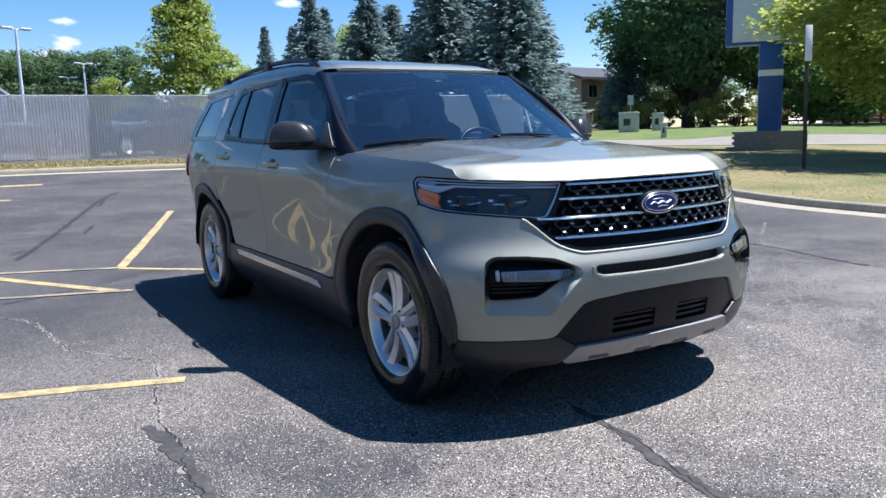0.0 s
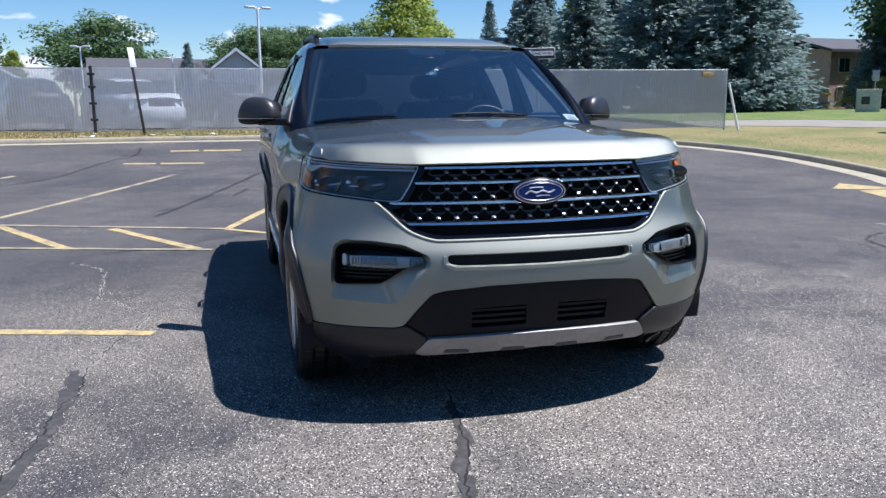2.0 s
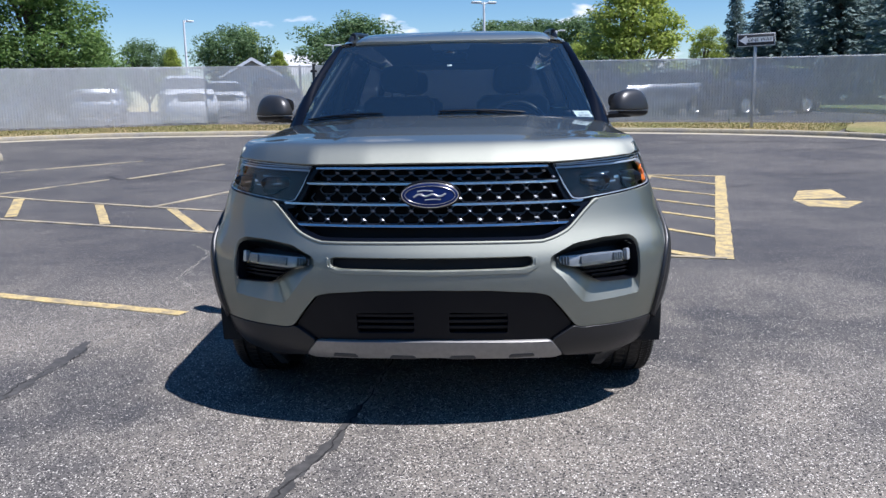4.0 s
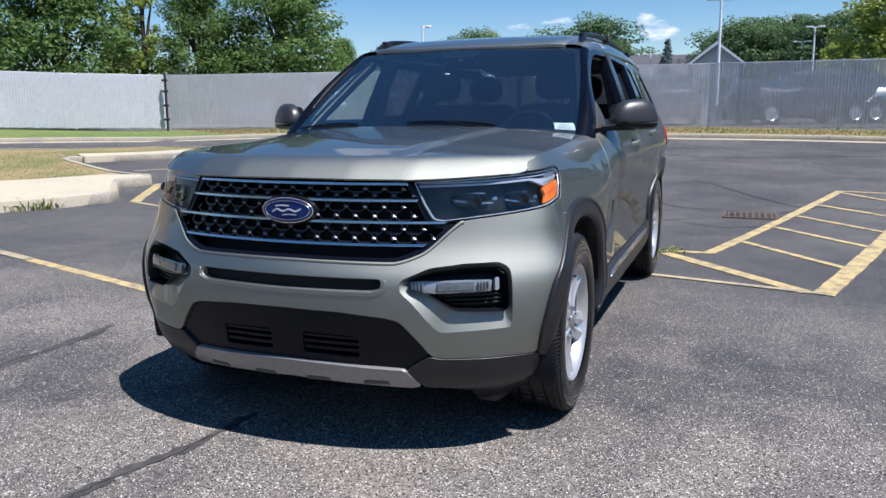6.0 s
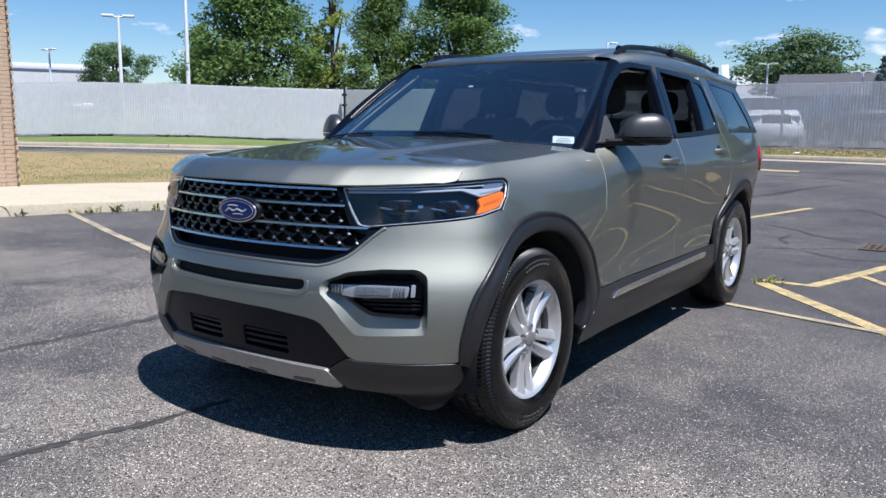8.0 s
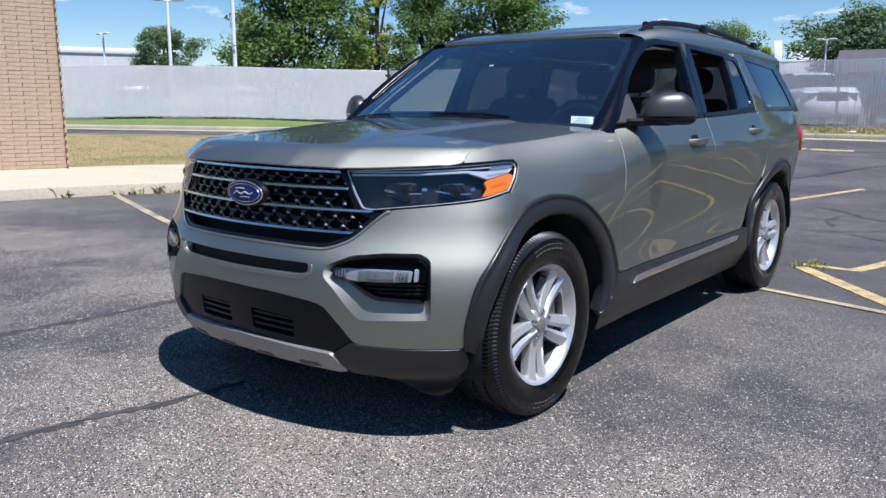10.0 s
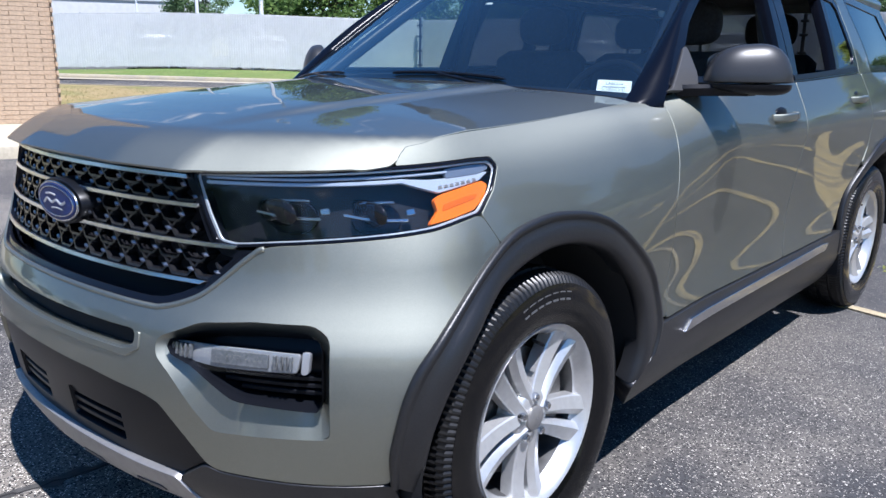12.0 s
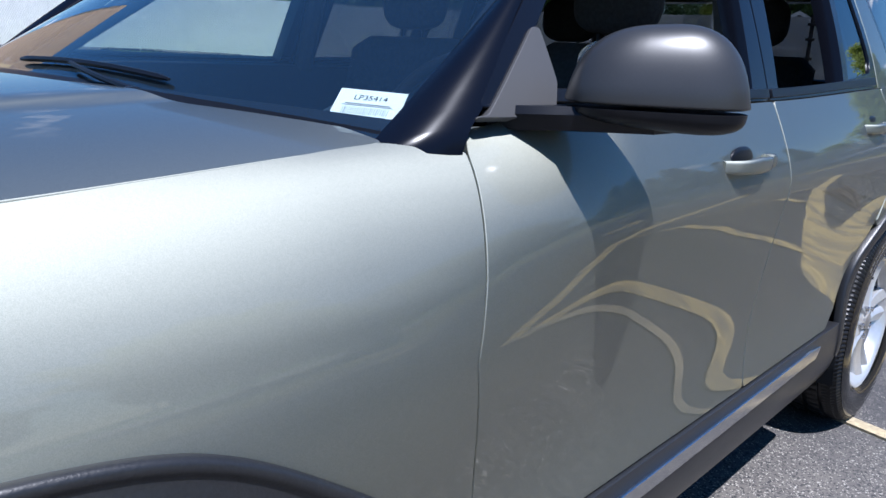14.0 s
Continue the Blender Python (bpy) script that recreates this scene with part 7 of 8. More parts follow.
def broad_tree(name, tall, wide, mat, seed, label, leaf=0.105, clumps=150, count=150, low=0.22, cone=0.0, puff=0.085):
    rng = np.random.RandomState(seed)
    t = thing(name, (0, 0, 0), label, "tree", "trees round the lot")
    lean = rng.uniform(-0.15, 0.15, 2)
    trunk = [(lean[0] * k, lean[1] * k, tall * 0.75 * k) for k in np.linspace(-0.04, 1, 7)]
    bars = [tube(trunk, [0.015 * tall * (1 - 0.85 * k) + 0.02 for k in np.linspace(0, 1, 7)], 8)]
    u = rng.normal(0, 1, (clumps, 3))
    u /= np.linalg.norm(u, axis=1)[:, None]
    r = rng.uniform(0.35, 1.0, clumps) ** 0.6
    h0 = tall * low
    cz = h0 + (tall - h0) * 0.5
    p = u * r[:, None] * np.array([wide * 0.40, wide * 0.40, (tall - h0) * 0.45]) + np.array([0, 0, cz])
    k = (p[:, 2] - h0) / (tall - h0)
    p[:, :2] *= (1 + 0.25 * np.sin(3 * np.arctan2(u[:, 1], u[:, 0]) + seed))[:, None] * (1 - cone * np.clip(k, 0, 1))[:, None]
    if cone:
        k = rng.uniform(0, 1, clumps) ** 1.25
        reach = wide * 0.46 * (1 - k) ** 0.8 * np.minimum(1, 0.60 + 2.2 * k) * (0.30 + 0.70 * rng.uniform(0, 1, clumps) ** 0.5)
        a = rng.uniform(0, math.tau, clumps)
        reach = reach * (1 + 0.18 * np.sin(5 * k * math.tau + 2 * a + seed))
        p = np.stack([reach * np.cos(a), reach * np.sin(a), h0 + (tall - h0) * k * 0.97], -1)
    for i in range(0, clumps, 7):
        z0 = max(h0 * 0.6, p[i, 2] - abs(p[i, 0]) - 0.25 * tall)
        f = min(1, z0 / (tall * 0.75))
        bars.append(tube([(lean[0] * f, lean[1] * f, z0), tuple(p[i] * 0.55 + np.array([lean[0] * f, lean[1] * f, z0]) * 0.45 + np.array([0, 0, 0.15])), tuple(p[i])], [0.010 * tall, 0.006 * tall, 0.012], 6))
    build("trunk", *join(*bars), M["bark"], t)
    v, f = leaves(p, wide * puff, count, leaf, rng)
    tagged(build("crown", v, f, M[mat], t, flat=True), kind="stuff")
    return t


def spruce_tree(name, tall, wide, seed, label):
    rng = np.random.RandomState(seed)
    t = thing(name, (0, 0, 0), label, "tree", "spruces beyond the fence")
    build("trunk", *tube([(0, 0, -0.2), (0, 0, tall * 0.5), (0, 0, tall)], [0.022 * tall, 0.013 * tall, 0.01], 8), M["bark"], t)
    z, vs = 0.25, []
    while z < tall * 0.985:
        k = z / tall
        reach = wide / 2 * (1 - k) ** 0.85 + 0.08
        nb = max(6, int(20 * (1 - k) + 7))
        for j in range(nb):
            a = rng.uniform(0, math.tau)
            rr = reach * rng.uniform(0.72, 1.12)
            m = max(3, int(rr / 0.20))
            s = (np.arange(m) + rng.uniform(0.3, 0.9)) / m
            droop = -0.30 * rr * s + 0.22 * rr * s ** 2 * 2
            c = np.stack([math.cos(a) * rr * s, math.sin(a) * rr * s, z + droop + rng.normal(0, 0.04, m)], -1)
            for q, ss in zip(c, s):
                for _ in range(4):
                    d = np.array([math.cos(a + rng.uniform(-1.0, 1.0)), math.sin(a + rng.uniform(-1.0, 1.0)), rng.uniform(-0.75, 0.15)])
                    d /= np.linalg.norm(d)
                    w = np.cross(d, rng.normal(0, 1, 3))
                    w /= np.linalg.norm(w)
                    L, W = rng.uniform(0.18, 0.36), rng.uniform(0.045, 0.085)
                    o = q + rng.normal(0, 0.06, 3)
                    vs += [o - w * W * 0.5, o + d * L * 0.5 - w * W, o + d * L, o + d * L * 0.5 + w * W]
        z += 0.15 + 0.20 * (1 - k)
    n = len(vs) // 4
    tagged(build("crown", np.array(vs), (np.arange(n)[:, None] * 4 + np.arange(4)).tolist(), M["spruce"], t, flat=True), kind="stuff")
    return t


def place(tree, at, base_h, tall, wide=None, base_w=None, turn=0.0):
    s = tall / base_h
    w = s if wide is None else wide / base_w
    return copy_thing(tree, Matrix.Translation(at) @ pose(0, 0, 0, 0, 0, turn) @ Matrix.Diagonal((w, w, s, 1)))


KINDS = {
    "maple": [broad_tree("maple_tree", 9.0, 6.4, "maple", 11, "leafy green maple tree behind the fence", leaf=0.075, low=0.06, cone=0.40, clumps=240, count=190, puff=0.074), broad_tree("maple_tree", 9.0, 6.0, "maple", 12, "leafy green maple tree behind the fence", leaf=0.075, low=0.08, cone=0.35, clumps=240, count=190, puff=0.074)],
    "lime": [broad_tree("young_tree", 8.0, 5.2, "lime", 21, "light green leafy young tree", leaf=0.085, low=0.14, cone=0.5, clumps=190, count=125, puff=0.066), broad_tree("young_tree", 8.0, 5.4, "lime", 22, "light green leafy young tree", leaf=0.085, low=0.2, clumps=100, count=170, puff=0.07)],
    "lawn": [broad_tree("lawn_tree", 8.0, 5.4, "lime", 23, "light green lawn tree with a clear dark trunk", leaf=0.075, low=0.15, clumps=170, count=230, puff=0.075)],
    "slim": [broad_tree("slim_tree", 9.0, 3.2, "lime", 31, "slim upright tree with sparse yellow-green leaves", leaf=0.08, clumps=70, count=110, low=0.12, cone=0.5, puff=0.075)],
    "oak": [broad_tree("shade_tree", 11.0, 8.2, "oak", 41, "broad dark green shade tree", leaf=0.145, clumps=95, count=190, low=0.20), broad_tree("shade_tree", 11.0, 8.6, "oak", 42, "broad dark green shade tree", leaf=0.145, clumps=95, count=190, low=0.24)],
    "spruce": [spruce_tree("spruce_tree", 11.0, 5.6, 51, "tall blue-green spruce tree"), spruce_tree("spruce_tree", 11.0, 5.2, 52, "tall blue-green spruce tree")],
}
SIZE = {"maple": (9.0, 6.3), "lime": (8.0, 5.3), "lawn": (8.0, 5.4), "slim": (9.0, 3.2), "oak": (11.0, 8.4), "spruce": (11.0, 5.4)}
TREES = [("lime", 7.4, 36.6, 8.2, 7.2), ("oak", 3.0, 66.6, 7.8, 6.0), ("oak", 5.2, 66.4, 7.9, 5.6), ("lime", 6.7, 56.1, 5.0, 3.0), ("spruce", 6.3, 62.2, 6.9, 2.4), ("lime", 15.6, 54.0, 5.8, 3.2),
         ("spruce", 18.0, 55.3, 8.7, 3.2), ("spruce", 19.2, 52.7, 8.4, 3.6), ("spruce", 19.8, 48.1, 9.1, 4.2), ("lime", 26.3, 56.1, 9.8, 6.0), ("spruce", 21.0, 40.9, 8.3, 6.2), ("spruce", 22.5, 38.9, 9.2, 6.6), ("spruce", 23.1, 35.0, 9.6, 7.2),
         ("spruce", 22.6, 30.6, 9.4, 7.6), ("spruce", 28.7, 45.6, 11.2, 7.0), ("spruce", 18.2, 38.5, 8.6, 6.4), ("spruce", 20.2, 33.6, 9.4, 7.2), ("spruce", 17.0, 44.0, 9.0, 6.0), ("spruce", 25.5, 33.5, 9.6, 7.0),
         ("spruce", 40.9, 40.7, 9.5, 4.6), ("oak", 42.2, 36.0, 14.5, 15.5), ("oak", 48.0, 40.5, 12.0, 11.0), ("lawn", 19.2, 7.4, 7.6, 10.4), ("maple", 38.5, 21.8, 9.5, 9.5), ("oak", 36.5, 29.5, 12.5, 11.0), ("oak", 47.0, 32.0, 12.5, 12.0), ("oak", 55.0, 37.0, 11.0, 11.0), ("oak", 44.0, 22.5, 11.0, 9.0), ("oak", 52.7, 29.0, 6.6, 8.4), ("oak", 56, 22, 7, 8), ("oak", 55, 14, 7, 8),
         ("oak", -12.6, 70.6, 9.0, 11.0), ("oak", -9.5, 67.6, 6.6, 4.0), ("oak", -21.6, 65.1, 7.8, 7.4), ("lime", -16.5, 60.3, 5.0, 3.4), ("oak", -25.4, 55.5, 5.8, 4.6), ("lime", -22.1, 52.2, 4.7, 3.4), ("spruce", -4.4, 58.6, 5.5, 2.6), ("oak", 2.3, 76.2, 8.8, 11.0),
         ("maple", -25.9, 19.3, 4.7, 2.8), ("maple", -22.8, 19.9, 9.4, 8.2), ("slim", -20.4, 21.6, 7.6, 2.8), ("maple", -18.9, 23.2, 7.6, 4.8), ("maple", -16.0, 24.3, 8.0, 7.0), ("maple", -22.0, 40.8, 4.8, 4.2), ("lime", -21.3, 68.2, 8.0, 3.2), ("oak", 7.9, 60.4, 7.6, 8.0), ("oak", -0.2, 66.0, 7.6, 7.0),
         ("oak", -38.1, 23.0, 5.0, 4.6), ("oak", -46.3, 32.2, 3.4, 4.4), ("maple", -28.8, 21.8, 4.8, 2.6), ("oak", -50.0, 42.0, 3.6, 6.0), ("oak", 51.0, 62.0, 6.0, 12.0), ("oak", 60.0, 52.0, 6.4, 12.0), ("oak", 66.0, 42.0, 6.4, 12.0), ("oak", 70.0, 31.0, 6.4, 12.0), ("oak", 72.0, 20.0, 6.4, 12.0), ("oak", 40.0, 70.0, 6.4, 12.0)]
used = set()
for i, (kind, tx, ty, tall, wide) in enumerate(TREES):
    pool = KINDS[kind]
    k = i % len(pool)
    at = Vector(drape(tx, ty, -0.05))
    if (kind, k) not in used:
        used.add((kind, k))
        pool[k].matrix_basis = Matrix.Translation(at) @ Matrix.Diagonal((wide / SIZE[kind][1],) * 2 + (tall / SIZE[kind][0], 1))
        continue
    src = pool[k]
    keep_scale = src.scale.copy()
    src.scale = (1, 1, 1)
    place(src, at, SIZE[kind][0], tall, wide, SIZE[kind][1], 67 * i)
    src.scale = keep_scale
# unseen trees added behind the camera, to close the horizon in the car's reflections
for i, b in enumerate(range(84, 282, 9)):
    src = KINDS["oak"][i % 2]
    keep_scale = src.scale.copy()
    src.scale = (1, 1, 1)
    near = 120 < b < 236
    place(src, spot(b, (40 if near else 78) + 5 * (i % 3), -1.3 if near else -0.05), 11.0, (9.5 if near else 7.0) + (i % 3), 10.5, 8.4, 50 * i)
    src.scale = keep_scale


def shrub(at, tall, wide, seed, label="loose yellow-green shrub on the lawn"):
    rng = np.random.RandomState(seed)
    t = thing("shrub", at, label, "shrub", "shrubs on the far lawn")
    p = rng.normal(0, 1, (40, 3)) * np.array([wide * 0.24, wide * 0.2, tall * 0.2]) + np.array([0, 0, tall * 0.5])
    build("stems", *join(*[tube([(0, 0, -0.05), tuple(q * 0.9)], [0.03, 0.01], 5) for q in p[::4]]), M["bark"], t)
    v, f = leaves(p, 0.20, 60, 0.10, rng)
    tagged(build("foliage", v, f, M["shrub"], t, flat=True), kind="stuff")


for i, (b, far, h, w) in enumerate(((43.8, 48, 2.2, 3.4), (48.4, 47, 2.0, 3.0), (50.3, 48, 2.2, 3.2), (52.0, 50, 2.0, 3.0))):
    shrub(spot(b, far, 0.1), h, w, 70 + i)
for i, (x, y, h, w) in enumerate(((43.4, 41.0, 3.0, 4.6), (46.0, 42.0, 3.2, 5.0), (41.5, 43.5, 2.8, 3.4))):
    shrub(Vector(drape(x, y, 0.05)), h, w, 80 + i)


# pylon sign with a stone planter
pylon = thing("pylon_sign", Vector(drape(20.15, 13.3, 0.1)), "tall blue pylon sign with blank milky face on stone planter", "sign")
turn = pose(0, 0, 0, 0, 0, -50)
build("planter_core", *moved(block(-1.05, -0.45, -0.2, 1.05, 0.45, 0.55), turn), M["mortar"], pylon)
for row in range(7):
    for i in range(8):
        x0 = -1.12 + i * 0.28 + (0.14 if row % 2 else 0)
        build("stone", *moved(block(max(x0, -1.12), -0.50 - 0.012 * ((i + row) % 3), 0.0 + row * 0.085, min(x0 + 0.272, 1.12), 0.50, 0.08 + row * 0.085, 0.008, 1), turn), M["stone"], pylon)
build("post", *moved(block(-0.36, -0.22, 0.5, 0.36, 0.22, 4.0, 0.02), turn), M["signblue"], pylon, "blue sign post")
build("white_band", *moved(block(-0.365, -0.225, 2.35, 0.365, 0.225, 2.55, 0.01), turn), M["white"], pylon)
cab = build("cabinet", *moved(block(-1.4, -0.28, 3.35, 1.4, 0.28, 6.2, 0.03), turn), M["signblue"], pylon, "blue sign cabinet")
build("face", *moved(block(-1.20, -0.30, 3.45, 1.36, -0.27, 6.1, 0.01), turn), M["signface"], cab, "blank milky sign face")

# low red rail fence beyond the far lawn
rail_fence = thing("rail_fence", Vector((0, 0, 0)), "low red-brown wooden rail fence under the trees", "fence")
RAIL_LINE = [(39.5, 32.5), (42.4, 28.4), (44.0, 26.1), (45.4, 23.8), (46.6, 21.0), (47.4, 17.5)]
rail_pts = curve(RAIL_LINE, 13)
for x, y in rail_pts:
    z = float(ground_z(x, y))
    build("post", *block(x - 0.06, y - 0.06, z, x + 0.06, y + 0.06, z + 1.22, 0.01), M["red_wood"], rail_fence)
for h in (0.42, 0.74, 1.06):
    for (x0, y0), (x1, y1) in zip(rail_pts[:-1], rail_pts[1:]):
        a, b = Vector(drape(x0, y0, h)), Vector(drape(x1, y1, h))
        build("rail", *tube([a, b], 0.055, 4), M["red_wood"], rail_fence)

# utility boxes and a small far sign
for bx, by, w, h in ((23.5, 23.0, 0.86, 0.88), (26.0, 23.6, 0.50, 0.82), (21.5, 19.05, 0.22, 0.58)):
    at = Vector(drape(bx, by, 0.14))
    u = thing("utility_box", at, "weathered grey-green utility cabinet on the lawn", "utility box", "utility boxes")
    build("cabinet", *moved(block(-w / 2, -w * 0.3, -0.1, w / 2, w * 0.3, h, 0.03), pose(0, 0, 0, 0, 0, -40)), M["utility"], u)
    build("lid", *moved(block(-w / 2 - 0.02, -w * 0.3 - 0.02, h - 0.08, w / 2 + 0.02, w * 0.3 + 0.02, h + 0.03, 0.02), pose(0, 0, 0, 0, 0, -40)), M["utility"], u)
    build("notice", *moved(block(-w * 0.3, -w * 0.3 - 0.008, h * 0.35, w * 0.05, -w * 0.3 - 0.001, h * 0.7), pose(0, 0, 0, 0, 0, -40)), M["rust"], u)
fs = thing("far_sign", Vector(drape(26.2, 25.6, 0.14)), "small grey sign on a thin post across the lawn", "sign")
build("post", *tube([(0, 0, -0.1), (0, 0, 1.7)], 0.025, 6), M["galv"], fs)
build("plate", *moved(block(-0.14, -0.045, 1.28, 0.14, -0.025, 1.75, 0.008), pose(0, 0, 0, 0, 0, -40)), M["galv"], fs)


# buildings
def window(parent, m, w, h):
    f = build("window", *moved(block(-w / 2, -0.05, 0, w / 2, 0.02, h, 0.01), m), M["siding"], parent)
    for s in (-1, 1):
        build("pane", *moved(block(min(s * 0.03, s * (w / 2 - 0.05)), -0.06, 0.06, max(s * 0.03, s * (w / 2 - 0.05)), -0.045, h - 0.06), m), M["pane"], f)


def gabled(at, turn, w, d, wall_h, rise, wall, label, gable_front=False, wins=()):
    hse = thing("house", at, label, "house")
    m = pose(0, 0, 0, 0, 0, turn)
    build("wall", *moved(block(-w / 2, -d / 2, -0.5, w / 2, d / 2, wall_h), m), M[wall], hse)
    o = 0.4
    if gable_front:
        sec = [(-w / 2 - o, wall_h - 0.1), (0, wall_h + rise), (w / 2 + o, wall_h - 0.1), (w / 2 + o, wall_h - 0.3), (0, wall_h + rise - 0.25), (-w / 2 - o, wall_h - 0.3)]
        build("roof", *moved(loft([[(x, y, z) for x, z in sec] for y in (-d / 2 - o, d / 2 + o)]), m), M["roofing"], hse)
        build("gable", *moved(loft([[(-w / 2, y, wall_h), (0, y, wall_h + rise - 0.2), (w / 2, y, wall_h)] for y in (-d / 2 - 0.02, -d / 2 + 0.2)]), m), M["siding"], hse)
        build("fascia", *moved(loft([[(x * 1.01, y, z + 0.02) for x, z in sec] for y in (-d / 2 - o - 0.06, -d / 2 - o)]), m), M["white"], hse)
    else:
        sec = [(-d / 2 - o, wall_h - 0.1), (0, wall_h + rise), (d / 2 + o, wall_h - 0.1), (d / 2 + o, wall_h - 0.3), (0, wall_h + rise - 0.25), (-d / 2 - o, wall_h - 0.3)]
        build("roof", *moved(loft([[(x, y, z) for y, z in sec] for x in (-w / 2 - o, w / 2 + o)]), m), M["roofing"], hse)
    for x, z, ww, hh in wins:
        window(hse, m @ Matrix.Translation((x, -d / 2 - 0.02, z)), ww, hh)
    return hse


gabled(Vector(drape(-6.6, 66.0)), 8, 11, 8, 3.0, 1.75, "siding", "low house with a dark shingle roof behind the lot")
gabled(Vector(drape(-0.9, 62.6)), 0, 3.2, 8, 3.6, 1.5, "siding", "white gabled house front with a dark roof", True, ((-0.8, 1.2, 0.9, 1.3), (0.8, 1.2, 0.9, 1.3)))
gabled(Vector(drape(-18.4, 59.8)), 14, 4.0, 8, 2.8, 1.3, "siding", "small white gabled house behind the lot", True)
gabled(Vector(drape(3.4, 75)), 0, 10, 8, 3.0, 1.6, "siding", "low house with a long grey roof")
gabled(Vector(drape(44.6, 51.0)), 6, 6.6, 8, 4.6, 1.1, "redbrick", "two-storey red brick apartment building", False, [(x, z, 1.1, 1.1) for x in (-2.0, 0.0, 1.9) for z in (0.7, 2.8)])
gabled(spot(65, 92), -30, 26, 9, 3.0, 1.4, "redbrick", "long low red brick building beyond the road", False, [(x, 1.0, 1.4, 1.4) for x in range(-11, 12, 3)])
flat = thing("flat_building", Vector(drape(-57.5, 27.0)), "white flat-roofed commercial building far behind the fence", "building")
build("wall", *moved(block(-9, -6, -0.5, 7.2, 6, 3.9), pose(0, 0, 0, 0, 0, 62)), M["siding"], flat)
build("parapet", *moved(block(-9.1, -6.1, 3.9, 7.3, 6.1, 4.3, 0.05), pose(0, 0, 0, 0, 0, 62)), M["white"], flat)

# tan brick building on the island: courses laid brick by brick where the walk comes near
bb = thing("brick_building", tuple(drape(-11.1, 3.9, 0.12)), "tan brick building with flat long bricks beside the walk", "building")
bm_turn = pose(0, 0, 0, 0, 0, -107.5)
build("core_wall", *moved(block(0.012, 0.012, -0.4, 3.62, 6.0, 5.6), bm_turn @ Matrix.Diagonal((1, -1, 1, 1))), M["mortar"], bb)
brick_long = block(0, 0, 0, 0.396, 0.09, 0.0635, 0.002, 1)
brick_mesh = bpy.data.meshes.new("brick")
brick_mesh.from_pydata([tuple(v) for v in brick_long[0]], [], brick_long[1])
brick_mesh.materials.append(M["brick"])
rb2 = random.Random(5)
rest = []
for row in range(80):
    for i in range(9):
        x0 = (i - (0.5 if row % 2 else 0)) * 0.402
        m = bm_turn @ Matrix.Translation((x0 + 0.0, -0.0 - rb2.uniform(0, 0.006), row * 0.068 - 0.03))
        if x0 < 0:
            m = m @ Matrix.Translation((0.201, 0, 0)) @ Matrix.Diagonal((0.49, 1, 1, 1))
        if i < 4 and row < 70:
            o = new("brick", brick_mesh)
            o.parent = bb
            o.matrix_basis = m
        else:
            rest.append(moved(brick_long, m))
        if i == 0:
            rest.append(moved(brick_long, bm_turn @ Matrix.Translation((0.0, (0 if row % 2 else 0.2), row * 0.068 - 0.03)) @ pose(0, 0, 0, 0, 0, -90) @ Matrix.Diagonal((0.9, 0.4, 1, 1))))
tagged(build("brickwork", *join(*rest), M["brick"], bb, flat=True), kind="stuff")


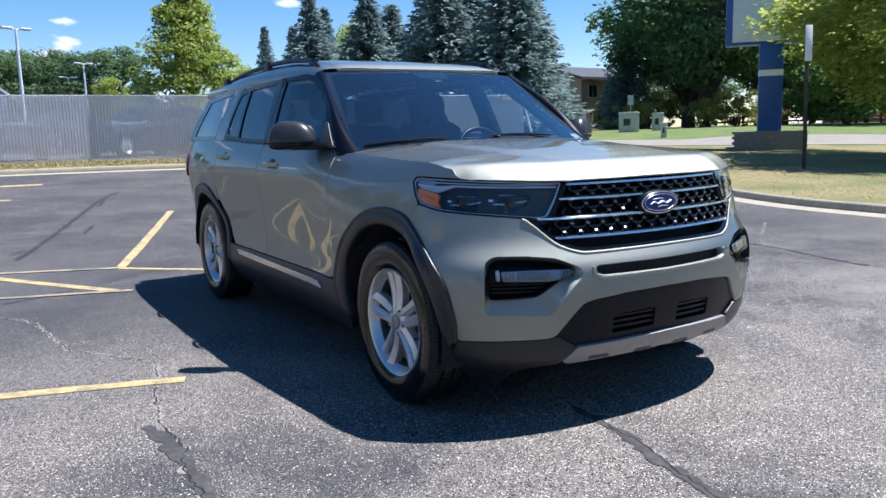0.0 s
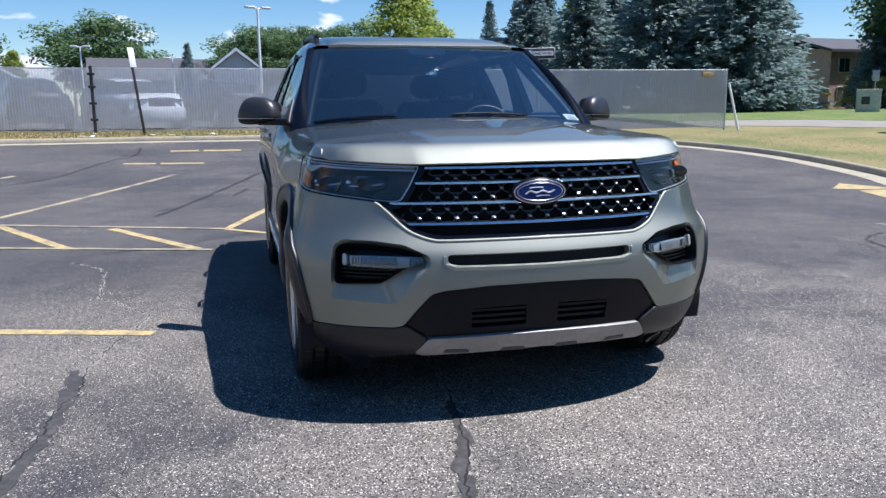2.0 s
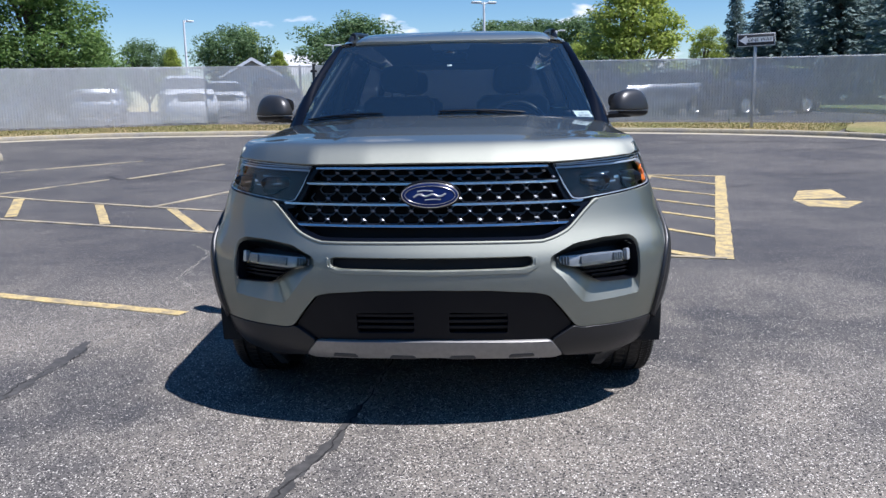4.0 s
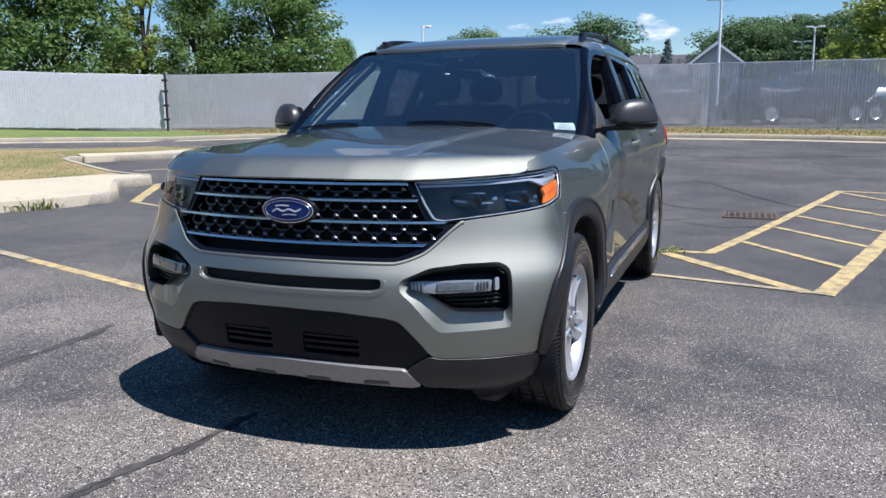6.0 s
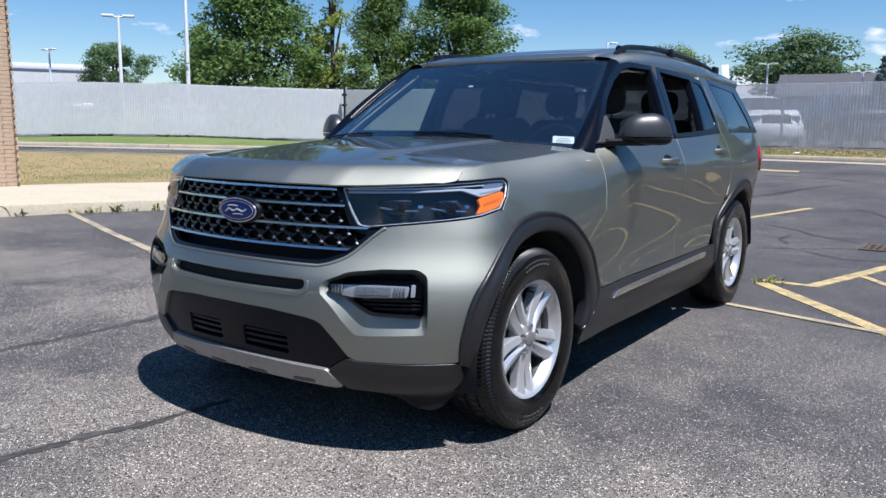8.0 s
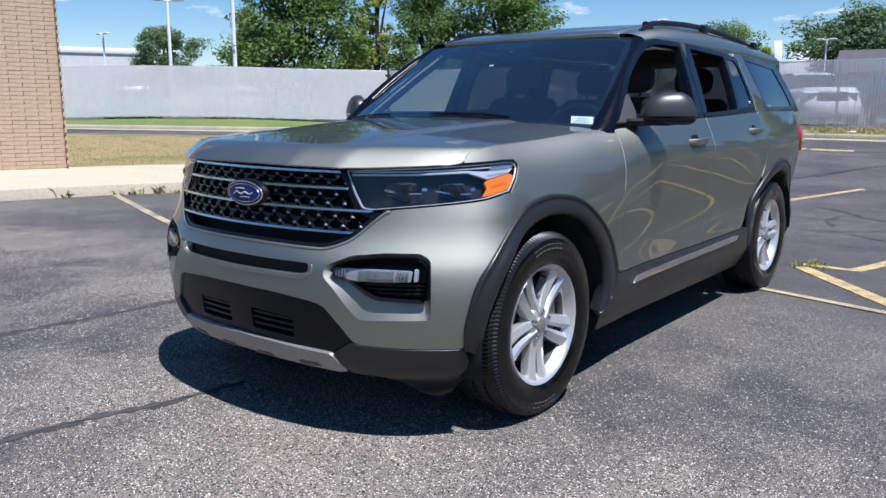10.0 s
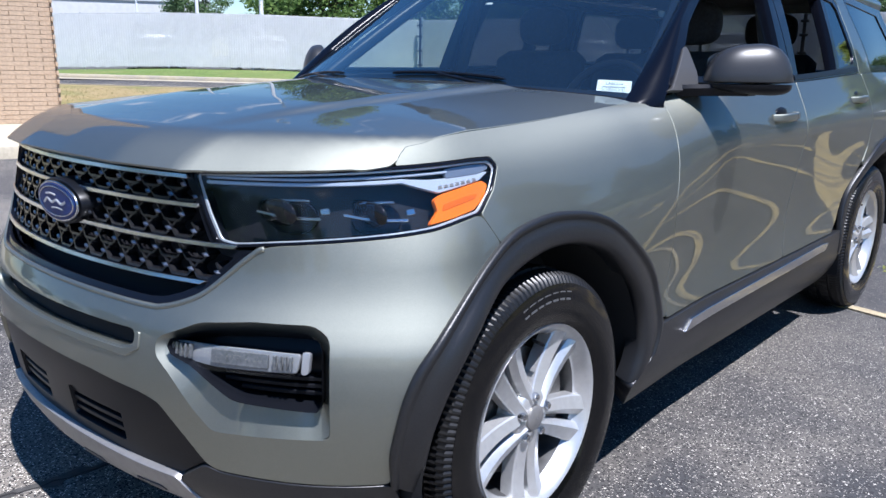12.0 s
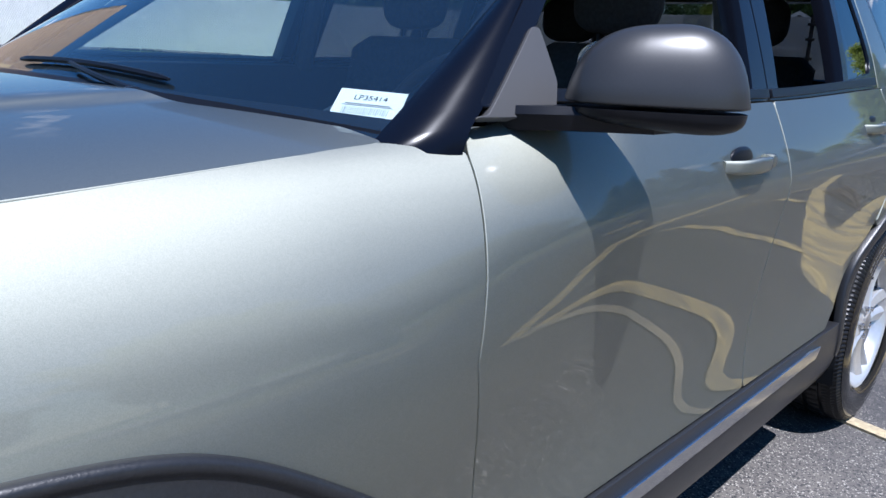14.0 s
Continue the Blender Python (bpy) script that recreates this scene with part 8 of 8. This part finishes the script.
# parked cars behind the fence
def parked_car(paint, label):
    c = thing("parked_car", (0, 0, 0), label, "car", "cars behind the fence")
    ua, va = np.linspace(-U_END, U_END, 110), np.linspace(0.26, 1.2, 12)
    a, b = np.meshgrid(ua, va, indexing="ij")
    p = shell(a.ravel(), b.ravel())
    f = []
    for i in range(109):
        for j in range(11):
            q = (i * 12 + j, (i + 1) * 12 + j, (i + 1) * 12 + j + 1, i * 12 + j + 1)
            ctr = p[list(q)].mean(0)
            if min(math.hypot(ctr[1], ctr[2] - 0.38), math.hypot(ctr[1] - 3.025, ctr[2] - 0.38)) > 0.46:
                f.append(q)
    body = build("body", p, f, M[paint], c)
    xs2 = np.linspace(-0.83, 0.83, 16)
    ys2 = np.linspace(-0.72, 0.62, 14)
    hx, hy = np.meshgrid(xs2, ys2, indexing="ij")
    build("hood", hood(hx.ravel(), hy.ravel()), [(i * 14 + j, (i + 1) * 14 + j, (i + 1) * 14 + j + 1, i * 14 + j + 1) for i in range(15) for j in range(13)], M[paint], body)
    build("roof", *loft([[tuple(roof(x, y)) for x in np.linspace(-0.66, 0.66, 10)] for y in np.linspace(1.2, 3.9, 12)], closed=False), M[paint], body)
    build("windshield", *loft([[tuple(glass_front(x, s)) for x in np.linspace(-0.9, 0.9, 12)] for s in (0, 0.5, 1)], closed=False), M["pane"], body)
    build("rear_window", *tail, M["pane"], body)
    for s in (-1, 1):
        build("side_windows", *loft([[(s * green(y, z)[0], y, z) for y in np.linspace(0.7 + (z - 1.2) * 1.3, 3.95 - (z - 1.2) * 0.4, 16)] for z in (1.2, 1.42, 1.64)], closed=False), M["pane"], body)
        build("headlight", *loft([[tuple(shell(s * u, v) * np.array([1, 1.01, 1])) for u in (0.55, 0.8, 1.1, 1.3)] for v in (0.91, 1.04)], closed=False), M["white_lens"], body)
    build("grille", *loft([[tuple(shell(u, v) + np.array([0, -0.006, 0])) for u in np.linspace(-0.48, 0.48, 10)] for v in (0.77, 0.9, 1.03)], closed=False), M["satin"], body)
    build("underside", *block(-0.8, -0.6, 0.24, 0.8, 3.9, 0.4), M["dark"], body)
    for s in (-1, 1):
        for y in (0, 3.025):
            w = new("wheel")
            w.parent = c
            w.location = (s * 0.84, y, 0.384)
            build("tyre", *lathe([(-0.1, 0.25), (-0.12, 0.33), (-0.09, 0.388), (0.09, 0.388), (0.12, 0.33), (0.1, 0.25)], 28), M["rubber"], w)
            build("rim", *lathe([(0.10 * s, 0.25), (0.07 * s, 0.22), (0.085 * s, 0.06), (0.09 * s, 0.001)], 20), M["alloy"], w)
    return c


STOCK = {"car_white": parked_car("car_white", "white parked car behind the slatted fence"), "car_grey": parked_car("car_grey", "dark grey parked car behind the slatted fence"), "car_silver": parked_car("car_silver", "silver parked car behind the slatted fence")}
first = set()
for paint, x, y, rot in (("car_white", -10.5, 24.5, 25), ("car_grey", -7.4, 25.0, 20), ("car_white", -3.9, 25.2, 30), ("car_grey", -1.0, 25.4, 24), ("car_grey", 1.8, 25.6, -60), ("car_silver", 5.2, 27.5, -70), ("car_grey", 8.6, 24.8, -60),
                         ("car_silver", -13.8, 24.2, 25), ("car_white", -17.0, 23.6, 24), ("car_white", -22.5, 16.0, 60), ("car_silver", -24.5, 13.0, 62), ("car_grey", -6.0, 33.0, 20), ("car_white", -12.0, 33.0, 20), ("car_grey", 2.0, 33.5, 15)):
    m = Matrix.Translation((x, y, float(ground_z(x, y)))) @ pose(0, 0, 0, 0, 0, rot)
    if paint in first:
        copy_thing(STOCK[paint], m)
    else:
        first.add(paint)
        STOCK[paint].matrix_basis = m


# weeds and grass tufts
def tuft(at, tall, n, seed, mat="weed", label="green weed tuft at the kerb's foot"):
    rng = np.random.RandomState(seed)
    t = thing("weed", at, label, "weed", "weeds along the kerb")
    v, f = [], []
    for i in range(n):
        a, l = rng.uniform(0, math.tau), tall * rng.uniform(0.5, 1.2)
        o = np.array([rng.normal(0, 0.06), rng.normal(0, 0.05), -0.01])
        d = np.array([math.cos(a), math.sin(a), 0])
        w = np.array([-d[1], d[0], 0]) * 0.006
        q = [o, o + d * l * 0.25 + np.array([0, 0, l * 0.6]), o + d * l * 0.7 + np.array([0, 0, l * rng.uniform(0.5, 0.95)])]
        k = len(v)
        v += [q[0] - w, q[0] + w, q[1] + w * 1.3, q[1] - w * 1.3, q[2]]
        f += [(k, k + 1, k + 2, k + 3), (k + 3, k + 2, k + 4)]
    build("tuft_foliage", v, f, M[mat], t, flat=True)


rw = random.Random(8)
foot = np.array([(-7.0, 5.45), (-7.25, 4.85), (-7.75, 3.9), (-8.2, 2.9), (-8.5, 1.8), (-9.2, 0.2)])
for i in range(18):
    k = rw.uniform(0.3, 4.6)
    x, y = (float(np.interp(k, range(6), foot[:, j])) for j in (0, 1))
    tuft(tuple(drape(x + 0.05, y - 0.03)), rw.uniform(0.08, 0.22), rw.randint(14, 36), 100 + i)
for x, y, h in ((0.98, 4.10, 0.075), (1.02, 4.05, 0.06), (0.93, 3.98, 0.05)):
    tuft(tuple(drape(x, y)), h, 16, int(1000 * y), label="green weed tuft growing from a crack")


def grass_patch(name, poly, n, h, seed, label):
    """Loose grass blades standing out of a lawn."""
    rng = np.random.RandomState(seed)
    poly = np.array(poly)
    lo, hi = poly.min(0), poly.max(0)
    p = rng.uniform(lo, hi, (n * 4, 2))
    p = p[inside(p, poly)][:n]
    a, l = rng.uniform(0, math.tau, len(p)), h * rng.uniform(0.5, 1.3, len(p))
    base = drape(p[:, 0], p[:, 1], 0.115)
    d = np.stack([np.cos(a), np.sin(a), 0 * a], -1)
    w = np.stack([-d[:, 1], d[:, 0], 0 * a], -1) * 0.012
    tip = base + d * (l * 0.5)[:, None] + np.stack([0 * l, 0 * l, l], -1)
    v = np.stack([base - w, base + w, tip], 1).reshape(-1, 3)
    tagged(build(name, v, (np.arange(len(p))[:, None] * 3 + np.arange(3)).tolist(), M["blade"], flat=True), label, "grass", kind="stuff")


grass_patch("verge_blades", [*north, (-16.2, 17.9), (-8.5, 20.5), (0.5, 20.2), (7.0, 18.8), (10.0, 18.0)], 14000, 0.06, 1, "loose dry grass blades along the fence")
grass_patch("lawn_blades", [*east, (9.0, 16.2), (12, 17.0), (16, 12), (15, 2), (13, -5)], 16000, 0.020, 2, "sparse dry grass blades on the lawn")
grass_patch("island_blades", [(-9.1, 7.6), (-10.85, 8.75), (-12.5, 9.8), (-13.0, 10.9), (-14.4, 11.4), (-16.0, 10.0), (-18.5, 6.8), (-12.6, 1.0), (-11.6, 3.6), (-11.1, 4.7), (-10.4, 5.7), (-9.6, 6.6)], 12000, 0.045, 3, "dry brown grass blades on the island")


# litter and stones along the verge by the leaning sign
def scrap(at, size, turn, mat, label):
    s = thing("litter", at, label, "litter", "litter on the verge")
    v = [(-1, -0.6, 0.0), (0.9, -0.7, 0.06), (1.0, 0.5, 0.0), (0.2, 0.8, 0.22), (-0.9, 0.6, 0.10), (0.0, 0.0, 0.30)]
    m = pose(0, 0, 0, 0, 0, turn)
    build("scrap", *moved(([(x * size, y * size, z * size + 0.004) for x, y, z in v], [(0, 1, 5), (1, 2, 5), (2, 3, 5), (3, 4, 5), (4, 0, 5)]), m), M[mat], s, flat=True)


rl = random.Random(21)
for k in range(11):
    lx, ly = rl.uniform(-6.2, -0.6), rl.uniform(19.0, 20.1)
    scrap(tuple(drape(lx, ly, 0.125)), rl.uniform(0.04, 0.11), rl.uniform(0, 360), "paper" if k % 3 else "concrete", "pale crumpled scrap of litter in the dry grass")
